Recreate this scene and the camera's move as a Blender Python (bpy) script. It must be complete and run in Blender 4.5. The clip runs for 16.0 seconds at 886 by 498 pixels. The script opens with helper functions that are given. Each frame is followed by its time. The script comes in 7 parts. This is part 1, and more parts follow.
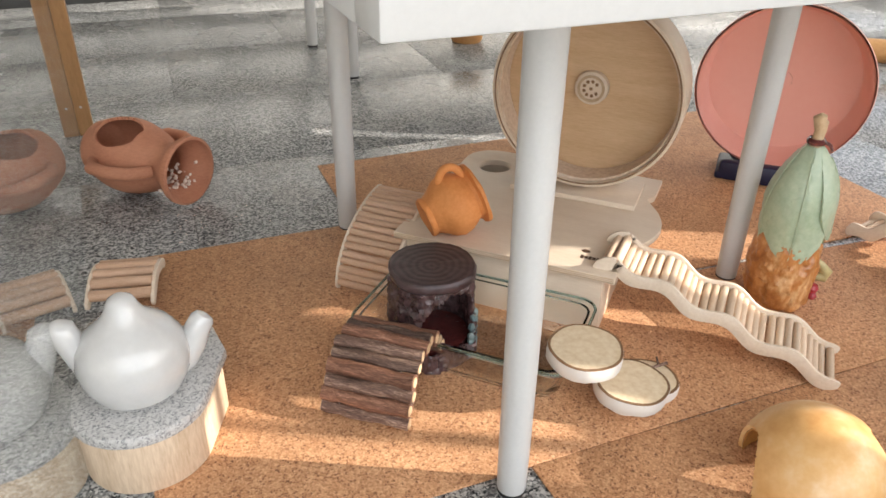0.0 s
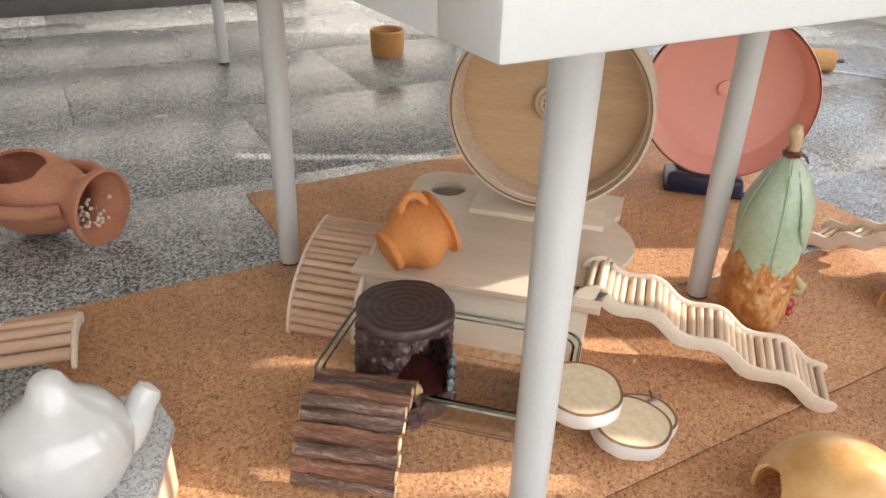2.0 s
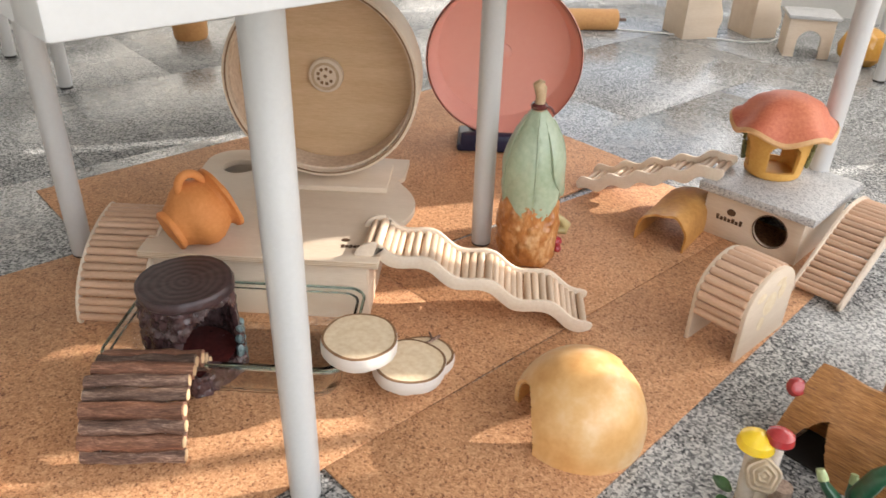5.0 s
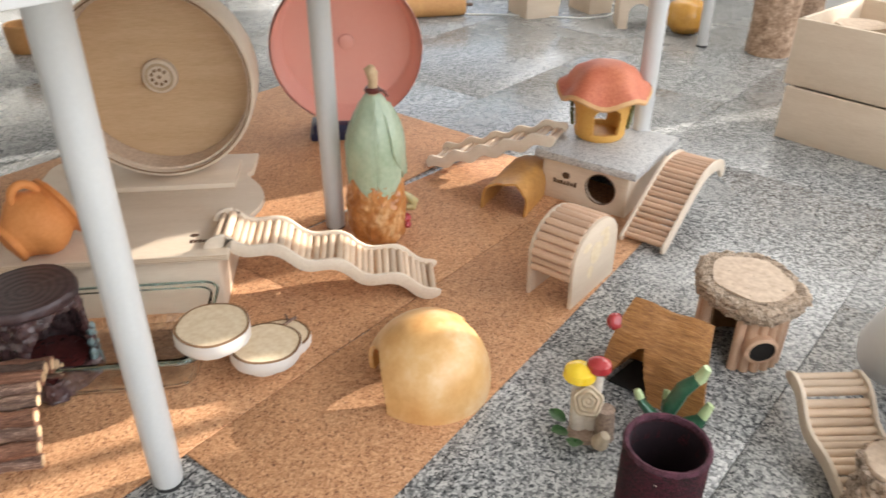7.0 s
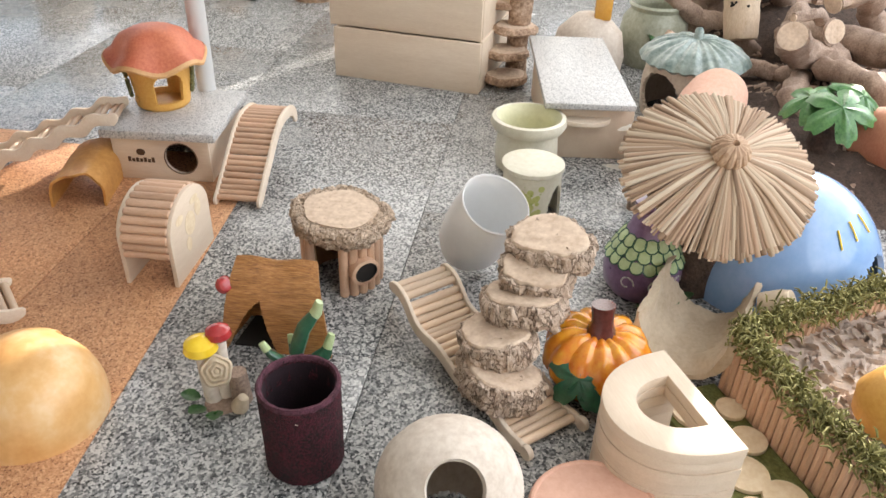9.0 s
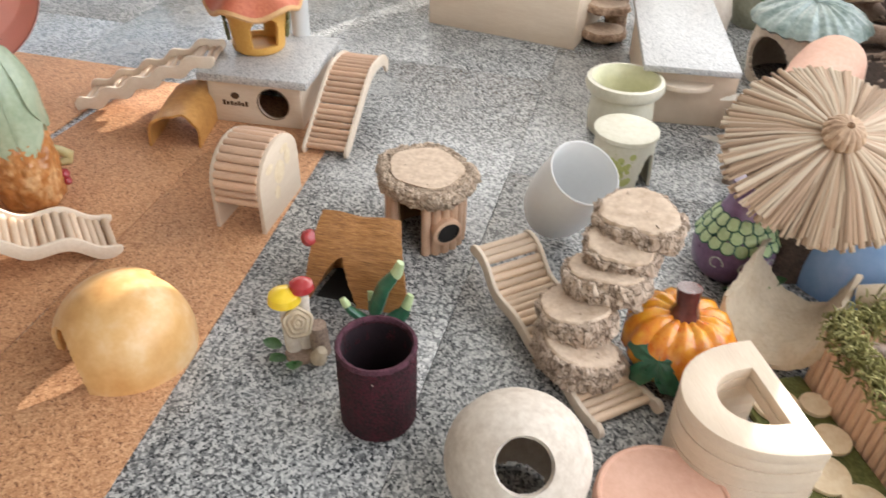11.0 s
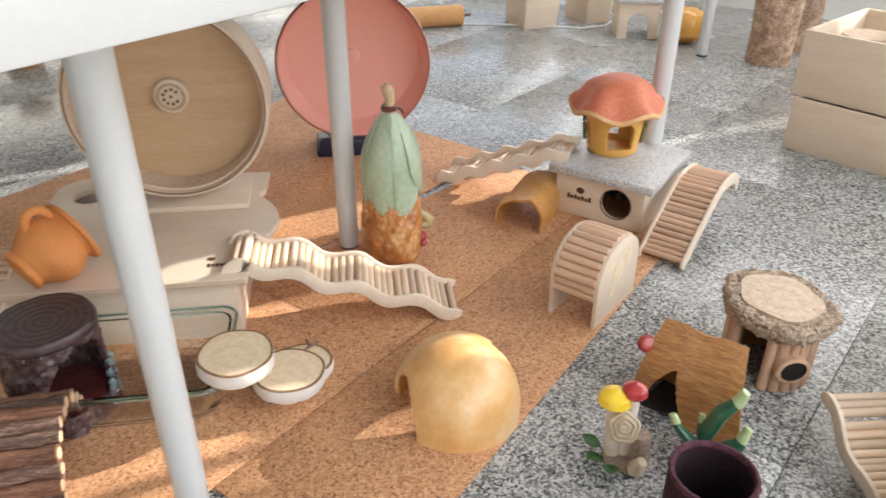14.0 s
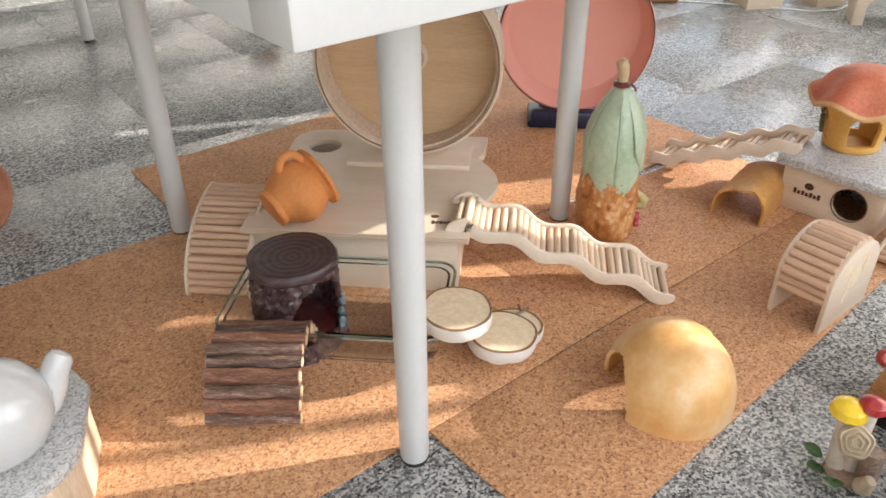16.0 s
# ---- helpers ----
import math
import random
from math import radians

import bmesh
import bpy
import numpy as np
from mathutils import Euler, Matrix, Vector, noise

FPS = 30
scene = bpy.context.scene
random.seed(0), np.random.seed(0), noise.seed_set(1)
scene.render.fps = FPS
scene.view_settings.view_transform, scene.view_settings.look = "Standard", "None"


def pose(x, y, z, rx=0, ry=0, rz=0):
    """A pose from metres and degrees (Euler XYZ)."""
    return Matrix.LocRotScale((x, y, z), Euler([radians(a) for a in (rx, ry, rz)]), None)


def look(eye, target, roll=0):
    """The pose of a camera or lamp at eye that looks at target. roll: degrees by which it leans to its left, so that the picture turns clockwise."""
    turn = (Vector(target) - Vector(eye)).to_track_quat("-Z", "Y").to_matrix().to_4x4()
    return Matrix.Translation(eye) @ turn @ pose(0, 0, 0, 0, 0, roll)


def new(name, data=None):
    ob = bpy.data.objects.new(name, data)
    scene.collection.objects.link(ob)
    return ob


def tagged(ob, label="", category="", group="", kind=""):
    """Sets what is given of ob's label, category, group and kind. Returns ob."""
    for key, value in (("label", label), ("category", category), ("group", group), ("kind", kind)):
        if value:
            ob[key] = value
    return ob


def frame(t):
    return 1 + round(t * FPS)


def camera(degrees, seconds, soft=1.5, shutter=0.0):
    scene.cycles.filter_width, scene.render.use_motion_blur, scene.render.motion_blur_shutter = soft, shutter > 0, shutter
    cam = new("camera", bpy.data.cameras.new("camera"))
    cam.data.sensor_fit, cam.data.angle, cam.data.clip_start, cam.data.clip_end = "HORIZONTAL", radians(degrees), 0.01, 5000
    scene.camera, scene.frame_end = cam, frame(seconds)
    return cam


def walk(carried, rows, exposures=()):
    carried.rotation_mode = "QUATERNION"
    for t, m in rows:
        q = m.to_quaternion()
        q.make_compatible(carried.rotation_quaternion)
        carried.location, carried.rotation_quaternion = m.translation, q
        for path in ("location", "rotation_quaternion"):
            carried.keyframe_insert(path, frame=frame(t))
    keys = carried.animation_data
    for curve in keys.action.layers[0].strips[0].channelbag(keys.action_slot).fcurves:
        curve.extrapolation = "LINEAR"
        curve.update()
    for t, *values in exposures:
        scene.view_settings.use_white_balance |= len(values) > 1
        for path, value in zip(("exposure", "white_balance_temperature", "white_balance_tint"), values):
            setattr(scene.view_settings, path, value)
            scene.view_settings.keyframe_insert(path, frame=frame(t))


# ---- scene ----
cam = camera(61.2, 16.0, shutter=0.4)
PATH = [
    (0, (-0.375, -0.649, 0.811), (0.287, 0.956, -0.182), 0.7),
    (0.5, (-0.39, -0.597, 0.804), (0.351, 0.946, -0.23), 0.5),
    (1, (-0.404, -0.543, 0.791), (0.421, 0.938, -0.271), 1.1),
    (1.5, (-0.404, -0.501, 0.78), (0.463, 0.972, -0.258), 1.6),
    (2, (-0.413, -0.488, 0.779), (0.48, 1.023, -0.18), 1.8),
    (2.5, (-0.41, -0.494, 0.776), (0.501, 1.029, -0.147), 1.5),
    (3, (-0.399, -0.503, 0.776), (0.543, 1.003, -0.143), 1.0),
    (3.5, (-0.362, -0.552, 0.788), (0.646, 0.894, -0.157), 0.5),
    (4, (-0.351, -0.585, 0.797), (0.726, 0.798, -0.165), 0.6),
    (6.3, (-0.346, -0.712, 0.805), (0.91, 0.446, -0.235), 1.1),
    (6.5, (-0.347, -0.725, 0.807), (0.926, 0.42, -0.226), 0.5),
    (7, (-0.341, -0.752, 0.811), (1.013, 0.314, -0.204), 0.2),
    (7.5, (-0.325, -0.779, 0.809), (1.195, 0.042, -0.199), -0.2),
    (8, (-0.3, -0.808, 0.812), (1.339, -0.304, -0.217), -0.3),
    (8.5, (-0.313, -0.819, 0.822), (1.366, -0.56, -0.233), 0.8),
    (8.7, (-0.326, -0.8, 0.799), (1.363, -0.626, -0.259), 1.3),
    (10.8, (-0.301, -0.79, 0.82), (1.253, -0.498, -0.405), 2.2),
    (11, (-0.3, -0.784, 0.822), (1.255, -0.44, -0.388), 1.8),
    (11.5, (-0.298, -0.766, 0.818), (1.238, -0.273, -0.364), 1.0),
    (12, (-0.298, -0.748, 0.813), (1.203, -0.103, -0.34), 0.1),
    (12.5, (-0.314, -0.737, 0.821), (1.182, 0.005, -0.28), 0.0),
    (13, (-0.323, -0.717, 0.82), (1.162, 0.12, -0.225), 0.2),
    (13.5, (-0.337, -0.697, 0.818), (1.123, 0.232, -0.184), 0.4),
    (14, (-0.354, -0.681, 0.824), (1.028, 0.361, -0.179), 0.1),
    (14.5, (-0.381, -0.656, 0.83), (0.917, 0.476, -0.187), 0.4),
    (15, (-0.397, -0.64, 0.818), (0.818, 0.57, -0.211), 0.6),
    (15.5, (-0.427, -0.62, 0.825), (0.712, 0.654, -0.214), 0.1),
    (16, (-0.441, -0.615, 0.83), (0.623, 0.702, -0.234), -0.5),
]
walk(cam, [(t, look(eye, target, roll)) for t, eye, target, roll in PATH], exposures=((0.0, 0.57, 6600, 10.5), (4.0, 0.58, 6750, 12.5), (6.5, 0.57, 6500, 9.5), (8.0, 0.56, 6550, 10.5), (11.0, 0.57, 6450, 10.0), (12.5, 0.57, 6300, 8.5), (15.0, 0.59, 6550, 11.0), (16.0, 0.59, 6550, 11.0)))

# ---- light ----
world = bpy.data.worlds.new("daylight")
scene.world = world
world.use_nodes = True
_nt = world.node_tree
_sky = _nt.nodes.new("ShaderNodeTexSky")
_sky.sky_type = 'NISHITA'
_sky.sun_disc = False
_sky.sun_elevation = radians(22)
_sky.sun_rotation = radians(117)
_bg = _nt.nodes["Background"]
_bg.inputs[1].default_value = 0.11
_nt.links.new(_sky.outputs[0], _bg.inputs[0])


def lamp(name, kind, m, energy, colour=(1, 1, 1), size=None, angle=None):
    d = bpy.data.lights.new(name, kind)
    d.energy, d.color = energy, colour
    if size:
        d.shape, d.size, d.size_y = 'RECTANGLE', size[0], size[1]
    if angle:
        d.angle = radians(angle)
    ob = new(name, d)
    ob.matrix_world = m
    return ob


SUN_FROM = Vector((0.89 * math.cos(radians(22)), -0.45 * math.cos(radians(22)), math.sin(radians(22))))
lamp("sun", 'SUN', look(SUN_FROM * 5, (0, 0, 0)), 5.0, (1.0, 0.94, 0.86), angle=0.3)
lamp("shop_window_light", 'AREA', look((0.5, -2.45, 1.55), (0.5, 0.6, 0.1)), 68, (0.97, 0.98, 1.0), (5.0, 2.1))
lamp("side_window_light", 'AREA', look((3.40, -0.2, 1.5), (0.3, 0.1, 0.1)), 50, (1.0, 0.96, 0.92), (3.6, 2.2))
# The last lamp is an added fill that lifts the dark back floor.
lamp("back_fill_light", 'AREA', look((3.40, 2.75, 1.5), (-1.0, 2.5, 0.4)), 12, (0.98, 0.98, 1.0), (2.9, 2.2))

# ---- materials ----
MATS = {}


def node_mat(name):
    m = bpy.data.materials.new(name)
    m.use_nodes = True
    MATS[name] = m
    nt = m.node_tree
    return m, nt, nt.nodes["Principled BSDF"]


def add_node(nt, kind, **kw):
    n = nt.nodes.new(kind)
    for k, v in kw.items():
        n.inputs[k].default_value = v
    return n


def ramp_node(nt, fac, stops):
    r = nt.nodes.new("ShaderNodeValToRGB")
    e = r.color_ramp.elements
    while len(e) < len(stops):
        e.new(0.5)
    for el, (p, c) in zip(e, stops):
        el.position, el.color = p, (*c, 1)
    nt.links.new(fac, r.inputs[0])
    return r


def surface(name, dark, light, rough=0.6, scale=12.0, fine=90.0, stretch=(1, 1, 1), bump=0.15, depth=0.002, coat=0.0,
            metal=0.0, mid=None, contrast=(0.3, 0.7), tint=0.12, sss=0.0, fine_mix=0.5):
    """A two-scale noise material with relief and a little colour change from piece to piece."""
    m, nt, b = node_mat(name)
    L = nt.links.new
    tc = nt.nodes.new("ShaderNodeTexCoord")
    mp = nt.nodes.new("ShaderNodeMapping")
    mp.inputs["Scale"].default_value = stretch
    L(tc.outputs["Object"], mp.inputs[0])
    oi = nt.nodes.new("ShaderNodeObjectInfo")
    shift = nt.nodes.new("ShaderNodeVectorMath")
    shift.operation = 'SCALE'
    shift.inputs[0].default_value = (3.1, 5.7, 1.9)
    L(oi.outputs["Random"], shift.inputs["Scale"])
    L(shift.outputs[0], mp.inputs["Location"])
    n1 = add_node(nt, "ShaderNodeTexNoise", Scale=scale, Detail=4.0, Roughness=0.6)
    n2 = add_node(nt, "ShaderNodeTexNoise", Scale=fine, Detail=3.0, Roughness=0.65)
    L(mp.outputs[0], n1.inputs[0])
    L(mp.outputs[0], n2.inputs[0])
    mix = nt.nodes.new("ShaderNodeMix")
    mix.inputs[0].default_value = fine_mix
    L(n1.outputs[0], mix.inputs[2])
    L(n2.outputs[0], mix.inputs[3])
    stops = [(contrast[0], dark), (contrast[1], light)] if mid is None else [(contrast[0], dark), (sum(contrast) / 2, mid), (contrast[1], light)]
    r = ramp_node(nt, mix.outputs[0], stops)
    hsv = nt.nodes.new("ShaderNodeHueSaturation")
    mr = nt.nodes.new("ShaderNodeMapRange")
    mr.inputs[3].default_value, mr.inputs[4].default_value = 1 - tint, 1 + tint
    L(oi.outputs["Random"], mr.inputs[0])
    L(mr.outputs[0], hsv.inputs["Value"])
    L(r.outputs[0], hsv.inputs["Color"])
    L(hsv.outputs[0], b.inputs["Base Color"])
    rr = nt.nodes.new("ShaderNodeMapRange")
    rr.inputs[3].default_value, rr.inputs[4].default_value = max(0.03, rough - 0.08), min(1, rough + 0.08)
    L(n1.outputs[0], rr.inputs[0])
    L(rr.outputs[0], b.inputs["Roughness"])
    b.inputs["Metallic"].default_value = metal
    b.inputs["Coat Weight"].default_value = coat
    b.inputs["Coat Roughness"].default_value = 0.12
    if sss:
        b.inputs["Subsurface Weight"].default_value = sss
        b.inputs["Subsurface Radius"].default_value = (0.01, 0.008, 0.006)
    bp = nt.nodes.new("ShaderNodeBump")
    bp.inputs["Strength"].default_value, bp.inputs["Distance"].default_value = bump, depth
    L(mix.outputs[0], bp.inputs["Height"])
    L(bp.outputs[0], b.inputs["Normal"])
    return m


def flake_mat(name, dark, mid, light, scale=60.0, stretch=(1, 1, 0.5), depth=0.006):
    """Cracked, flaking bark: warped cells with open fissures between them."""
    m, nt, b = node_mat(name)
    L = nt.links.new
    tc = nt.nodes.new("ShaderNodeTexCoord")
    mp = nt.nodes.new("ShaderNodeMapping")
    mp.inputs["Scale"].default_value = stretch
    oi = nt.nodes.new("ShaderNodeObjectInfo")
    sh = nt.nodes.new("ShaderNodeVectorMath")
    sh.operation = 'SCALE'
    sh.inputs[0].default_value = (3.1, 5.7, 1.9)
    L(oi.outputs["Random"], sh.inputs["Scale"])
    L(sh.outputs[0], mp.inputs["Location"])
    L(tc.outputs["Object"], mp.inputs[0])
    w = add_node(nt, "ShaderNodeTexNoise", Scale=scale * 0.8, Detail=4.0)
    L(mp.outputs[0], w.inputs[0])
    wv = nt.nodes.new("ShaderNodeVectorMath")
    wv.operation = 'MULTIPLY_ADD'
    wv.inputs[1].default_value = (2.6 / scale, 2.6 / scale, 2.6 / scale)
    L(w.outputs["Color"], wv.inputs[0])
    L(mp.outputs[0], wv.inputs[2])
    vo = add_node(nt, "ShaderNodeTexVoronoi", Scale=scale)
    vo.feature = 'DISTANCE_TO_EDGE'
    L(wv.outputs[0], vo.inputs[0])
    crack = nt.nodes.new("ShaderNodeMapRange")
    crack.inputs[2].default_value = 0.07
    L(vo.outputs["Distance"], crack.inputs[0])
    n = add_node(nt, "ShaderNodeTexNoise", Scale=scale * 1.6, Detail=6.0, Roughness=0.75)
    L(wv.outputs[0], n.inputs[0])
    r = ramp_node(nt, n.outputs[0], [(0.34, mid), (0.62, light)])
    mix = nt.nodes.new("ShaderNodeMix")
    mix.data_type = 'RGBA'
    mix.inputs[6].default_value = (*dark, 1)
    L(crack.outputs[0], mix.inputs[0])
    L(r.outputs[0], mix.inputs[7])
    L(mix.outputs[2], b.inputs["Base Color"])
    b.inputs["Roughness"].default_value = 0.9
    h = nt.nodes.new("ShaderNodeMath")
    h.operation = 'ADD'
    L(crack.outputs[0], h.inputs[0])
    L(n.outputs[0], h.inputs[1])
    bp = nt.nodes.new("ShaderNodeBump")
    bp.inputs["Strength"].default_value, bp.inputs["Distance"].default_value = 0.8, depth
    L(h.outputs[0], bp.inputs["Height"])
    L(bp.outputs[0], b.inputs["Normal"])
    return m


def granite_mat(name, dark, mid, light, rough, scale=1.0):
    m, nt, b = node_mat(name)
    L = nt.links.new
    tc = nt.nodes.new("ShaderNodeTexCoord")
    oi = nt.nodes.new("ShaderNodeObjectInfo")
    sh = nt.nodes.new("ShaderNodeVectorMath")
    sh.operation = 'SCALE'
    sh.inputs[0].default_value = (7.0, 3.0, 5.0)
    L(oi.outputs["Random"], sh.inputs["Scale"])
    ad = nt.nodes.new("ShaderNodeVectorMath")
    L(tc.outputs["Object"], ad.inputs[0])
    L(sh.outputs[0], ad.inputs[1])
    warp = add_node(nt, "ShaderNodeTexNoise", Scale=60.0 * scale, Detail=2.0)
    L(ad.outputs[0], warp.inputs[0])
    wv = nt.nodes.new("ShaderNodeVectorMath")
    wv.operation = 'MULTIPLY_ADD'
    wv.inputs[1].default_value = (0.010 / scale, 0.010 / scale, 0.010 / scale)
    L(warp.outputs["Color"], wv.inputs[0])
    L(ad.outputs[0], wv.inputs[2])
    vo = add_node(nt, "ShaderNodeTexVoronoi", Scale=170.0 * scale)
    L(wv.outputs[0], vo.inputs[0])
    n = add_node(nt, "ShaderNodeTexNoise", Scale=110.0 * scale, Detail=4.0, Roughness=0.7)
    L(wv.outputs[0], n.inputs[0])
    big = add_node(nt, "ShaderNodeTexNoise", Scale=5.0, Detail=3.0)
    L(ad.outputs[0], big.inputs[0])
    sep = nt.nodes.new("ShaderNodeSeparateColor")
    L(vo.outputs["Color"], sep.inputs[0])
    mx = nt.nodes.new("ShaderNodeMix")
    mx.inputs[0].default_value = 0.5
    L(sep.outputs[0], mx.inputs[2])
    L(n.outputs[0], mx.inputs[3])
    mb = nt.nodes.new("ShaderNodeMix")
    mb.inputs[0].default_value = 0.07
    L(mx.outputs[0], mb.inputs[2])
    L(big.outputs[0], mb.inputs[3])
    r = ramp_node(nt, mb.outputs[0], [(0.27, dark), (0.45, mid), (0.7, light)])
    L(r.outputs[0], b.inputs["Base Color"])
    rr = nt.nodes.new("ShaderNodeMapRange")
    rr.inputs[3].default_value, rr.inputs[4].default_value = rough - 0.06, rough + 0.1
    L(big.outputs[0], rr.inputs[0])
    L(rr.outputs[0], b.inputs["Roughness"])
    bp = nt.nodes.new("ShaderNodeBump")
    bp.inputs["Strength"].default_value, bp.inputs["Distance"].default_value = 0.12, 0.0006
    L(mb.outputs[0], bp.inputs["Height"])
    L(bp.outputs[0], b.inputs["Normal"])
    return m


def cork_mat(name):
    m, nt, b = node_mat(name)
    L = nt.links.new
    tc = nt.nodes.new("ShaderNodeTexCoord")
    vo = add_node(nt, "ShaderNodeTexVoronoi", Scale=260.0)
    vo2 = add_node(nt, "ShaderNodeTexVoronoi", Scale=480.0)
    n = add_node(nt, "ShaderNodeTexNoise", Scale=7.0, Detail=5.0)
    L(tc.outputs["Object"], vo.inputs[0])
    L(tc.outputs["Object"], vo2.inputs[0])
    L(tc.outputs["Object"], n.inputs[0])
    sep = nt.nodes.new("ShaderNodeSeparateColor")
    L(vo.outputs["Color"], sep.inputs[0])
    sep2 = nt.nodes.new("ShaderNodeSeparateColor")
    L(vo2.outputs["Color"], sep2.inputs[0])
    mx = nt.nodes.new("ShaderNodeMix")
    mx.inputs[0].default_value = 0.45
    L(sep.outputs[0], mx.inputs[2])
    L(sep2.outputs[1], mx.inputs[3])
    r = ramp_node(nt, mx.outputs[0], [(0.10, (0.19, 0.078, 0.034)), (0.26, (0.46, 0.218, 0.101)), (0.55, (0.575, 0.299, 0.148)), (0.9, (0.72, 0.43, 0.24))])
    hsv = nt.nodes.new("ShaderNodeHueSaturation")
    mr = nt.nodes.new("ShaderNodeMapRange")
    mr.inputs[1].default_value, mr.inputs[2].default_value = 0.3, 0.7
    mr.inputs[3].default_value, mr.inputs[4].default_value = 0.88, 1.1
    L(n.outputs[0], mr.inputs[0])
    L(mr.outputs[0], hsv.inputs["Value"])
    L(r.outputs[0], hsv.inputs["Color"])
    L(hsv.outputs[0], b.inputs["Base Color"])
    b.inputs["Roughness"].default_value = 0.66
    bp = nt.nodes.new("ShaderNodeBump")
    bp.inputs["Strength"].default_value, bp.inputs["Distance"].default_value = 0.35, 0.0008
    L(mx.outputs[0], bp.inputs["Height"])
    L(bp.outputs[0], b.inputs["Normal"])
    return m


def ring_mat(name, dark, light, freq=55.0, rough=0.6, bump=0.25, mixf=0.55):
    """End grain: rings about the object's own z axis."""
    m, nt, b = node_mat(name)
    L = nt.links.new
    tc = nt.nodes.new("ShaderNodeTexCoord")
    n = add_node(nt, "ShaderNodeTexNoise", Scale=18.0, Detail=3.0)
    L(tc.outputs["Object"], n.inputs[0])
    wv = nt.nodes.new("ShaderNodeVectorMath")
    wv.operation = 'MULTIPLY_ADD'
    wv.inputs[1].default_value = (0.012, 0.012, 0.0)
    L(n.outputs["Color"], wv.inputs[0])
    L(tc.outputs["Object"], wv.inputs[2])
    w = nt.nodes.new("ShaderNodeTexWave")
    w.wave_type, w.rings_direction = 'RINGS', 'Z'
    w.inputs["Scale"].default_value = freq
    w.inputs["Distortion"].default_value = 1.2
    L(wv.outputs[0], w.inputs[0])
    f = add_node(nt, "ShaderNodeTexNoise", Scale=120.0, Detail=3.0)
    L(tc.outputs["Object"], f.inputs[0])
    mx = nt.nodes.new("ShaderNodeMix")
    mx.inputs[0].default_value = mixf
    L(w.outputs[1], mx.inputs[2])
    L(f.outputs[0], mx.inputs[3])
    r = ramp_node(nt, mx.outputs[0], [(0.25, dark), (0.7, light)])
    L(r.outputs[0], b.inputs["Base Color"])
    b.inputs["Roughness"].default_value = rough
    bp = nt.nodes.new("ShaderNodeBump")
    bp.inputs["Strength"].default_value, bp.inputs["Distance"].default_value = bump, 0.0012
    L(mx.outputs[0], bp.inputs["Height"])
    L(bp.outputs[0], b.inputs["Normal"])
    return m


def glass_mat(name, colour=(1, 1, 1), rough=0.0):
    m, nt, b = node_mat(name)
    b.inputs["Base Color"].default_value = (*colour, 1)
    b.inputs["Roughness"].default_value = rough
    b.inputs["Transmission Weight"].default_value = 1.0
    b.inputs["IOR"].default_value = 1.5
    return m


granite_mat("granite", (0.036, 0.040, 0.043), (0.215, 0.22, 0.22), (0.58, 0.58, 0.565), 0.24, 1.55)
granite_mat("pale_granite", (0.23, 0.235, 0.24), (0.51, 0.505, 0.495), (0.62, 0.615, 0.60), 0.38, 2.3)
cork_mat("cork")
surface("grout", (0.07, 0.07, 0.07), (0.11, 0.11, 0.11), 0.9)
surface("white_paint", (0.575, 0.575, 0.565), (0.625, 0.625, 0.615), 0.32, 3, 200, bump=0.03, depth=0.0005, tint=0.0)
surface("plaster", (0.70, 0.69, 0.66), (0.78, 0.77, 0.74), 0.9, 2, 60, bump=0.1, tint=0.0)
surface("black_rubber", (0.012, 0.012, 0.012), (0.03, 0.03, 0.03), 0.6)
surface("plywood", (0.64, 0.505, 0.375), (0.78, 0.66, 0.525), 0.5, 5, 60, (1, 7, 7), 0.06, 0.0008, tint=0.04, contrast=(0.3, 0.75))
surface("warm_plywood", (0.53, 0.335, 0.18), (0.71, 0.50, 0.305), 0.45, 5, 60, (1, 7, 7), 0.06, 0.0008, tint=0.0, contrast=(0.3, 0.75))
surface("ply_edge", (0.38, 0.25, 0.14), (0.66, 0.50, 0.34), 0.6, 6, 240, (0.2, 0.2, 5), 0.1, tint=0.04)
surface("pale_wood", (0.68, 0.55, 0.42), (0.83, 0.72, 0.59), 0.55, 6, 70, (3, 3, 3), 0.06, 0.0008, tint=0.05)
surface("dowel_wood", (0.48, 0.29, 0.18), (0.70, 0.48, 0.34), 0.55, 8, 90, (1.2, 9, 9), 0.1, 0.0008, tint=0.13)
surface("light_dowel", (0.60, 0.42, 0.28), (0.80, 0.64, 0.48), 0.5, 8, 90, (1.2, 9, 9), 0.1, 0.0008, tint=0.22)
surface("oak_post", (0.30, 0.15, 0.06), (0.48, 0.27, 0.12), 0.45, 6, 50, (8, 8, 1), 0.08, tint=0.05)
surface("terracotta", (0.38, 0.14, 0.075), (0.58, 0.27, 0.16), 0.75, 9, 110, (1, 1, 2), 0.12, 0.001, contrast=(0.25, 0.75))
surface("orange_clay", (0.60, 0.20, 0.045), (0.75, 0.31, 0.10), 0.7, 10, 140, bump=0.12, depth=0.001, tint=0.0)
surface("pink_clay", (0.60, 0.33, 0.23), (0.74, 0.47, 0.36), 0.7, 7, 100, bump=0.08, tint=0.0)
surface("cream_clay", (0.50, 0.41, 0.33), (0.72, 0.645, 0.56), 0.75, 9, 90, bump=0.14, depth=0.0015, tint=0.0, contrast=(0.3, 0.6))
surface("tan_clay", (0.46, 0.36, 0.25), (0.66, 0.56, 0.42), 0.75, 14, 120, bump=0.2, depth=0.0015, tint=0.0)
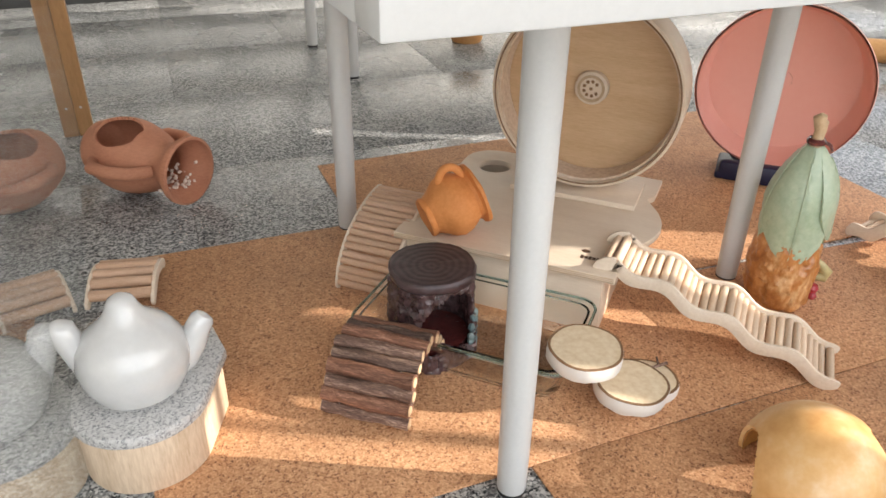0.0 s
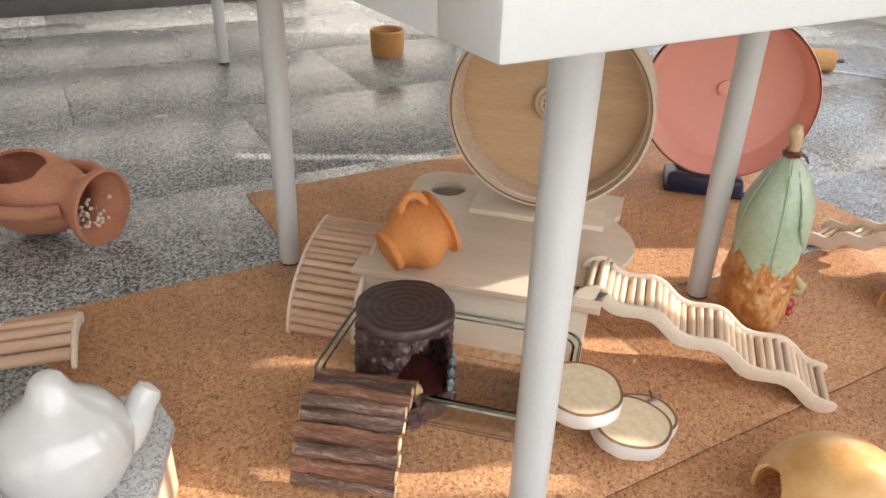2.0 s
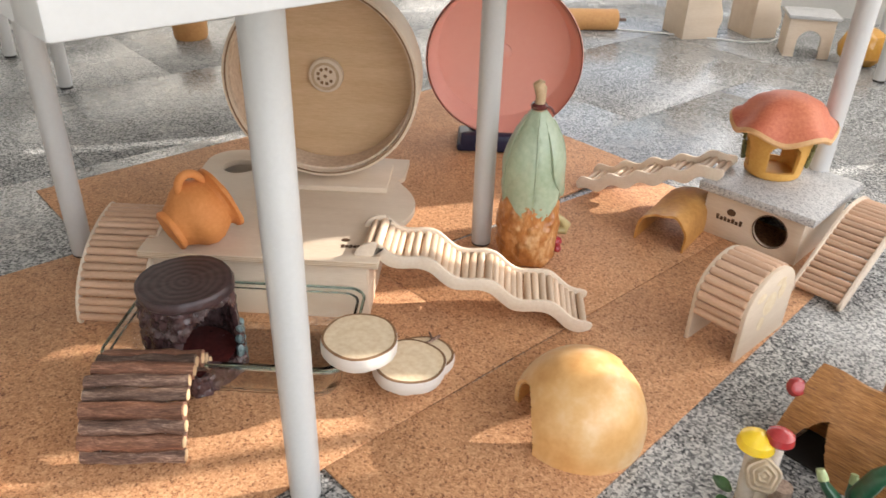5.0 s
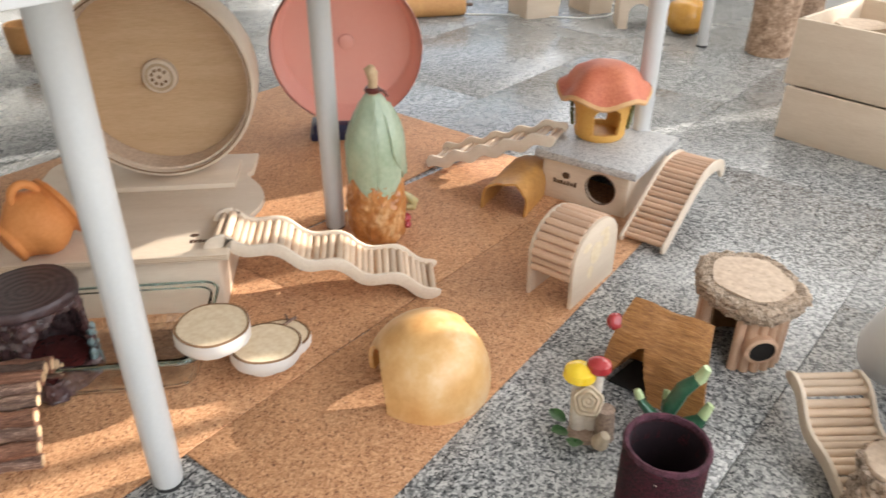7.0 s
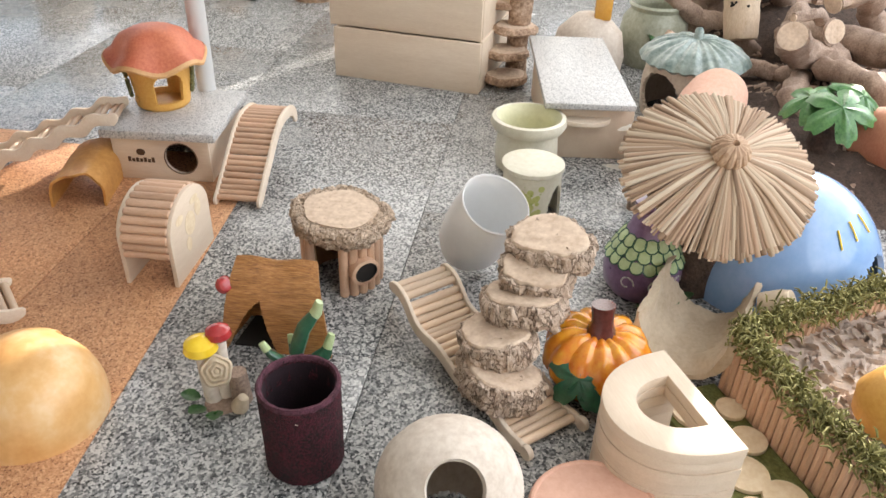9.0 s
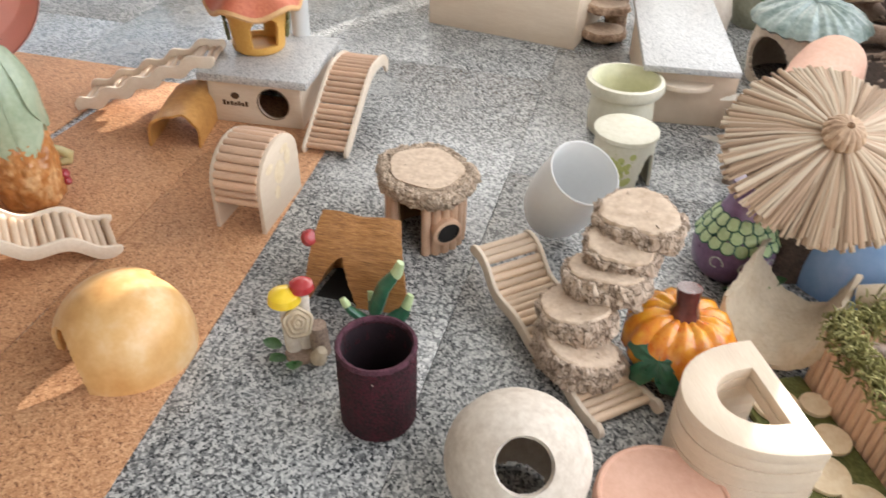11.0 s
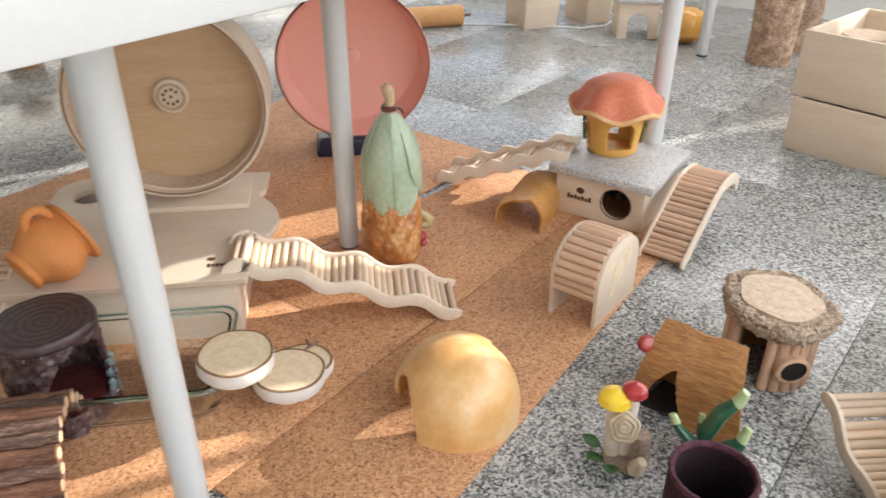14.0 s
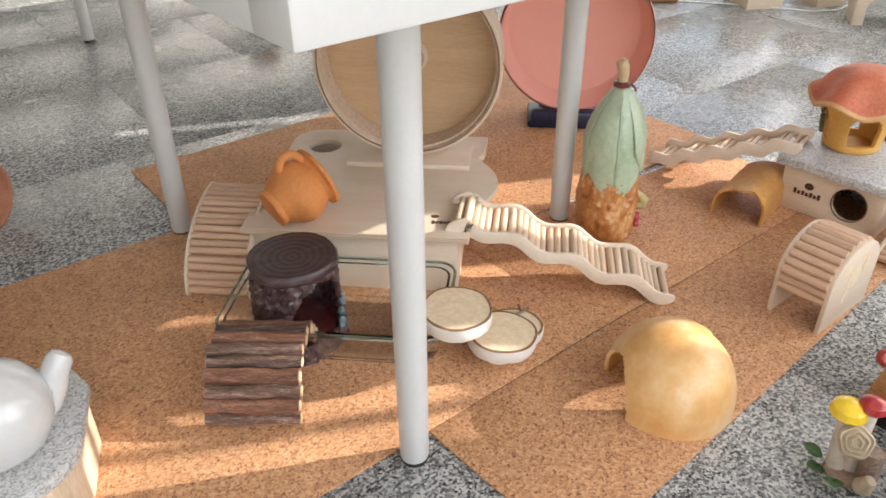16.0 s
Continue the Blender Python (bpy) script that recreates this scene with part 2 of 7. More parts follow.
surface("pink_plastic", (0.94, 0.47, 0.385), (0.96, 0.52, 0.43), 0.2, 3, 60, bump=0.02, tint=0.0)
surface("navy_plastic", (0.010, 0.014, 0.045), (0.018, 0.024, 0.07), 0.4, 4, 80, bump=0.03)
surface("resin_bark", (0.016, 0.006, 0.007), (0.13, 0.072, 0.074), 0.20, 34, 140, (1, 1, 0.45), 1.0, 0.010, coat=0.7, tint=0.0)
surface("resin_teal", (0.05, 0.09, 0.10), (0.25, 0.34, 0.34), 0.4, 40, 160, bump=0.4, depth=0.003, coat=0.3)
ring_mat("resin_rings", (0.030, 0.017, 0.019), (0.075, 0.045, 0.047), 26.0, 0.36, 0.55, 0.62)
ring_mat("birch_rings", (0.69, 0.53, 0.33), (0.82, 0.69, 0.50), 11.0, 0.6, 0.04, 0.86)
ring_mat("cork_rings", (0.52, 0.375, 0.265), (0.73, 0.585, 0.45), 11.0, 0.75, 0.15, 0.88)
flake_mat("flaky_bark", (0.23, 0.15, 0.10), (0.46, 0.325, 0.235), (0.78, 0.63, 0.50), 70.0, (1, 1, 0.38))
flake_mat("knob_bark", (0.20, 0.125, 0.08), (0.48, 0.335, 0.225), (0.76, 0.61, 0.47), 95.0, (1, 1, 0.9))
surface("birch_bark", (0.38, 0.30, 0.24), (0.84, 0.80, 0.74), 0.7, 30, 200, (1, 1, 0.25), 0.3, 0.002, contrast=(0.25, 0.42))
surface("brown_rind", (0.16, 0.085, 0.04), (0.30, 0.17, 0.085), 0.8, 40, 200, bump=0.3)
surface("stick_bark", (0.050, 0.026, 0.018), (0.46, 0.32, 0.24), 0.6, 14, 90, (1, 9, 9), 0.6, 0.004, mid=(0.15, 0.085, 0.062), tint=0.4, contrast=(0.34, 0.66))
surface("stick_red", (0.075, 0.028, 0.016), (0.44, 0.23, 0.15), 0.6, 14, 90, (1, 9, 9), 0.6, 0.004, mid=(0.19, 0.085, 0.05), tint=0.3, contrast=(0.34, 0.66))
surface("stick_core", (0.55, 0.36, 0.20), (0.74, 0.55, 0.34), 0.7, 60, 200)
surface("cork_bark", (0.10, 0.058, 0.036), (0.68, 0.51, 0.38), 0.9, 28, 130, (1, 1, 1), 0.9, 0.008, mid=(0.36, 0.235, 0.155), contrast=(0.32, 0.66), tint=0.1)
surface("gourd_shell", (0.60, 0.285, 0.085), (0.84, 0.63, 0.37), 0.32, 9, 46, bump=0.10, depth=0.002, mid=(0.74, 0.44, 0.18), coat=0.15, tint=0.0, contrast=(0.30, 0.68), fine_mix=0.3)
surface("brown_shell", (0.42, 0.18, 0.04), (0.68, 0.37, 0.11), 0.5, 10, 90, bump=0.2, coat=0.1, tint=0.0)
surface("nut_glaze", (0.30, 0.095, 0.022), (0.80, 0.52, 0.26), 0.35, 14, 60, (1, 1, 0.6), 0.4, 0.005, mid=(0.50, 0.205, 0.060), coat=0.3, tint=0.0, contrast=(0.33, 0.68))
surface("leaf_glaze", (0.28, 0.37, 0.24), (0.48, 0.55, 0.40), 0.38, 9, 80, bump=0.12, coat=0.25, tint=0.0)
surface("white_glaze", (0.56, 0.56, 0.55), (0.63, 0.63, 0.62), 0.12, 4, 60, bump=0.02, coat=0.6, tint=0.0)
surface("cup_white", (0.80, 0.80, 0.79), (0.86, 0.86, 0.85), 0.35, 4, 90, bump=0.02, tint=0.0)
surface("pale_green_clay", (0.62, 0.58, 0.43), (0.80, 0.77, 0.65), 0.55, 12, 90, bump=0.1, coat=0.1, tint=0.0)
surface("inner_green", (0.60, 0.58, 0.36), (0.74, 0.72, 0.50), 0.5, 12, 90, bump=0.08, tint=0.0)
surface("moss_stain", (0.24, 0.30, 0.05), (0.50, 0.56, 0.20), 0.7, 60, 200, bump=0.4)
surface("cap_red", (0.50, 0.10, 0.055), (0.74, 0.26, 0.14), 0.55, 12, 160, bump=0.15, tint=0.0)
surface("cap_edge", (0.62, 0.33, 0.14), (0.74, 0.46, 0.22), 0.55, 20, 160, bump=0.15, tint=0.0)
surface("yellow_clay", (0.62, 0.30, 0.055), (0.76, 0.45, 0.12), 0.5, 16, 150, bump=0.15, tint=0.0)
surface("green_paint", (0.02, 0.10, 0.028), (0.16, 0.36, 0.12), 0.3, 34, 130, bump=0.5, coat=0.3)
surface("dark_green", (0.010, 0.06, 0.032), (0.04, 0.17, 0.085), 0.3, 20, 120, bump=0.15, coat=0.4)
surface("light_green", (0.34, 0.48, 0.20), (0.58, 0.68, 0.40), 0.4, 20, 120, bump=0.15, coat=0.3)
surface("plum_rim", (0.02, 0.004, 0.008), (0.15, 0.05, 0.075), 0.95, 70, 380, bump=0.7, depth=0.003, tint=0.0)
surface("plum_felt", (0.002, 0.0005, 0.001), (0.085, 0.008, 0.019), 0.92, 45, 300, bump=0.9, depth=0.004, tint=0.0, contrast=(0.40, 0.64), fine_mix=0.7)
surface("plum_inner", (0.008, 0.003, 0.006), (0.03, 0.012, 0.018), 0.95, 45, 330, bump=0.4, tint=0.0)
surface("roof_bark", (0.17, 0.066, 0.022), (0.56, 0.29, 0.105), 0.36, 5, 24, (24, 1.6, 24), 0.7, 0.0025, mid=(0.40, 0.175, 0.052), contrast=(0.34, 0.66), coat=0.25, tint=0.0, fine_mix=0.7)
surface("yellow_gloss", (0.80, 0.52, 0.02), (0.90, 0.66, 0.06), 0.25, 10, 80, bump=0.05, coat=0.5)
surface("red_gloss", (0.30, 0.018, 0.022), (0.46, 0.05, 0.05), 0.25, 20, 120, bump=0.1, coat=0.5)
surface("lip_red", (0.30, 0.02, 0.03), (0.45, 0.06, 0.07), 0.3, 20, 120, bump=0.1, coat=0.4)
surface("pumpkin_orange", (0.70, 0.13, 0.006), (0.88, 0.44, 0.04), 0.18, 6, 60, (1, 1, 0.6), 0.05, coat=0.6, tint=0.0, contrast=(0.35, 0.62))
surface("pumpkin_yellow", (0.80, 0.42, 0.04), (0.88, 0.62, 0.14), 0.2, 8, 60, bump=0.05, coat=0.6, tint=0.0)
surface("stem_maroon", (0.06, 0.012, 0.012), (0.15, 0.035, 0.03), 0.25, 20, 100, bump=0.1, coat=0.5)
surface("purple_glaze", (0.14, 0.075, 0.16), (0.29, 0.17, 0.32), 0.3, 14, 90, bump=0.1, coat=0.4, tint=0.0)
surface("blue_glaze", (0.20, 0.36, 0.66), (0.30, 0.47, 0.76), 0.18, 5, 60, bump=0.03, coat=0.5, tint=0.0)
surface("jar_glaze", (0.20, 0.22, 0.15), (0.44, 0.45, 0.36), 0.4, 10, 60, bump=0.1, coat=0.2)
surface("teal_glaze", (0.045, 0.095, 0.088), (0.40, 0.47, 0.43), 0.3, 16, 60, bump=0.15, coat=0.3, tint=0.0)
# Near-black colour that stands in for the shade inside hollows.
surface("hollow_shade", (0.010, 0.008, 0.007), (0.022, 0.018, 0.015), 0.9)
surface("olive_nose", (0.30, 0.24, 0.10), (0.46, 0.38, 0.18), 0.4, 20, 90, bump=0.1, coat=0.3)
surface("olive_ivy", (0.05, 0.06, 0.015), (0.20, 0.18, 0.06), 0.6, 60, 200, bump=0.5)
surface("stain_green", (0.42, 0.46, 0.12), (0.66, 0.66, 0.30), 0.6, 60, 160, bump=0.05)
surface("straw", (0.30, 0.17, 0.10), (0.66, 0.48, 0.33), 0.75, 20, 120, (1, 1, 1), 0.2, 0.001, tint=0.0)
surface("moss", (0.055, 0.07, 0.012), (0.26, 0.27, 0.09), 0.95, 40, 220, bump=0.8, depth=0.006)
surface("shavings", (0.60, 0.46, 0.37), (0.84, 0.73, 0.64), 0.9, 70, 220, bump=0.4, depth=0.003, tint=0.2)
surface("log_wood", (0.50, 0.35, 0.22), (0.80, 0.66, 0.50), 0.6, 7, 60, (5, 5, 0.7), 0.08, tint=0.0)
surface("driftwood", (0.16, 0.10, 0.072), (0.58, 0.44, 0.345), 0.8, 9, 70, (3, 3, 3), 0.4, 0.004)
surface("soil_bark", (0.022, 0.015, 0.011), (0.13, 0.088, 0.068), 0.95, 50, 180, bump=0.9, depth=0.008)
surface("burnt_ink", (0.055, 0.025, 0.012), (0.10, 0.05, 0.022), 0.7, 30, 100)
surface("steel", (0.45, 0.45, 0.45), (0.62, 0.62, 0.62), 0.3, metal=1.0)
surface("cable_white", (0.72, 0.72, 0.70), (0.80, 0.80, 0.78), 0.5)
surface("grey_laminate", (0.56, 0.57, 0.57), (0.66, 0.67, 0.67), 0.4, 4, 120, bump=0.03)
surface("dark_plinth", (0.012, 0.012, 0.013), (0.03, 0.03, 0.03), 0.6)
surface("orange_wood", (0.52, 0.24, 0.08), (0.68, 0.38, 0.15), 0.6)
surface("amber_glass", (0.55, 0.24, 0.03), (0.72, 0.40, 0.08), 0.2, coat=0.4)
glass_mat("clear_glass", (0.97, 0.99, 0.98))
glass_mat("edge_glass", (0.50, 0.78, 0.78), 0.08)
glass_mat("pane_glass", (0.98, 1.0, 0.99))

# ---- builders ----


def finish(bm, name, material, smooth=True):
    me = bpy.data.meshes.new(name)
    bm.normal_update()
    bm.to_mesh(me)
    bm.free()
    me.materials.append(MATS[material] if isinstance(material, str) else material)
    if smooth:
        me.polygons.foreach_set("use_smooth", [True] * len(me.polygons))
        me.set_sharp_from_angle(angle=radians(40))
    return me


def thing(name, m, label, category, group="", kind=""):
    e = new(name)
    e.empty_display_size = 0.05
    e.matrix_world = m
    return tagged(e, label, category, group, kind)


def part(name, bm, material, parent, label="", m=None, smooth=True):
    ob = new(name, finish(bm, name, material, smooth))
    ob.parent = parent
    if m is not None:
        ob.matrix_local = m
    if label:
        ob["label"] = label
    return ob


def piece(name, me, parent, m):
    ob = new(name, me)
    ob.parent = parent
    ob.matrix_local = m
    return ob


def solo(name, bm, material, m, label, category, kind="", group=""):
    ob = new(name, finish(bm, name, material))
    ob.matrix_world = m
    return tagged(ob, label, category, group, kind)


def box(sx, sy, sz, at=(0, 0, 0), bevel=0.002, bm=None):
    """A box standing on z = at[2], centred in x and y."""
    b = bmesh.new()
    bmesh.ops.create_cube(b, size=1.0)
    for v in b.verts:
        v.co = Vector((v.co.x * sx, v.co.y * sy, (v.co.z + 0.5) * sz))
    if bevel:
        bmesh.ops.bevel(b, geom=b.edges[:], offset=min(bevel, 0.45 * min(sx, sy, sz)), segments=2, affect='EDGES', profile=0.5)
    bmesh.ops.translate(b, verts=b.verts, vec=at)
    return merge(bm, b)


def merge(bm, b):
    if bm is None:
        return b
    me = bpy.data.meshes.new("tmp")
    b.to_mesh(me)
    b.free()
    bm.from_mesh(me)
    bpy.data.meshes.remove(me)
    return bm


def lathe(profile, seg=48, close=False, warp=None):
    """Turns (radius, height) pairs about z. warp(angle, r, z) gives a new (r, z)."""
    b = bmesh.new()
    rings = []
    for r, z in profile:
        if r < 1e-6:
            rings.append([b.verts.new((0, 0, z))])
            continue
        ring = []
        for k in range(seg):
            a = 2 * math.pi * k / seg
            rr, zz = warp(a, r, z) if warp else (r, z)
            ring.append(b.verts.new((rr * math.cos(a), rr * math.sin(a), zz)))
        rings.append(ring)
    pairs = list(zip(rings, rings[1:])) + ([(rings[-1], rings[0])] if close else [])
    for lo, hi in pairs:
        if len(lo) == 1 and len(hi) == 1:
            continue
        for k in range(seg):
            j = (k + 1) % seg
            if len(lo) == 1:
                b.faces.new((lo[0], hi[j], hi[k]))
            elif len(hi) == 1:
                b.faces.new((lo[k], lo[j], hi[0]))
            else:
                b.faces.new((lo[k], lo[j], hi[j], hi[k]))
    bmesh.ops.recalc_face_normals(b, faces=b.faces)
    return b


def tube(path, radii, seg=10, bm=None, flat=1.0):
    """A round bar along a path, closed at both ends."""
    b = bm or bmesh.new()
    pts = [Vector(p) for p in path]
    if not hasattr(radii, "__len__"):
        radii = [radii] * len(pts)
    rings = []
    side = None
    for k, p in enumerate(pts):
        d = (pts[min(k + 1, len(pts) - 1)] - pts[max(k - 1, 0)]).normalized()
        if side is None:
            side = d.orthogonal().normalized()
        side = (side - d * side.dot(d)).normalized()
        up = d.cross(side)
        rings.append([b.verts.new(p + radii[k] * (math.cos(2 * math.pi * i / seg) * side + flat * math.sin(2 * math.pi * i / seg) * up)) for i in range(seg)])
    for lo, hi in zip(rings, rings[1:]):
        for i in range(seg):
            j = (i + 1) % seg
            b.faces.new((lo[i], lo[j], hi[j], hi[i]))
    b.faces.new(rings[0][::-1])
    b.faces.new(rings[-1])
    return b


def prism(outer, z0, z1, holes=(), bevel=0.0):
    """A plate cut from a plan outline, with holes through it."""
    b = bmesh.new()
    edges = []
    for loop in (outer, *holes):
        vs = [b.verts.new((x, y, z0)) for x, y in loop]
        edges += [b.edges.new((vs[k], vs[(k + 1) % len(vs)])) for k in range(len(vs))]
    bmesh.ops.triangle_fill(b, edges=edges, use_beauty=True)
    ret = bmesh.ops.extrude_face_region(b, geom=b.faces[:])
    bmesh.ops.translate(b, verts=[g for g in ret["geom"] if isinstance(g, bmesh.types.BMVert)], vec=(0, 0, z1 - z0))
    bmesh.ops.recalc_face_normals(b, faces=b.faces)
    if bevel:
        rim = [e for e in b.edges if len(e.link_faces) == 2 and e.calc_face_angle(0) > 1.0 and abs(e.verts[0].co.z - e.verts[1].co.z) < 1e-6]
        bmesh.ops.bevel(b, geom=rim, offset=bevel, segments=2, affect='EDGES', profile=0.5)
    return b


def circle(cx, cy, r, n=32, ry=None):
    ry = ry or r
    return [(cx + r * math.cos(2 * math.pi * k / n), cy + ry * math.sin(2 * math.pi * k / n)) for k in range(n)]


def dense(profile, step=0.003):
    """Adds points along a profile so that relief can bite."""
    out = [profile[0]]
    for (r0, z0), (r1, z1) in zip(profile, profile[1:]):
        n = max(1, int(math.hypot(r1 - r0, z1 - z0) / step))
        out += [(r0 + (r1 - r0) * k / n, z0 + (z1 - z0) * k / n) for k in range(1, n + 1)]
    return out


def rough(bm, amount, scale, seed=0.0, flat_z=False):
    """Pushes the surface in and out by noise."""
    bm.normal_update()
    for v in bm.verts:
        n = noise.noise(v.co * scale + Vector((seed, seed * 1.7, -seed))) + 0.5 * noise.noise(v.co * scale * 2.7 + Vector((seed, 0, seed)))
        d = v.normal * amount * n
        if flat_z:
            d.z = 0
        v.co += d
    return bm


def turn(bm, m):
    bmesh.ops.transform(bm, matrix=m, verts=bm.verts)
    return bm


def shell(profile, seg, hole, wall=0.005, warp=None):
    """A turned shell left open wherever hole(angle, z) is true, with a wall thickness."""
    b = bmesh.new()
    rings = []
    for r, z in profile:
        ring = []
        for k in range(seg):
            a = 2 * math.pi * k / seg
            rr, zz = warp(a, r, z) if warp else (r, z)
            ring.append(b.verts.new((rr * math.cos(a), rr * math.sin(a), zz)))
        rings.append(ring)
    for n, (lo, hi) in enumerate(zip(rings, rings[1:])):
        zc = (profile[n][1] + profile[n + 1][1]) / 2
        for k in range(seg):
            a = 2 * math.pi * (k + 0.5) / seg
            if not hole(a, zc):
                b.faces.new((lo[k], lo[(k + 1) % seg], hi[(k + 1) % seg], hi[k]))
    bmesh.ops.delete(b, geom=[v for v in b.verts if not v.link_faces], context='VERTS')
    bmesh.ops.remove_doubles(b, verts=b.verts, dist=1e-5)
    bmesh.ops.recalc_face_normals(b, faces=b.faces)
    bmesh.ops.solidify(b, geom=b.faces[:], thickness=wall)
    bmesh.ops.recalc_face_normals(b, faces=b.faces)
    return b


def angle_gap(a, b):
    return abs((a - b + math.pi) % (2 * math.pi) - math.pi)


def rod_mesh(name, length, r, material, seg=12):
    """A dowel along x, centred, with rounded ends."""
    e = min(0.25 * r, 0.002)
    h = length / 2
    return finish(tube([(-h, 0, 0), (-h + e, 0, 0), (0, 0, 0), (h - e, 0, 0), (h, 0, 0)], [r - e, r, r * 1.01, r, r - e], seg), name, material)


def leaf_bm(length, width, curl=0.2, seg=10, lobes=0):
    """A leaf along +x with a midrib fold."""
    b = bmesh.new()
    rows = []
    for k in range(seg + 1):
        t = k / seg
        w = width * abs(math.sin(math.pi * (0.06 + 0.9 * t))) ** 0.8
        if lobes:
            w *= 0.75 + 0.35 * abs(math.sin(lobes * math.pi * t))
        z = curl * length * t * t
        rows.append([b.verts.new((length * t, s * w, z + 0.25 * abs(s) * w)) for s in (-1, -0.5, 0, 0.5, 1)])
    for lo, hi in zip(rows, rows[1:]):
        for i in range(4):
            b.faces.new((lo[i], hi[i], hi[i + 1], lo[i + 1]))
    bmesh.ops.solidify(b, geom=b.faces[:], thickness=0.0025)
    bmesh.ops.recalc_face_normals(b, faces=b.faces)
    return b


def star_leaf(R, lobes=5, dome=0.35):
    """A lobed leaf lying in xy, domed, with raised veins."""
    b = bmesh.new()
    n = 100
    rings = [[b.verts.new((0, 0, 0.02 * R))]]
    for q in range(1, 9):
        ring = []
        for k in range(n):
            a = 2 * math.pi * k / n
            lobe = abs(math.cos(lobes * a / 2))
            r = R * (q / 8) * (1 - (q / 8) * 0.58 * (1 - lobe ** 0.8)) * (1 + 0.05 * math.sin(19 * a) * q / 8)
            ring.append(b.verts.new((r * math.cos(a), r * math.sin(a), 0.06 * R * lobe ** 8 - dome * r * r / R)))
        rings.append(ring)
    for k in range(n):
        b.faces.new((rings[0][0], rings[1][k], rings[1][(k + 1) % n]))
    for lo, hi in zip(rings[1:], rings[2:]):
        for k in range(n):
            b.faces.new((lo[k], hi[k], hi[(k + 1) % n], lo[(k + 1) % n]))
    bmesh.ops.recalc_face_normals(b, faces=b.faces)
    bmesh.ops.solidify(b, geom=b.faces[:], thickness=0.0035)
    bmesh.ops.recalc_face_normals(b, faces=b.faces)
    return b


def facing(at, normal, spin=0):
    return Matrix.Translation(at) @ Vector(normal).to_track_quat('Z', 'Y').to_matrix().to_4x4() @ pose(0, 0, 0, 0, 0, spin)


def ladder(name, path, rail_h, width, rung_r, step, rail_mat, rung_mat, m, label, wave=0.0, waves=4, rail_t=0.007, curl=0.0, rung_lift=0.0):
    """A ramp in the xz plane, as wide as width in y: two wavy side boards and rungs between them."""
    t = thing(name, m, label, "ramp")
    knots = [Vector((x, 0, z)) for x, z in path]
    knots = [knots[0]] + knots + [knots[-1]]
    pts = []
    for p0, p1, p2, p3 in zip(knots, knots[1:], knots[2:], knots[3:]):
        for q in range(6):
            u = q / 6
            pts.append(0.5 * (2 * p1 + u * (p2 - p0) + u * u * (2 * p0 - 5 * p1 + 4 * p2 - p3) + u ** 3 * (3 * p1 - p0 - 3 * p2 + p3)))
    pts.append(knots[-1])
    dense = []
    for a, b in zip(pts, pts[1:]):
        n = max(1, int((b - a).length / 0.003))
        dense += [a.lerp(b, k / n) for k in range(n)]
    dense.append(pts[-1])
    total = sum((b - a).length for a, b in zip(dense, dense[1:]))
    s, acc = 0.0, [0.0]
    for a, b in zip(dense, dense[1:]):
        s += (b - a).length
        acc.append(s)
    centre, normals = [], []
    for k, p in enumerate(dense):
        d = (dense[min(k + 1, len(dense) - 1)] - dense[max(k - 1, 0)]).normalized()
        n = Vector((-d.z, 0, d.x))
        w = wave * math.sin(2 * math.pi * waves * acc[k] / total)
        centre.append(p + n * w)
        normals.append(n)
    for side in (-1, 1):
        b = bmesh.new()
        top, bot = [], []
        for k, (p, n) in enumerate(zip(centre, normals)):
            e = min(acc[k], total - acc[k])
            h = rail_h * min(1.0, 0.35 + math.sqrt(max(e, 0) / (0.6 * rail_h)) * 0.65) * 0.5
            top.append(p + n * h)
            bot.append(p - n * h)
        vs = [[b.verts.new((q.x, side * (width / 2) + o, q.z)) for q in (tp, bt) for o in (-rail_t / 2, rail_t / 2)] for tp, bt in zip(top, bot)]
        for lo, hi in zip(vs, vs[1:]):
            for i, j in ((0, 1), (1, 3), (3, 2), (2, 0)):
                b.faces.new((lo[i], hi[i], hi[j], lo[j]))
        b.faces.new((vs[0][0], vs[0][1], vs[0][3], vs[0][2]))
        b.faces.new((vs[-1][0], vs[-1][2], vs[-1][3], vs[-1][1]))
        bmesh.ops.recalc_face_normals(b, faces=b.faces)
        sharp = [e for e in b.edges if len(e.link_faces) == 2 and e.calc_face_angle(0) > 0.9]
        bmesh.ops.bevel(b, geom=sharp, offset=0.0014, segments=2, affect='EDGES', profile=0.5)
        part("side_board", b, rail_mat, t)
    me = rod_mesh("rung", width - rail_t * 0.6, rung_r, rung_mat)
    count = int(total / step)
    for k in range(1, count):
        want = k * total / count
        i = min(range(len(acc)), key=lambda q: abs(acc[q] - want))
        p = centre[i] + normals[i] * rung_lift
        piece("rung", me, t, Matrix.Translation(p) @ pose(0, 0, 0, random.uniform(0, 360), 0, 90 + random.uniform(-0.6, 0.6)))
    return t

# ---- structure ----
Z = 0.004  # top of the cork mats


def setting(name, bm, material, label="", category="", kind="structure"):
    ob = new(name, finish(bm, name, material))
    return tagged(ob, label or name.replace("_", " "), category or name.split("_")[0], "", kind)


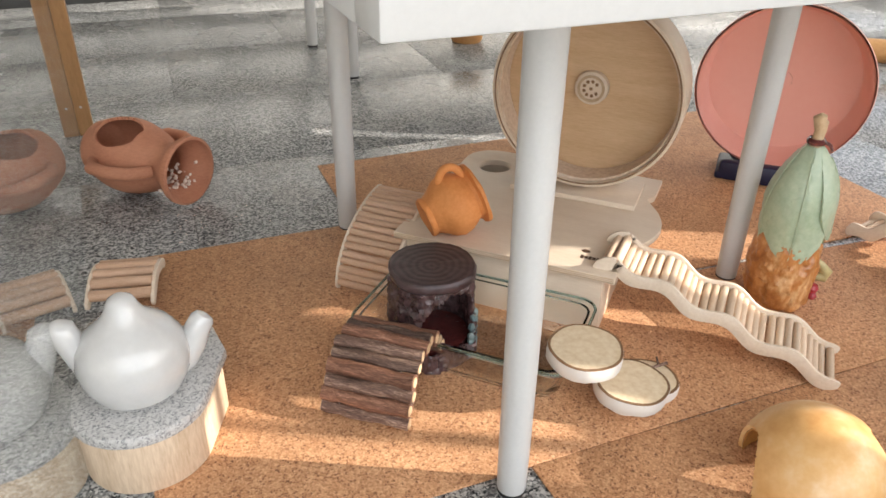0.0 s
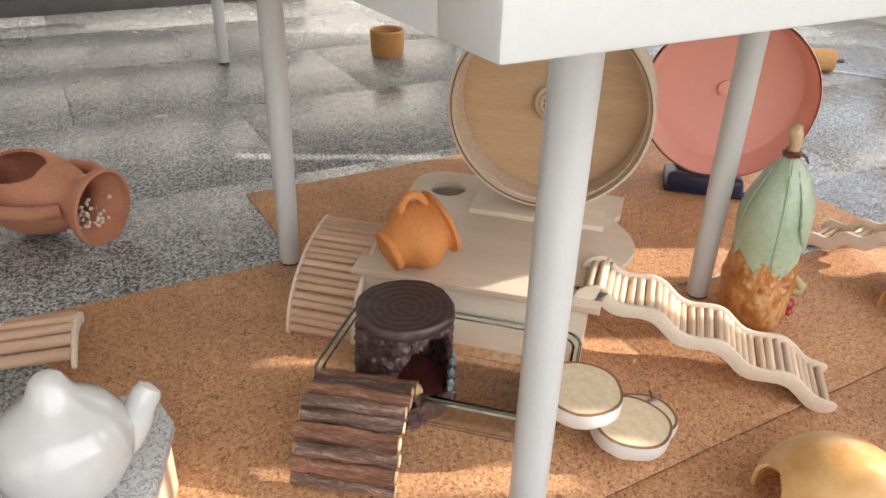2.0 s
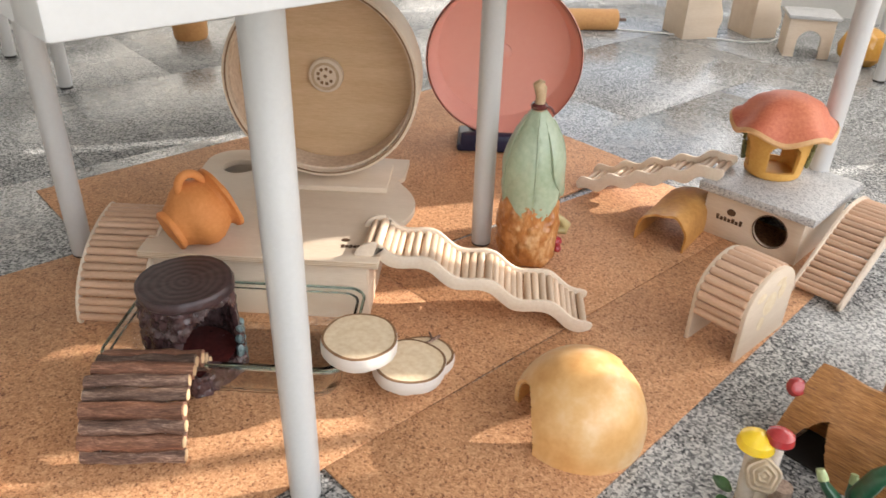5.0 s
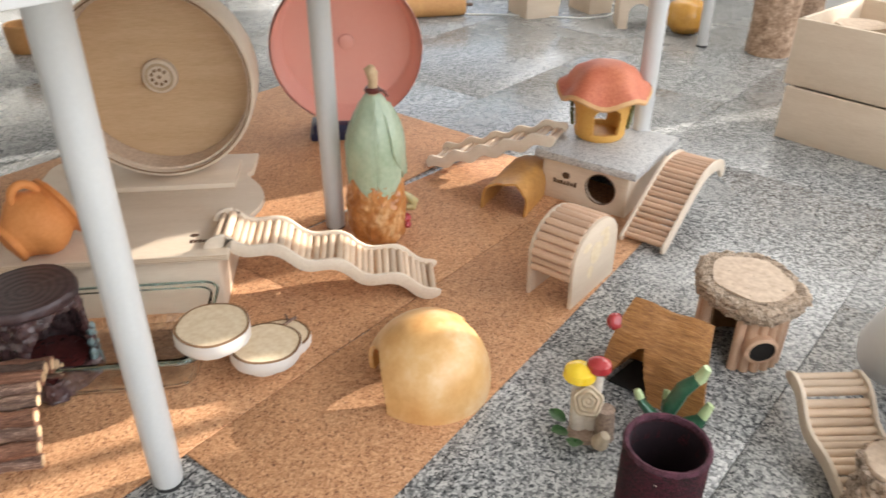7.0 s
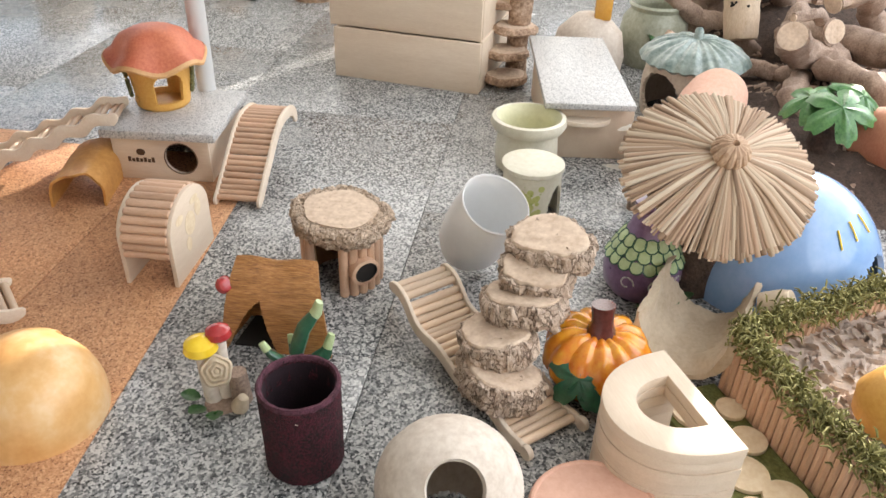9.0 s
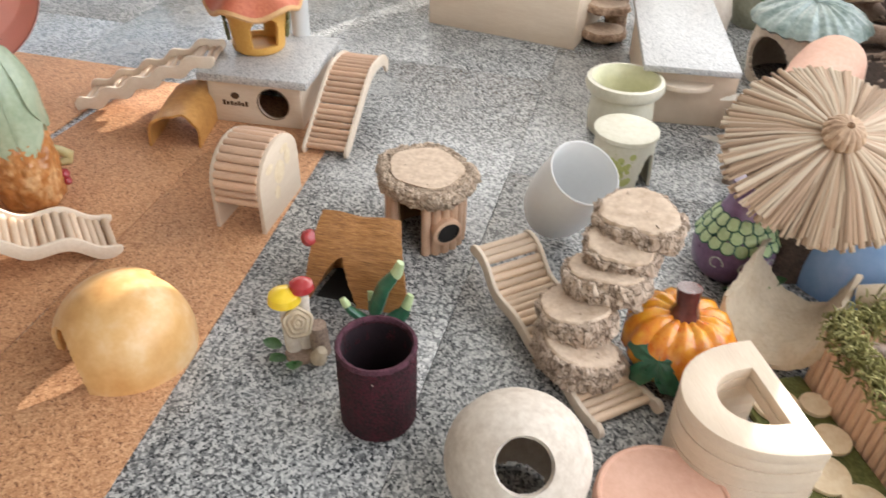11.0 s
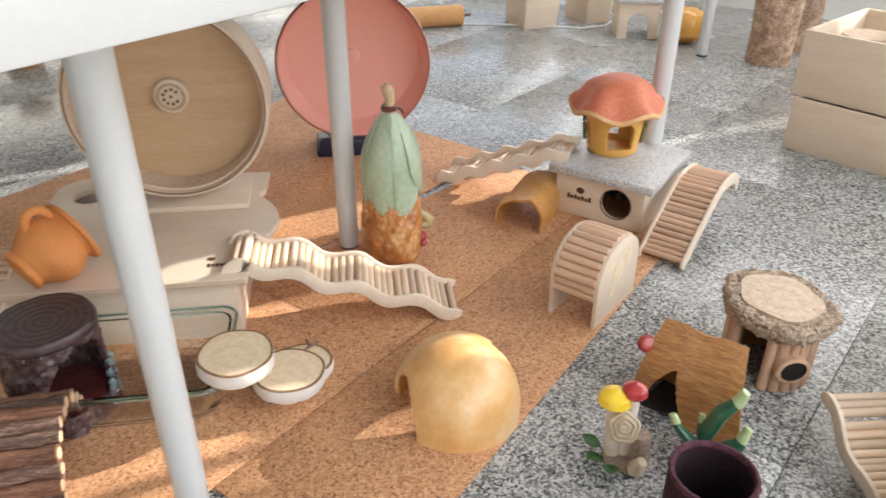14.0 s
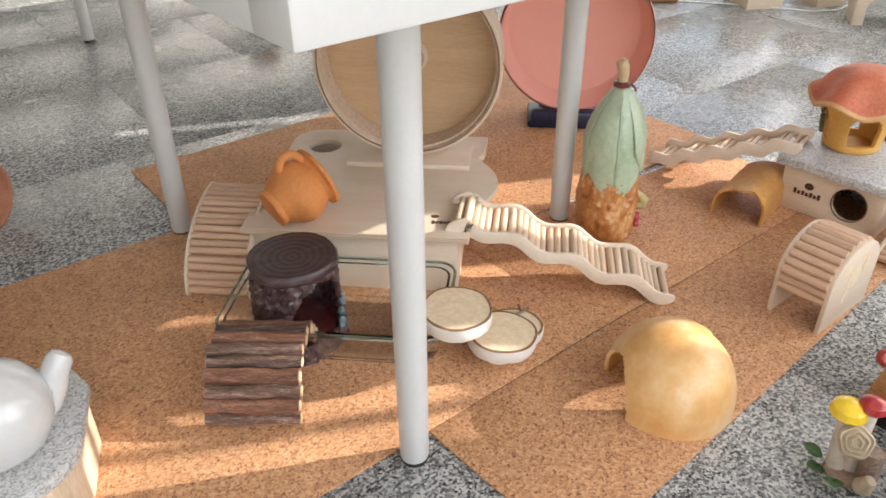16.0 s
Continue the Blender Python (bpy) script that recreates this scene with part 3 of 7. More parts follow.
floor = setting("floor", box(8.6, 7.6, 0.1, (0.8, 1.2, -0.108), 0), "grout", "speckled grey granite slab floor with dark joints", "floor")
wall_back = setting("wall_north", box(8.6, 0.2, 3.0, (0.8, 4.9, 0), 0), "plaster", "plain off-white wall behind the shop floor", "wall")
wall_left = setting("wall_west", box(0.2, 7.2, 3.0, (-3.4, 1.2, 0), 0), "plaster", "plain off-white side wall", "wall")
ceiling = setting("ceiling", box(8.6, 7.6, 0.12, (0.8, 1.2, 3.0), 0), "plaster", "plain white shop ceiling", "ceiling")


def window_wall(name, m, width, openings, label):
    b = bmesh.new()
    outer = [(-width / 2, 0), (width / 2, 0), (width / 2, 3.0), (-width / 2, 3.0)]
    holes = [[(x0, z0), (x1, z0), (x1, z1), (x0, z1)] for x0, x1, z0, z1 in openings]
    b = prism(outer, -0.1, 0.1, holes)
    turn(b, pose(0, 0, 0, 90, 0, 0))
    ob = setting(name, b, "plaster", label, "wall")
    ob.matrix_world = m
    return ob


window_wall("wall_south", pose(0.8, -2.75, 0), 8.6, [(-3.2, -0.1, 0.25, 2.7), (0.1, 3.2, 0.25, 2.7)], "white wall with two large shop windows")
window_wall("wall_east", pose(3.66, 1.1, 0, 0, 0, 90), 7.5, [(-3.7, -0.2, 0.2, 2.7), (0.1, 3.2, 0.2, 2.7)], "white wall with two tall side windows")
# Unseen panels, added only to cut the sun into streaks on the mats.
blind = thing("sun_mask", pose(3.54, 0, 0), "unseen white panels added to cut the sun into streaks", "blind")
for y0, y1 in ((-2.62, -1.772), (-1.708, -1.676), (-1.616, -1.354), (-1.275, -1.034), (-0.899, -0.32), (-0.275, 0.95)):
    part("blind_panel", box(0.004, y1 - y0, 2.6, (0, (y0 + y1) / 2, 0.15), 0.001), "plaster", blind)

# Low added panels that end the sun streaks short of the right side.
for y0, y1, top in ((-1.772, -1.708, 1.43), (-1.676, -1.616, 1.55), (-1.354, -1.275, 1.35), (-0.32, -0.275, 1.22)):
    part("blind_panel", box(0.004, y1 - y0, top, (0.006, (y0 + y1) / 2, 0.0), 0.001), "plaster", blind)

# High added panels that keep the sun off the platform and the teapot.
part("blind_panel", box(0.004, 0.135, 1.34, (0.006, -0.9665, 1.41), 0.001), "plaster", blind)
part("blind_panel", box(0.004, 0.156, 0.90, (0.006, -1.694, 1.85), 0.001), "plaster", blind)

# ---- table and its legs ----
table = thing("display_table", pose(0, 0, 0), "white laminate display table on round white steel legs", "table")
TX0, TX1, TY0, TY1 = -0.25, 1.62, -0.25, 1.10
cx, cy, w, d = (TX0 + TX1) / 2, (TY0 + TY1) / 2, TX1 - TX0, TY1 - TY0
b = box(w, 0.05, 0.052, (cx, TY0 + 0.025, 0.702), 0.003)
box(w, 0.05, 0.052, (cx, TY1 - 0.025, 0.702), 0.003, b)
box(0.05, d - 0.1, 0.052, (TX0 + 0.025, cy, 0.702), 0.003, b)
box(0.05, d - 0.1, 0.052, (TX1 - 0.025, cy, 0.702), 0.003, b)
part("table_frame", b, "white_paint", table)
part("table_panel", box(w - 0.1, d - 0.1, 0.04, (cx, cy, 0.704), 0.001), "grey_laminate", table, "pale grey inset table surface")


def table_leg(parent, x, y, top=0.702):
    leg = part("table_leg", lathe([(0, 0.007), (0.0195, 0.007), (0.0205, 0.010), (0.0212, 0.08), (0.0232, top - 0.012), (0.030, top - 0.011), (0.030, top), (0, top)], 32), "white_paint", parent, m=pose(x, y, 0))
    part("leg_foot", lathe([(0, 0), (0.0188, 0), (0.0198, 0.002), (0.0198, 0.0072), (0, 0.0072)], 28), "black_rubber", leg, "black plastic foot")


for x, y in ((0, 0), (0, 0.83), (0.665, 0.345), (1.345, -0.05), (1.345, 0.99)):
    table_leg(table, x, y)

back_table = thing("display_table", pose(0, 0, 0), "second white table with round legs farther back", "table")
part("tabletop", box(1.25, 0.75, 0.035, (0.84, 2.18, 0.702), 0.003), "white_paint", back_table)
for x, y in ((0.297, 2.41), (0.333, 1.935), (1.36, 2.45), (1.36, 1.93)):
    table_leg(back_table, x, y)

cabinet = thing("counter_cabinet", pose(-0.3, 3.75, 0), "long white shop counter on a black plinth", "counter")
part("cabinet_body", box(2.8, 0.5, 0.80, (0, 0.05, 0.10), 0.004), "white_paint", cabinet)
part("plinth", box(2.72, 0.44, 0.10, (0, 0.05, 0), 0.002), "dark_plinth", cabinet, "black recessed plinth")
for k in range(-2, 3):
    part("door_panel", box(0.50, 0.018, 0.74, (k * 0.53, -0.212, 0.13), 0.003), "white_paint", cabinet)

# ---- glass partition ----
pane = thing("glass_partition", pose(-0.558, 0.75, 0, 0, 0, 1.2), "clear glass partition in an oak wood frame", "partition")
gp = part("glass_pane", box(0.006, 1.90, 2.0, (0, 0.03, 0.0), 0.0), "pane_glass", pane, "clear reflective glass")
gp.visible_shadow = False
post = part("frame_post", box(0.040, 0.045, 2.0, (0.0235, 0.93, 0), 0.002), "oak_post", pane, "oak upright with small screws")
for z in (0.085, 0.50, 1.0):
    part("screw", turn(lathe([(0, 0), (0.0035, 0), (0.0035, 0.0012), (0.001, 0.002), (0, 0.002)], 14), pose(0.022, 0.9074, z, 90, 0, 0)), "steel", post)

# ---- cork mats ----


def cork_mat_thing(poly, label):
    return solo("cork_mat", prism(poly, 0.0, Z, bevel=0.0008), "cork", pose(0, 0, 0), label, "mat", group="cork mats on the floor")


cork_mat_thing([(-0.46, 0.026), (0.431, 0.0262), (0.421, 0.8285), (-0.47, 0.850)], "large light brown cork mat lying on the granite")
cork_mat_thing([(0.4315, 0.0255), (1.24, 0.017), (1.24, 0.335), (0.93, 0.362), (0.4217, 0.3985)], "light brown cork mat meeting a darker seam")
cork_mat_thing([(0.046, 0.0252), (1.24, 0.0162), (1.24, -0.212), (0.055, -0.268)], "narrow cork mat along the granite edge")
cork_mat_thing([(0.016, 0.832), (0.423, 0.829), (0.4235, 0.399), (0.94, 0.382), (1.29, 0.372), (1.30, 1.196), (0.018, 1.194)], "cork mat under the wooden running wheel")

# ---- wooden platform house with the running wheel ----
BOX = pose(0.014, 0.54, Z, 0, 0, -45)
house = thing("platform_house", BOX, "birch plywood rodent platform house with a wavy edge", "rodent house")
edge = [(0.0, 0.0), (0.42, 0.0), (0.424, 0.10)]
edge += [(0.424 + 0.040 * abs(math.sin(math.pi * k / 10)) ** 0.8, 0.12 + 0.2 * k / 10) for k in range(1, 10)]
edge += [(0.418, 0.335), (0.430, 0.36), (0.432, 0.447), (0.09, 0.462)]
edge += [(0.06 - 0.066 * math.sin(math.pi / 2 * k / 8), 0.40 + 0.062 * math.cos(math.pi / 2 * k / 8)) for k in range(0, 9)]
part("top_board", prism(edge, 0.118, 0.131, [circle(0.072, 0.372, 0.036, 40)], bevel=0.0012), "plywood", house)
part("front_panel", box(0.385, 0.010, 0.118, (0.205, 0.022, 0), 0.001), "plywood", house)
part("back_panel", box(0.385, 0.010, 0.118, (0.205, 0.42, 0), 0.001), "plywood", house)
part("side_panel", box(0.010, 0.386, 0.118, (0.016, 0.221, 0), 0.001), "plywood", house)
part("side_panel", box(0.010, 0.386, 0.118, (0.394, 0.221, 0), 0.001), "plywood", house)
for k in range(3):
    part("ply_layer", box(0.415, 0.0006, 0.0012, (0.21, -0.0002, 0.1205 + 0.0035 * k), 0), "ply_edge", house)
# branding shown as plain dark bars and a small mark
for k, (sx, sy) in enumerate(((0.006, 0.012), (0.006, 0.008), (0.006, 0.011), (0.006, 0.008), (0.006, 0.010), (0.006, 0.008), (0.006, 0.012))):
    part("printed_mark", box(sx, sy, 0.0006, (0.372 + 0.0085 * (k - 3) * 0.85, 0.052, 0.1309), 0), "burnt_ink", house, "dark branded print")
part("printed_mark", prism(circle(0.352, 0.074, 0.008, 14, 0.006), 0.1309, 0.1315), "burnt_ink", house, "dark branded print")

wheel = thing("running_wheel", BOX @ pose(0.276, 0.28, 0.131), "large birch plywood running wheel with a dark rim line", "running wheel")
R1, C1 = 0.187, 0.2165
face = pose(0, 0, C1, -90, 0, 0)   # local z of the turned parts runs to the wheel's back
rim = part("rim", lathe([(R1, 0), (R1 + 0.0015, 0.004), (R1 + 0.0015, 0.094), (R1, 0.098), (R1 - 0.008, 0.098), (R1 - 0.008, 0.0), ], 96, close=True), "plywood", wheel, m=face)
part("rim_line", lathe([(R1 - 0.0075, -0.0012), (R1 - 0.0045, -0.0012), (R1 - 0.0045, 0.002), (R1 - 0.0075, 0.002)], 96, close=True), "brown_rind", rim, "dark line round the rim")
part("back_disc", lathe([(0, 0.072), (R1 - 0.008, 0.072), (R1 - 0.008, 0.082), (0, 0.082)], 96), "warm_plywood", wheel, m=face)
part("running_track", lathe([(R1 - 0.0085, 0.012), (R1 - 0.0085, 0.070), (R1 - 0.013, 0.070), (R1 - 0.013, 0.012)], 96, close=True), "cork_rings", wheel, m=face)
hub = part("hub", lathe([(0, 0.056), (0.028, 0.056), (0.033, 0.058), (0.034, 0.071), (0, 0.071)], 40), "plywood", wheel, m=face)
part("hub_ring", lathe([(0.022, 0.0545), (0.0275, 0.0545), (0.0275, 0.0565), (0.022, 0.0565)], 40, close=True), "ply_edge", hub)
for k in range(9):
    a = 2 * math.pi * k / 9
    part("hub_hole", lathe([(0, 0.0551), (0.0035, 0.0551), (0.0035, 0.0566), (0, 0.0566)], 12), "brown_rind", hub, m=pose(0.0145 * math.cos(a), 0.0145 * math.sin(a), 0) if k else pose(0, 0, 0))
part("foot_plate", box(0.262, 0.125, 0.012, (-0.005, 0.052, 0.0), 0.002), "plywood", wheel)
part("upright", turn(prism([(-0.08, 0.01), (0.08, 0.01), (0.03, 0.235), (-0.03, 0.235)], -0.114, -0.104, bevel=0.001), pose(0, 0, 0, 90, 0, 0)), "plywood", wheel)

pink = thing("running_wheel", pose(1.067, 0.688, Z, 0, 0, -45), "glossy salmon pink plastic running wheel on a navy foot", "running wheel")
f2 = pose(0, 0, 0.246, -90, 0, 0)
bowl = part("wheel_bowl", lathe([(0.203, 0), (0.205, 0.003), (0.203, 0.012), (0.196, 0.075), (0.185, 0.092), (0.06, 0.098), (0, 0.098), (0, 0.092), (0.060, 0.090), (0.125, 0.089), (0.130, 0.087), (0.178, 0.086), (0.190, 0.072), (0.197, 0.008), (0.199, 0)], 96), "pink_plastic", pink, m=f2)
part("hub", lathe([(0, 0.082), (0.018, 0.082), (0.021, 0.084), (0.022, 0.089), (0, 0.0905)], 40), "pink_plastic", bowl)
base = part("stand", box(0.20, 0.15, 0.022, (-0.015, 0.045, 0), 0.008), "navy_plastic", pink, "dark navy plastic stand")
part("stand_arm", turn(prism([(-0.095, 0.0), (0.07, 0.0), (0.035, 0.25), (-0.035, 0.25), (-0.06, 0.10)], -0.128, -0.105, bevel=0.004), pose(0, 0, 0, 90, 0, 0)), "navy_plastic", pink)
part("stand_front", box(0.185, 0.04, 0.05, (-0.015, -0.01, 0.0), 0.012), "navy_plastic", pink)

# ---- ramps ----
ladder("wavy_ramp", [(-0.006, 0.112), (-0.004, 0.130), (0.02, 0.138), (0.05, 0.130), (0.40, 0.012)], 0.025, 0.105, 0.0070, 0.0135, "pale_wood", "light_dowel",
       pose(0.352, 0.312, Z, 0, 0, -46.5), "pale wooden wavy ramp leaning on the platform house", wave=0.0085, waves=4)
arc = [(0.205 * (1 - math.cos(math.pi / 2 * k / 12)) * 0.95, 0.004 + 0.138 * math.sin(math.pi / 2 * k / 12)) for k in range(13)]
ladder("curved_ramp", arc, 0.014, 0.118, 0.0068, 0.0145, "pale_wood", "dowel_wood",
       BOX @ pose(-0.044, -0.044, 0, 0, 0, 90), "curved wooden dowel ramp beside the platform house", rung_lift=0.003)

# ---- glass dish ----
dish = thing("glass_dish", pose(0.085, 0.317, Z, 0, 0, -45), "rectangular clear glass oven dish with a greenish rim", "dish")


def rounded(sx, sy, r, n=8):
    out = []
    for qx, qy, a0 in ((1, 1, 0), (-1, 1, 90), (-1, -1, 180), (1, -1, 270)):
        for k in range(n + 1):
            a = radians(a0 + 90 * k / n)
            out.append((qx * (sx / 2 - r) + r * math.cos(a), qy * (sy / 2 - r) + r * math.sin(a)))
    return out


b = bmesh.new()
loops = []
for sx, sy, z in ((0.30, 0.15, 0.0), (0.335, 0.185, 0.004), (0.35, 0.20, 0.02), (0.365, 0.213, 0.066), (0.382, 0.230, 0.067), (0.382, 0.230, 0.072), (0.357, 0.206, 0.071), (0.342, 0.192, 0.02), (0.325, 0.175, 0.007), (0.29, 0.14, 0.0045)):
    loops.append([b.verts.new((x, y, z)) for x, y in rounded(sx, sy, 0.03)])
for lo, hi in zip(loops, loops[1:]):
    for k in range(len(lo)):
        j = (k + 1) % len(lo)
        b.faces.new((lo[k], lo[j], hi[j], hi[k]))
b.faces.new(loops[0][::-1])
b.faces.new(loops[-1])
bmesh.ops.recalc_face_normals(b, faces=b.faces)
gl = part("dish_body", b, "clear_glass", dish)
gl.visible_shadow = False
rimpath = [Vector((x, y, 0.0725)) for x, y in rounded(0.380, 0.228, 0.031)]
b = tube(rimpath + rimpath[:1], 0.0026, 8)
part("rim", b, "edge_glass", dish, "teal tinted glass rim")

# ---- hollow stump ----
stump = thing("stump_hide", pose(0.012, 0.335, Z + 0.0055, 0, 0, 12), "dark brown resin tree stump hide with ringed top", "hide")


def stump_warp(a, r, z):
    k = 1 + 0.05 * math.sin(5 * a + 8 * z) + 0.035 * math.sin(11 * a - 20 * z) + 0.06 * noise.noise(Vector((math.cos(a) * 3, math.sin(a) * 3, z * 25)))
    return (r * k if z < 0.150 else r * (1 + 0.02 * math.sin(4 * a))), z


prof = [(0.068 + 0.006 * (1 - k / 34) ** 2, 0.152 * k / 34) for k in range(35)]
door = lambda a, z: 0.034 < z < 0.145 and angle_gap(a, radians(-103 + 160 * (z - 0.036))) < 0.74 * math.sqrt(max(0.0, 1 - (max(0.0, z - 0.080) / 0.066) ** 2))
part("trunk", rough(rough(shell(prof, 150, door, 0.007, stump_warp), 0.0045, 70), 0.0030, 170, 4), "resin_bark", stump)
part("top", rough(lathe([(0, 0.150), (0.060, 0.150), (0.070, 0.152), (0.074, 0.158), (0.0735, 0.166), (0.070, 0.170), (0.05, 0.1705), (0.03, 0.1702), (0, 0.170)], 64, warp=stump_warp), 0.0012, 60), "resin_rings", stump, "ringed dark top")
part("inner_floor", lathe([(0, 0.0), (0.062, 0.0), (0.062, 0.036), (0, 0.036)], 40), "stem_maroon", stump, "maroon inner floor")
b = bmesh.new()
for k in range(60):
    a = radians(-104 + random.uniform(44, 74))
    z = 0.004 + 0.075 * random.random() ** 1.6
    g = lathe([(0, -0.006), (0.006, -0.003), (0.007, 0.002), (0, 0.007)], 8)
    turn(g, pose(0.073 * math.cos(a), 0.073 * math.sin(a), z, random.uniform(0, 90), random.uniform(0, 90), 0))
    merge(b, g)
part("lichen", b, "resin_teal", stump, "grey-teal painted lichen")

# ---- stick bridge ----
bridge = thing("stick_bridge", pose(-0.152, 0.196, Z, 0, 0, -40), "arched bridge of bark-covered sticks wired together", "bridge")
stick_meshes = []
for k in range(5):
    n = 9
    path = [(-0.071 + 0.142 * i / n, 0.0012 * math.sin(i * 1.3 + k), 0.0012 * math.cos(i * 0.9 + 2 * k)) for i in range(n + 1)]
    b = tube(path, [(0.0098, 0.0122, 0.0108, 0.0130, 0.0102)[k] + 0.0018 * noise.noise(Vector((i * 0.8, k, 0))) for i in range(n + 1)], 12)
    stick_meshes.append(finish(rough(b, 0.0022, 90, k), "stick", "stick_red" if k in (1, 3) else "stick_bark"))
cap = finish(turn(lathe([(0, 0), (0.0082, 0), (0.0078, 0.0012), (0, 0.0014)], 14), pose(0, 0, 0, 0, 90, 0)), "stick_end", "stick_core")
NST = 13
for k in range(NST):
    a = math.pi * (k + 0.25) / (NST - 0.5)
    y, z = 0.088 - 0.084 * math.cos(a), 0.010 + 0.090 * math.sin(a)
    s = piece("stick", stick_meshes[k % 5], bridge, pose(random.uniform(-0.002, 0.002), y, z, random.uniform(0, 360), 0, random.uniform(-1.5, 1.5)))
    piece("stick_end", cap, s, pose(0.071, 0, 0))
    piece("stick_end", cap, s, pose(-0.071, 0, 0, 0, 0, 180))
for x in (-0.045, 0.045):
    part("wire", tube([(x, 0.088 - 0.084 * math.cos(math.pi * k / 30), 0.010 + 0.090 * math.sin(math.pi * k / 30)) for k in range(31)], 0.0009, 6), "steel", bridge)

# ---- birch slices ----


def birch_slice(r, h, m, label, tilt_seed=0):
    t = thing("birch_slice", m, label, "wood slice", "birch slices used as steps")
    out = lambda a, rr, z: (rr * (1 + 0.03 * math.sin(2 * a + tilt_seed) + 0.015 * math.sin(5 * a + 2 * tilt_seed)), z)
    part("bark", rough(lathe([(0, 0), (r - 0.002, 0), (r, 0.003), (r + 0.0005, h * 0.6), (r, h - 0.001), (r - 0.003, h)], 64, warp=out), 0.0007, 120, tilt_seed), "birch_bark", t, "peeling white birch bark")
    part("rind", lathe([(r - 0.0045, h - 0.0005), (r - 0.0005, h - 0.001), (r - 0.0005, h + 0.0006), (r - 0.0045, h + 0.0008)], 64, close=True, warp=out), "brown_rind", t)
    part("cut_face", lathe([(0, h - 0.002), (r - 0.0035, h - 0.002), (r - 0.0035, h + 0.0005), (0, h + 0.0005)], 64, warp=out), "birch_rings", t, "sanded pale cut face")
    return t


birch_slice(0.060, 0.025, pose(0.190, 0.134, 0.0765, 1, 2, 0), "round birch slice with white bark, top step", 0.4)
birch_slice(0.058, 0.024, pose(0.251, 0.088, 0.026, 2, 4, 0), "round birch slice with white bark, middle step", 1.7)
birch_slice(0.050, 0.020, pose(0.302, 0.112, Z, 0, 0, 0), "small birch slice with a twig, lowest step", 2.9)
stub2 = thing("birch_stub", pose(0.248, 0.09, Z), "short birch stub propping the round slices", "wood block")
part("stub", lathe([(0, 0), (0.03, 0), (0.031, 0.002), (0.031, 0.021), (0, 0.022)], 32), "birch_bark", stub2)
twig = thing("twig", pose(0.343, 0.128, 0.022, 0, 0, 20), "short forked birch twig on the lowest slice", "twig")
part("twig_stem", tube([(-0.03, 0.01, 0.003), (-0.01, 0, 0.008), (0.008, -0.004, 0.006)], [0.002, 0.0026, 0.003], 8), "stick_bark", twig)
part("twig_stem", tube([(-0.01, 0, 0.008), (0.0, 0.012, 0.014)], [0.0022, 0.0015], 8), "stick_bark", twig)

# ---- orange jug ----
jug = thing("clay_jug", pose(0.112, 0.497, 0.135, 0, 0, 0) @ Matrix.Scale(0.94, 4), "tilted orange terracotta jug resting on the platform", "jug")
JT = pose(-0.054, 0, 0, 0, 70, 0) @ Matrix.Diagonal((1.06, 1.06, 1.0, 1))
jb = lathe(dense([(0, 0.0), (0.036, 0.0), (0.038, 0.003), (0.0375, 0.008), (0.036, 0.012), (0.044, 0.026), (0.056, 0.042), (0.061, 0.058), (0.059, 0.074), (0.052, 0.088), (0.047, 0.098), (0.050, 0.105), (0.059, 0.109), (0.060, 0.115), (0.056, 0.117), (0.046, 0.110), (0.042, 0.096), (0.050, 0.078), (0.055, 0.06), (0.050, 0.044), (0.034, 0.024), (0, 0.012)], 0.006), 64)
jb = turn(rough(jb, 0.0018, 30), JT)
rest = -min(v.co.z for v in jb.verts)
part("jug_body", turn(jb, pose(0, 0, rest)), "orange_clay", jug)
part("handle", turn(turn(tube([(-0.046 - 0.030 * math.sin(math.pi * k / 18), 0.0, 0.074 - 0.024 * math.cos(math.pi * k / 18)) for k in range(19)], 0.0078, 12), JT), pose(0, 0, rest)), "orange_clay", jug)

# ---- leafy fruit house ----
nut = thing("fruit_house", pose(0.696, 0.243, Z, 0, 0, 0) @ Matrix.Diagonal((0.92, 0.92, 0.99, 1)), "glazed ceramic gnome-face fruit house with a green leaf hat", "ornament")
nw = lambda a, r, z: (r * (1 + 0.04 * math.sin(3 * a + 1) + 0.05 * noise.noise(Vector((math.cos(a) * 2, math.sin(a) * 2, z * 14)))), z)
part("body", rough(rough(lathe(dense([(0, 0), (0.050, 0), (0.060, 0.008), (0.064, 0.028), (0.067, 0.05), (0.068, 0.09), (0.061, 0.14), (0.045, 0.19), (0.03, 0.23), (0, 0.25)], 0.004), 96, warp=nw), 0.006, 42), 0.0025, 130, 5), "nut_glaze", nut)


def hat_r(t, k):
    """Radius of a hat leaf at the share t of its length from the stem."""
    return 0.012 + (0.0495 + 0.0025 * (k % 2)) * math.sin(min(1.0, t * 1.45) * math.pi / 2) ** 0.85


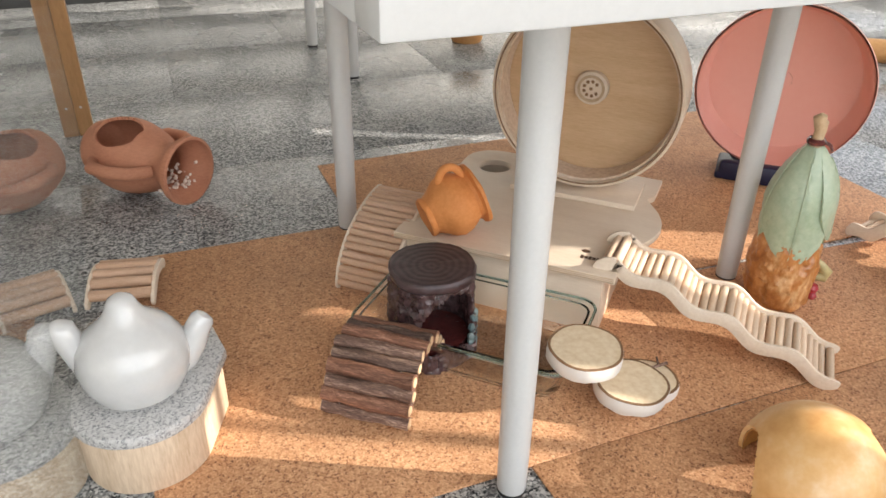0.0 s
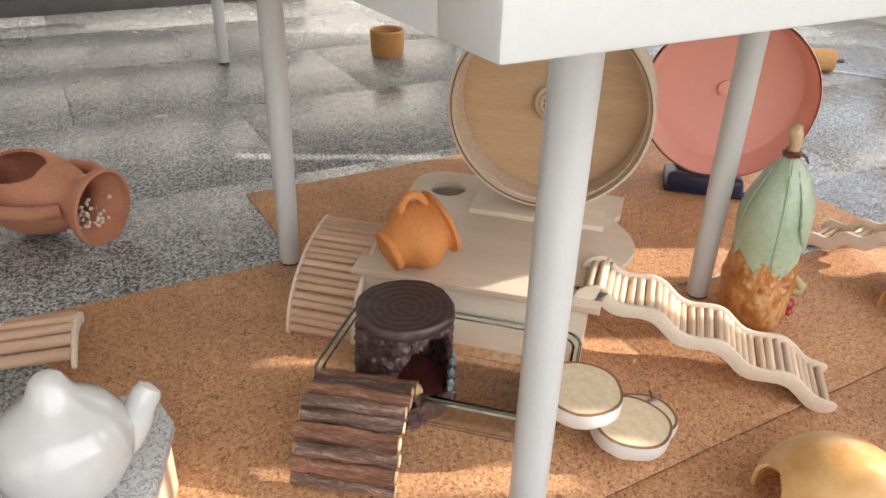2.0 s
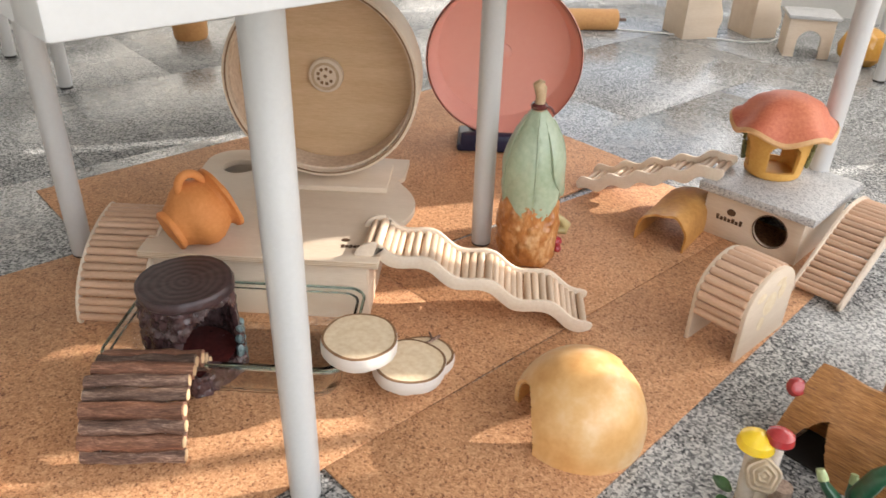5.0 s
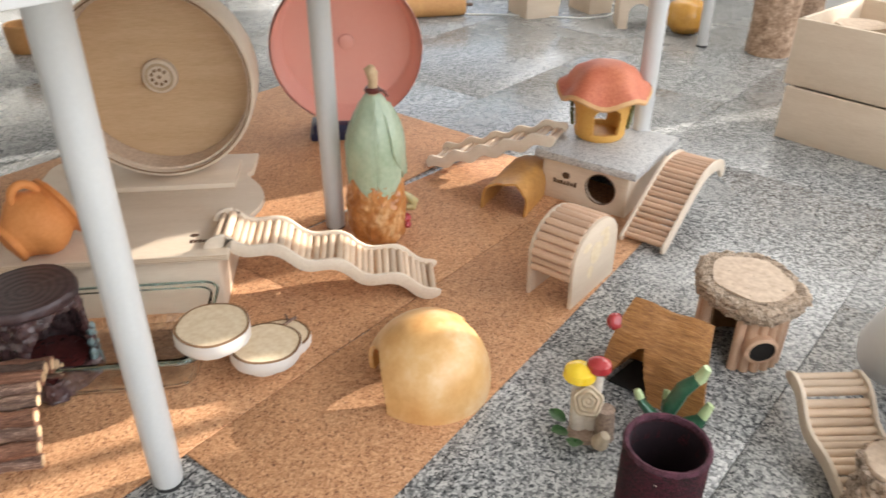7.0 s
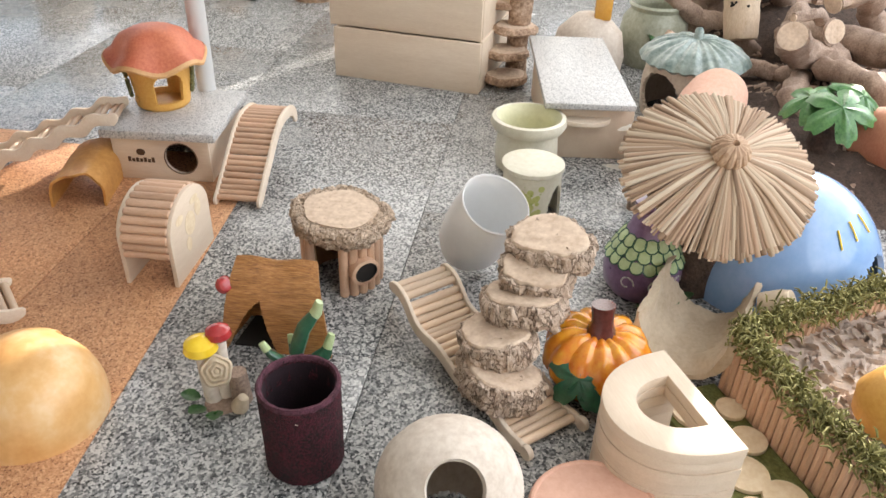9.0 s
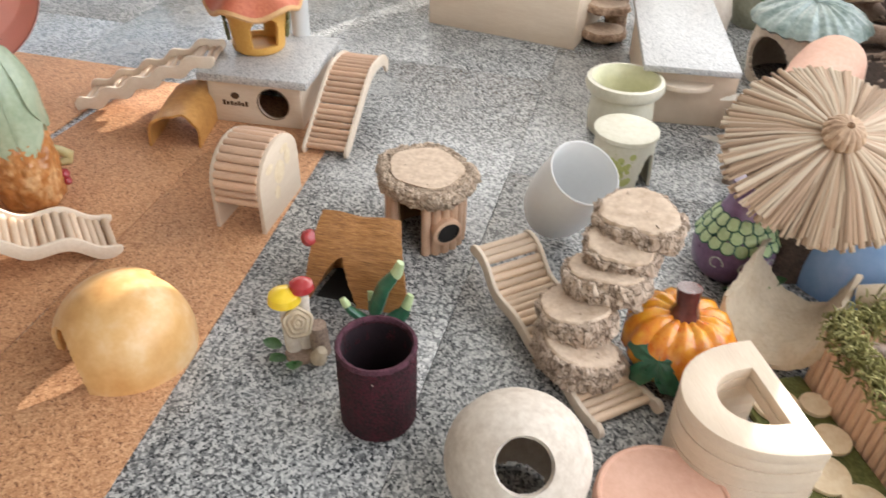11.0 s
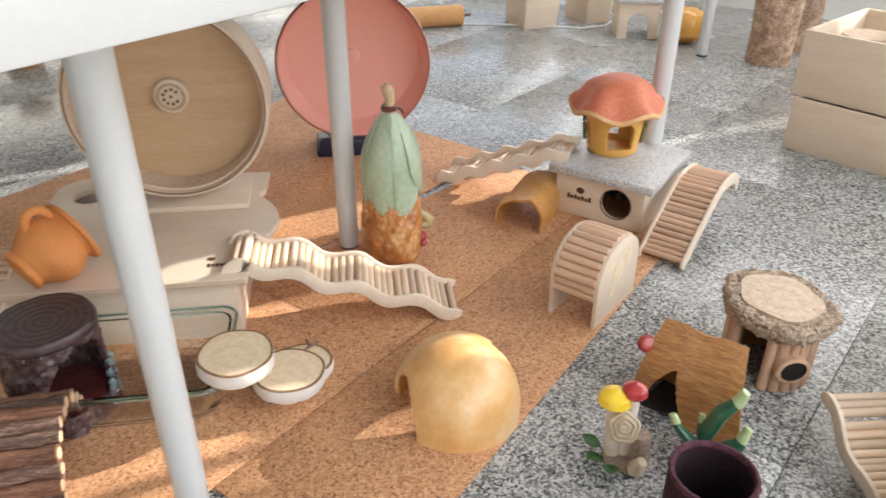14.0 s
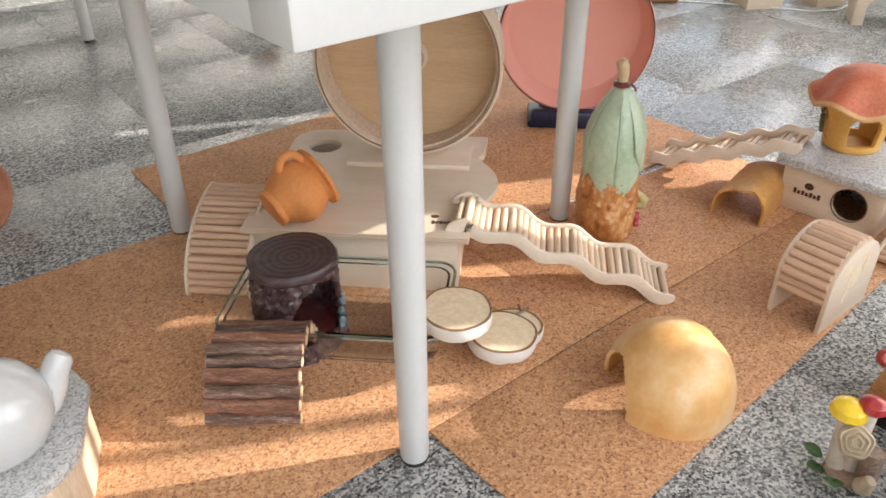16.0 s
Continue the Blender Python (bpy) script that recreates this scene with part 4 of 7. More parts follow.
for k, (deg, drop, spread) in enumerate(((226, 0.112, 1.25), (318, 0.150, 1.0), (20, 0.158, 1.05), (92, 0.150, 1.05), (160, 0.146, 1.05))):
    a = radians(deg)
    b = bmesh.new()
    rows = []
    for i in range(37):
        t = i / 36
        z = 0.324 - t * (0.324 - drop)
        half = spread * (1.0 if t < 0.55 else max(0.10, 1 - ((t - 0.55) / 0.46) ** 2.0))
        row = []
        for s in (-1, -0.8, -0.6, -0.4, -0.2, -0.05, 0, 0.05, 0.2, 0.4, 0.6, 0.8, 1):
            vein = 0.0016 * abs(math.sin(9 * t * math.pi - 5.0 * abs(s))) ** 3 * (0.1 < t < 0.9)
            fold = 0.0045 * (1 - abs(s)) - (0.0020 if abs(s) < 0.03 else 0.0) + 0.003 * math.sin(6 * t + 3 * s + k) * t
            r = hat_r(t, k) + fold + vein
            row.append(b.verts.new((r * math.cos(a + s * half), r * math.sin(a + s * half), z - 0.010 * abs(s) * t + 0.004 * math.sin(11 * s + k) * t)))
        rows.append(row)
    for lo, hi in zip(rows, rows[1:]):
        for i in range(12):
            b.faces.new((lo[i], hi[i], hi[i + 1], lo[i + 1]))
    bmesh.ops.recalc_face_normals(b, faces=b.faces)
    inner = bmesh.ops.extrude_face_region(b, geom=b.faces[:])
    for v in [g for g in inner["geom"] if isinstance(g, bmesh.types.BMVert)]:
        v.co = Vector((v.co.x * 0.92, v.co.y * 0.92, v.co.z - 0.001))
    bmesh.ops.recalc_face_normals(b, faces=b.faces)
    lf = part("leaf", b, "leaf_glaze", nut, "sage green glazed leaf")
    rib = []
    for i in range(4, 36):
        t = i / 36
        r = hat_r(t, k) + 0.0052 + 0.003 * math.sin(6 * t + k) * t
        rib.append((r * math.cos(a), r * math.sin(a), 0.324 - t * (0.324 - drop) + 0.004 * math.sin(k) * t))
    part("midrib", tube(rib, [0.0019 - 0.0012 * i / len(rib) for i in range(len(rib))], 8), "leaf_glaze", lf)
part("stem", rough(tube([(0, 0, 0.30), (0.002, 0, 0.335), (0.004, 0.0, 0.350), (0.003, 0.003, 0.362), (0.000, 0.005, 0.372), (0.002, 0.0, 0.380)], [0.014, 0.0105, 0.010, 0.013, 0.012, 0.007], 16), 0.003, 90), "stick_core", nut)
part("tie", lathe([(0.012, 0.325), (0.017, 0.328), (0.018, 0.333), (0.014, 0.338), (0.010, 0.336), (0.010, 0.327)], 28, close=True), "stem_maroon", nut, "dark red tie round the stem")
part("tie_end", tube([(0.014, -0.008, 0.331), (0.022, -0.016, 0.325), (0.026, -0.02, 0.315)], [0.003, 0.003, 0.002], 8), "stem_maroon", nut)
# Red lips of the gnome-like face, built from three balls.
for dx, dy, dz, r in ((0.045, -0.05, 0.042, 0.011), (0.052, -0.042, 0.030, 0.010), (0.042, -0.055, 0.028, 0.009)):
    part("berry", lathe([(0, -r), (r * 0.7, -r * 0.7), (r, 0), (r * 0.7, r * 0.7), (0, r)], 18), "lip_red", nut, m=pose(dx, dy, dz))
# The face's drooping nose.
part("knob", rough(tube([(0.056, -0.030, 0.092), (0.068, -0.036, 0.080), (0.080, -0.042, 0.066), (0.074, -0.042, 0.056), (0.060, -0.034, 0.056)], [0.006, 0.009, 0.012, 0.011, 0.007], 14), 0.001, 90), "olive_nose", nut, "olive drooping nose of the face")

# ---- coconut dome ----
coco = thing("coconut_hide", pose(0.390, -0.148, Z, 0, 0, 0), "smooth golden coconut shell hide with arched openings", "hide")
dome = [(0.104 * math.cos(t) ** 0.9 * (1 + 0.04 * math.sin(t * 2)), 0.120 * math.sin(t)) for t in [math.pi / 2 * k / 64 for k in range(64)]] + [(0.0002, 0.12)]
arch = lambda c, half, top: (lambda a, z: angle_gap(a, c) < half * math.sqrt(max(0, 1 - (z / top) ** 2)))
h1, h2 = arch(radians(146), 0.60, 0.080), arch(radians(-24), 0.50, 0.100)
part("shell", shell(dome, 240, lambda a, z: h1(a, z) or h2(a, z), 0.006, lambda a, r, z: (r * (1 + 0.02 * math.sin(2 * a) + 0.012 * math.sin(3 * a + 1)), z)), "gourd_shell", coco)

part("lining", shell([(r * 0.93, z * 0.935) for r, z in dome], 160, lambda a, z: h1(a, z / 0.935) or h2(a, z / 0.935), 0.0015, lambda a, r, z: (r * (1 + 0.02 * math.sin(2 * a) + 0.012 * math.sin(3 * a + 1)), z)), "brown_shell", coco, "darker brown inside of the shell")

# ---- dowel barrel hide ----
arch_hide = thing("dowel_arch", pose(0.707, -0.180, Z, 0, 0, 0) @ Matrix.Diagonal((1.09, 1.0, 0.87, 1)), "small plywood arch hide roofed with round dowels", "hide")
prof = [(0.0, 0.0), (0.030, 0.0)] + [(0.075 - 0.033 * math.cos(math.pi * k / 12), 0.07 * math.sin(math.pi * k / 12)) for k in range(13)] + [(0.125, 0.0), (0.155, 0.0)]
prof += [(0.155, 0.095)] + [(0.0775 + 0.0775 * math.cos(math.pi * k / 16), 0.100 + 0.075 * math.sin(math.pi * k / 16)) for k in range(17)] + [(0.0, 0.095)]
solid = [(0.0, 0.0), (0.155, 0.0)] + prof[18:]
for y, poly in ((-0.045, solid), (0.045, solid)):
    part("end_panel", turn(prism(poly, -0.004, 0.004, bevel=0.001), pose(0, y, 0, 90, 0, 0)), "plywood", arch_hide)
me = rod_mesh("dowel", 0.084, 0.0085, "dowel_wood")
for k in range(15):
    a = math.pi * (1.12 - 1.0 * k / 14)
    if k < 3:
        x, z = 0.005, 0.072 + 0.017 * k
    else:
        a = math.pi * (1 - (k - 2.4) / 13.5)
        x, z = 0.0775 + 0.0725 * math.cos(a), 0.100 + 0.070 * math.sin(a)
    piece("dowel", me, arch_hide, pose(x, 0, z, random.uniform(0, 360), 0, 90))

for x, z, rx, rz in ((0.04, 0.13, 0.014, 0.010), (0.075, 0.10, 0.020, 0.026), (0.11, 0.115, 0.012, 0.020), (0.06, 0.06, 0.010, 0.016), (0.10, 0.14, 0.016, 0.008)):
    part("yellow_stain", turn(prism(circle(x, z, rx, 18, rz), 0.0, 0.0004), pose(0, -0.0491, 0, 90, 0, 0)), "birch_rings", arch_hide, "faded yellow stain")

# ---- cork tunnel ----
tunnel = thing("bark_tunnel", pose(0.952, 0.088, Z, 0, 0, 12), "curved golden bark half tunnel", "tunnel")
b = bmesh.new()
rows = []
for i in range(13):
    x = 0.180 * i / 12
    row = []
    for k in range(25):
        a = math.pi * k / 24
        wv = 1 + 0.06 * math.sin(3 * a + 1) + 0.03 * noise.noise(Vector((x * 20, a * 2, 0)))
        row.append(b.verts.new((x + (0.004 * math.sin(7 * a) if i in (0, 12) else 0), 0.056 * math.cos(a) * wv, 0.078 * abs(math.sin(a)) ** 0.62 * wv if k not in (0, 24) else 0)))
    rows.append(row)
for lo, hi in zip(rows, rows[1:]):
    for k in range(24):
        b.faces.new((lo[k], lo[k + 1], hi[k + 1], hi[k]))
bmesh.ops.recalc_face_normals(b, faces=b.faces)
bmesh.ops.solidify(b, geom=b.faces[:], thickness=0.005)
bmesh.ops.recalc_face_normals(b, faces=b.faces)
part("bark", b, "brown_shell", tunnel)

# ---- granite topped house ----
cabin = thing("plywood_house", pose(1.09, 0.073, Z, 0, 0, -87), "plywood rodent house with a round entrance", "rodent house")
part("front_panel", turn(prism([(0, 0), (0.215, 0), (0.215, 0.102), (0, 0.102)], -0.009, 0, [circle(0.150, 0.054, 0.036, 36)], bevel=0.001), pose(0, 0, 0, 90, 0, 0)), "plywood", cabin)
part("back_panel", box(0.215, 0.009, 0.102, (0.1075, 0.235, 0), 0.001), "plywood", cabin)
part("side_panel", box(0.009, 0.22, 0.102, (0.0045, 0.12, 0), 0.001), "plywood", cabin)
part("side_panel", box(0.009, 0.22, 0.102, (0.2105, 0.12, 0), 0.001), "plywood", cabin)
part("entrance_ring", turn(lathe([(0.0355, 0), (0.0375, 0), (0.0375, 0.0012), (0.0355, 0.0012)], 36, close=True), pose(0.150, 0.0, 0.054, 90, 0, 0)), "burnt_ink", cabin, "scorched hole edge")
for k, h in enumerate((0.012, 0.008, 0.010, 0.008, 0.011, 0.008, 0.012)):
    part("printed_mark", box(0.0065, 0.0008, h, (0.034 + 0.0088 * k, -0.0003, 0.042), 0), "burnt_ink", cabin, "dark branded print")
part("printed_mark", turn(prism(circle(0.062, 0.066, 0.010, 14, 0.008), -0.0002, 0.0008), pose(0, 0, 0, 90, 0, 0)), "burnt_ink", cabin, "dark branded print")
stone = solo("stone_slab", rough(box(0.252, 0.262, 0.02, (0.11, 0.115, 0), 0.003), 0.0006, 60), "pale_granite", pose(1.09, 0.073, Z + 0.102, 0, 0, -87), "pale grey granite slab on the plywood house", "stone slab")

# ---- mushroom house ----
shroom = thing("mushroom_house", pose(1.238, 0.010, 0.1265, 0, 0, 15), "ceramic mushroom house with a red cap", "ornament")
win = lambda a, z: any(angle_gap(a, radians(c)) < w * math.sqrt(max(0.0, 1 - (max(0.0, z - 0.062) / 0.026) ** 2)) and 0.018 < z < 0.088 for c, w in ((206, 0.50), (25, 0.50), (110, 0.40)))
part("stem_wall", shell([(0.052, 0.0), (0.058, 0.004)] + [(0.060 + 0.012 * k / 30, 0.010 + 0.094 * k / 30) for k in range(31)] + [(0.074, 0.110)], 110, win, 0.008), "yellow_clay", shroom)
part("floor_disc", lathe([(0, 0), (0.053, 0), (0.055, 0.008), (0, 0.008)], 36), "yellow_clay", shroom)
wavy = lambda a, r, z: (r * (1 + 0.05 * math.sin(5 * a + 0.4) * (r > 0.065)), z + 0.009 * math.sin(5 * a + 0.4) * max(0, (r - 0.05) / 0.055))
cap = part("cap", lathe([(0.0, 0.108), (0.060, 0.107), (0.084, 0.103), (0.104, 0.103), (0.109, 0.108), (0.103, 0.118), (0.088, 0.130), (0.079, 0.146), (0.066, 0.162), (0.046, 0.175), (0.022, 0.181), (0, 0.182)], 72, warp=wavy), "cap_red", shroom, "faded red cap with a wavy brim")
part("cap_brim", lathe([(0.100, 0.1015), (0.1085, 0.103), (0.1105, 0.108), (0.1065, 0.115)], 72, warp=lambda a, r, z: (r * (1 + 0.05 * math.sin(5 * a + 0.4)), z + 0.0095 * math.sin(5 * a + 0.4))), "cap_edge", cap)
b = bmesh.new()
for k in range(90):
    a = radians(random.choice((104, 278)) + random.uniform(-13, 13))
    z = random.uniform(0.03, 0.10)
    rr = 0.064 + 0.010 * z / 0.1
    g = lathe([(0, -0.005), (0.005, -0.002), (0.004, 0.003), (0, 0.006)], 6)
    merge(b, turn(g, pose(rr * math.cos(a), rr * math.sin(a), z, random.uniform(0, 180), random.uniform(0, 180), 0)))
part("ivy", b, "olive_ivy", shroom, "dark painted ivy at the wall")

# ---- ramps at the plywood house ----
ladder("arched_ramp", [(0.0, 0.006), (0.03, 0.014), (0.09, 0.053), (0.14, 0.083), (0.19, 0.103), (0.23, 0.109), (0.27, 0.108), (0.30, 0.101), (0.318, 0.085), (0.324, 0.062)], 0.026, 0.094, 0.0065, 0.0145, "pale_wood", "dowel_wood",
       pose(1.003, -0.229, Z, 0, 0, 1), "arched dowel ramp leaning beside the plywood house", wave=0.002, waves=2, rung_lift=0.003)
ladder("wavy_ramp", [(0.0, 0.016), (0.27, 0.124), (0.335, 0.143)], 0.030, 0.098, 0.006, 0.0145, "pale_wood", "light_dowel",
       pose(1.075, 0.390, Z, 0, 0, -77), "pale wavy ramp rising to the granite slab", wave=0.006, waves=5, rung_lift=-0.005)

# ---- bark shed ----
shed = thing("log_shed", pose(0.797, -0.507, 0, 0, 0, 0) @ Matrix.Diagonal((1.0, 1.0, 0.86, 1)), "round log shed with a thick bark-edged wooden roof", "hide")
me = rod_mesh("post", 0.122, 0.0085, "dowel_wood")
for k in range(24):
    a = 2 * math.pi * k / 24
    if angle_gap(a, radians(170)) < 0.42:
        continue
    piece("post", me, shed, pose(0.066 * math.cos(a), 0.066 * math.sin(a), 0.061, 0, 90, random.uniform(-2, 2)))
part("inner_wall", shell([(0.0605, 0.0), (0.0605, 0.06), (0.0605, 0.12)], 48, lambda a, z: angle_gap(a, radians(170)) < 0.42, 0.003), "brown_rind", shed)
hd = Vector((0.711 - 0.765, -0.564 + 0.515, 0)).normalized()
# No opening is cut; a near-black disc carries the peephole's shade.
part("porthole", turn(lathe([(0, 0.0), (0.023, 0.0), (0.024, 0.004), (0.020, 0.005), (0.0195, 0.002), (0, 0.002)], 32), Matrix.Translation(hd * 0.080 + Vector((0, 0, 0.062))) @ hd.to_track_quat('Z', 'Y').to_matrix().to_4x4()), "hollow_shade", shed, "solid dark disc painted as the peephole's shade")
part("porthole_rim", turn(lathe([(0.022, -0.012), (0.027, -0.012), (0.028, 0.004), (0.022, 0.006)], 32, close=True), Matrix.Translation(hd * 0.080 + Vector((0, 0, 0.062))) @ hd.to_track_quat('Z', 'Y').to_matrix().to_4x4()), "dowel_wood", shed)
bark = lambda a, r, z: (r * (1 + 0.06 * math.sin(2 * a) + 0.04 * math.sin(5 * a + 2) + 0.05 * noise.noise(Vector((math.cos(a) * 4, math.sin(a) * 4, z * 40)))), z)
roof = part("roof", rough(rough(lathe(dense([(0, 0.123), (0.066, 0.123), (0.080, 0.124), (0.087, 0.132), (0.091, 0.146), (0.090, 0.157), (0.084, 0.163), (0.068, 0.162), (0, 0.162)], 0.0035), 150, warp=bark), 0.005, 85, 3), 0.004, 190, 8), "knob_bark", shed, "knobbly bark edge")
part("roof_face", lathe([(0, 0.160), (0.066, 0.161), (0.066, 0.1655), (0.03, 0.1665), (0, 0.1665)], 64, warp=lambda a, r, z: (r * (1 + 0.06 * math.sin(2 * a) + 0.04 * math.sin(5 * a + 2)), z)), "cork_rings", roof, "pale sawn roof face")

# ---- bark tent with toadstools ----
tent = thing("bark_tent", pose(0.620, -0.448, 0, 0, 0, 0), "orange-brown resin bark tent with an arched entrance", "hide")
b = bmesh.new()
rows = []
NU, NV = 84, 90
for i in range(NU + 1):
    u = -1 + 2 * i / NU
    row = []
    for j in range(NV + 1):
        v = j / NV
        au = abs(u)
        ridge = Vector((-0.008 + 0.016 * v, 0.062 - 0.124 * v, 0.151 - 0.010 * v))
        foot = Vector((-0.056, 0.088 - 0.180 * v, 0.0)) if u < 0 else Vector((0.040, 0.072 - 0.118 * v, 0.0))
        p = ridge.lerp(foot, au)
        x, y, z = p.x - 0.012 * math.sin(math.pi * au) * (1 if u < 0 else -1), p.y, p.z + 0.016 * math.sin(math.pi * au) + 0.002 * math.sin(3 * v * math.pi)
        k = 0.0014 * noise.noise(Vector((i * 0.9, v * 3.0, 0))) + 0.0010 * noise.noise(Vector((i * 2.3, v * 5.0, 7)))
        row.append(b.verts.new((x + k * (1 if u > 0 else -1), y, max(0.0, z + k))))
    rows.append(row)
for i in range(NU):
    for j in range(NV):
        uc, vc = -1 + 2 * (i + 0.5) / NU, (j + 0.5) / NV
        s = max(0.0, (abs(uc) - 0.50) / 0.50)
        if uc < 0 and s > 0 and -0.30 * s ** 0.7 < vc - 0.35 < 0.16 * s ** 1.2:
            continue
        b.faces.new((rows[i][j], rows[i + 1][j], rows[i + 1][j + 1], rows[i][j + 1]))
bmesh.ops.delete(b, geom=[v for v in b.verts if not v.link_faces], context='VERTS')
bmesh.ops.recalc_face_normals(b, faces=b.faces)
bmesh.ops.solidify(b, geom=b.faces[:], thickness=0.007)
bmesh.ops.recalc_face_normals(b, faces=b.faces)
part("roof", b, "roof_bark", tent)
for j in (0, NV):
    g = bmesh.new()
    ring_pts = []
    for i in range(0, NU + 1, 4):
        u = -1 + 2 * i / NU
        v = 0.03 if j == 0 else 0.97
        au = abs(u)
        ridge = Vector((-0.008 + 0.016 * v, 0.062 - 0.124 * v, 0.146 - 0.010 * v))
        foot = Vector((-0.052, 0.088 - 0.180 * v, 0.0)) if u < 0 else Vector((0.037, 0.072 - 0.118 * v, 0.0))
        p = ridge.lerp(foot, au)
        ring_pts.append((p.x, p.y, max(0.0, p.z + 0.012 * math.sin(math.pi * au))))
    g.faces.new([g.verts.new(p) for p in ring_pts])
    bmesh.ops.solidify(g, geom=g.faces[:], thickness=0.004)
    bmesh.ops.recalc_face_normals(g, faces=g.faces)
    part("gable", g, "roof_bark", tent)
# Dark sheet added on the ground so the tent's inside reads as deep shade.
part("inner_floor", prism([(-0.046, 0.07), (0.030, 0.06), (0.030, -0.04), (-0.046, -0.07)], 0.0005, 0.004), "hollow_shade", tent, "added black sheet painted as the shade inside")
bug = part("ladybird", lathe([(0, 0), (0.014, 0), (0.0145, 0.005), (0.010, 0.012), (0, 0.015)], 20), "red_gloss", tent, "small red ladybird figure", m=pose(-0.030, 0.080, 0.108, 0, -60, 40))
part("ladybird_head", lathe([(0, 0), (0.005, 0.001), (0.004, 0.005), (0, 0.006)], 12), "black_rubber", bug, m=pose(0.011, 0, 0.0))
agave = thing("green_plant", pose(0.515, -0.506, 0, 0, 0, 0) @ Matrix.Scale(1.2, 4), "glossy green ceramic plant in front of the bark tent", "plant ornament")
for path, rad in (([(0, 0, 0.012), (-0.004, 0.004, 0.045), (0.004, -0.006, 0.078), (0.012, -0.022, 0.100), (0.014, -0.027, 0.118)], 0.011),
                  ([(0, 0, 0.012), (-0.012, 0.018, 0.034), (-0.016, 0.034, 0.050), (-0.012, 0.046, 0.066)], 0.010),
                  ([(0, 0, 0.012), (-0.010, -0.016, 0.030), (-0.002, -0.034, 0.048), (0.010, -0.042, 0.076)], 0.010),
                  ([(0, 0, 0.012), (-0.022, -0.012, 0.024), (-0.040, -0.026, 0.018), (-0.052, -0.036, 0.006)], 0.010),
                  ([(0, 0, 0.012), (0.010, 0.012, 0.034), (0.020, 0.018, 0.060)], 0.008)):
    n = len(path)
    fine_path = []
    for k in range(n - 1):
        for q in range(5):
            fine_path.append(Vector(path[k]).lerp(Vector(path[k + 1]), q / 5))
    cut = int(len(fine_path) * 0.74)
    lf = part("leaf", tube(fine_path[:cut + 1], [rad * (0.75 + 0.4 * math.sin(math.pi * k / cut)) for k in range(cut + 1)], 12, flat=0.6), "dark_green", agave)
    m = len(fine_path) - cut
    part("leaf_tip", tube(fine_path[cut:], [rad * (0.78 - 0.35 * (k / m) ** 2) for k in range(m)], 12, flat=0.7), "light_green", lf, "pale green curled tip")
part("root_ball", lathe([(0, 0), (0.022, 0), (0.02, 0.012), (0, 0.02)], 18), "dark_green", agave)
toad = thing("toadstool_group", pose(0.446, -0.405, 0, 0, 0, 0) @ Matrix.Diagonal((0.95, 0.95, 1.0, 1)), "ceramic toadstools with a carved rose and leaves", "ornament")
for x, y, h, r, mt in ((0.004, 0.022, 0.100, 0.026, "yellow_gloss"), (0.022, 0.000, 0.114, 0.020, "red_gloss")):
    s = part("toadstool_stem", tube([(x * 0.6, y * 0.6, 0.0), (x * 0.8, y * 0.9, h * 0.5), (x, y, h - 0.004)], [0.014, 0.011, 0.010], 14), "cream_clay", toad)
    part("toadstool_cap", lathe([(0, h - 0.006), (r * 0.8, h - 0.007), (r, h - 0.002), (r * 0.9, h + r * 0.35), (r * 0.5, h + r * 0.62), (0, h + r * 0.7)], 28), mt, toad, "glossy cap", m=pose(x, y, 0))
rd = Vector((-0.65, -0.35, 0.5)).normalized()
q = Matrix.Translation((-0.012, -0.004, 0.072)) @ rd.to_track_quat('Z', 'Y').to_matrix().to_4x4()
part("rose", turn(lathe([(0, -0.01), (0.020, -0.008), (0.024, 0.0), (0.021, 0.006), (0.018, 0.003), (0.014, 0.009), (0.011, 0.004), (0.007, 0.011), (0.004, 0.006), (0, 0.012)], 28, warp=lambda a, r, z: (r * (1 + 0.06 * math.sin(5 * a)), z)), q), "tan_clay", toad, "carved tan rose")
part("log_stub", tube([(0.01, -0.028, 0.0), (0.01, -0.026, 0.055)], [0.016, 0.014], 16), "driftwood", toad)
for k, (x, y, a) in enumerate(((-0.02, 0.02, 150), (-0.03, 0.0, 200), (-0.01, 0.03, 100))):
    part("leaf", turn(leaf_bm(0.030, 0.013, 0.1), pose(x, y, 0.006 + 0.004 * k, 0, -12, a)), "green_paint", toad)
part("pebble", rough(lathe([(0, 0), (0.012, 0.002), (0.014, 0.010), (0.008, 0.028), (0, 0.031)], 18), 0.002, 80), "tan_clay", toad, m=pose(-0.012, -0.030, 0, 20, 0, 0))
part("plinth", lathe([(0, 0), (0.028, 0), (0.026, 0.005), (0, 0.007)], 24), "driftwood", toad)

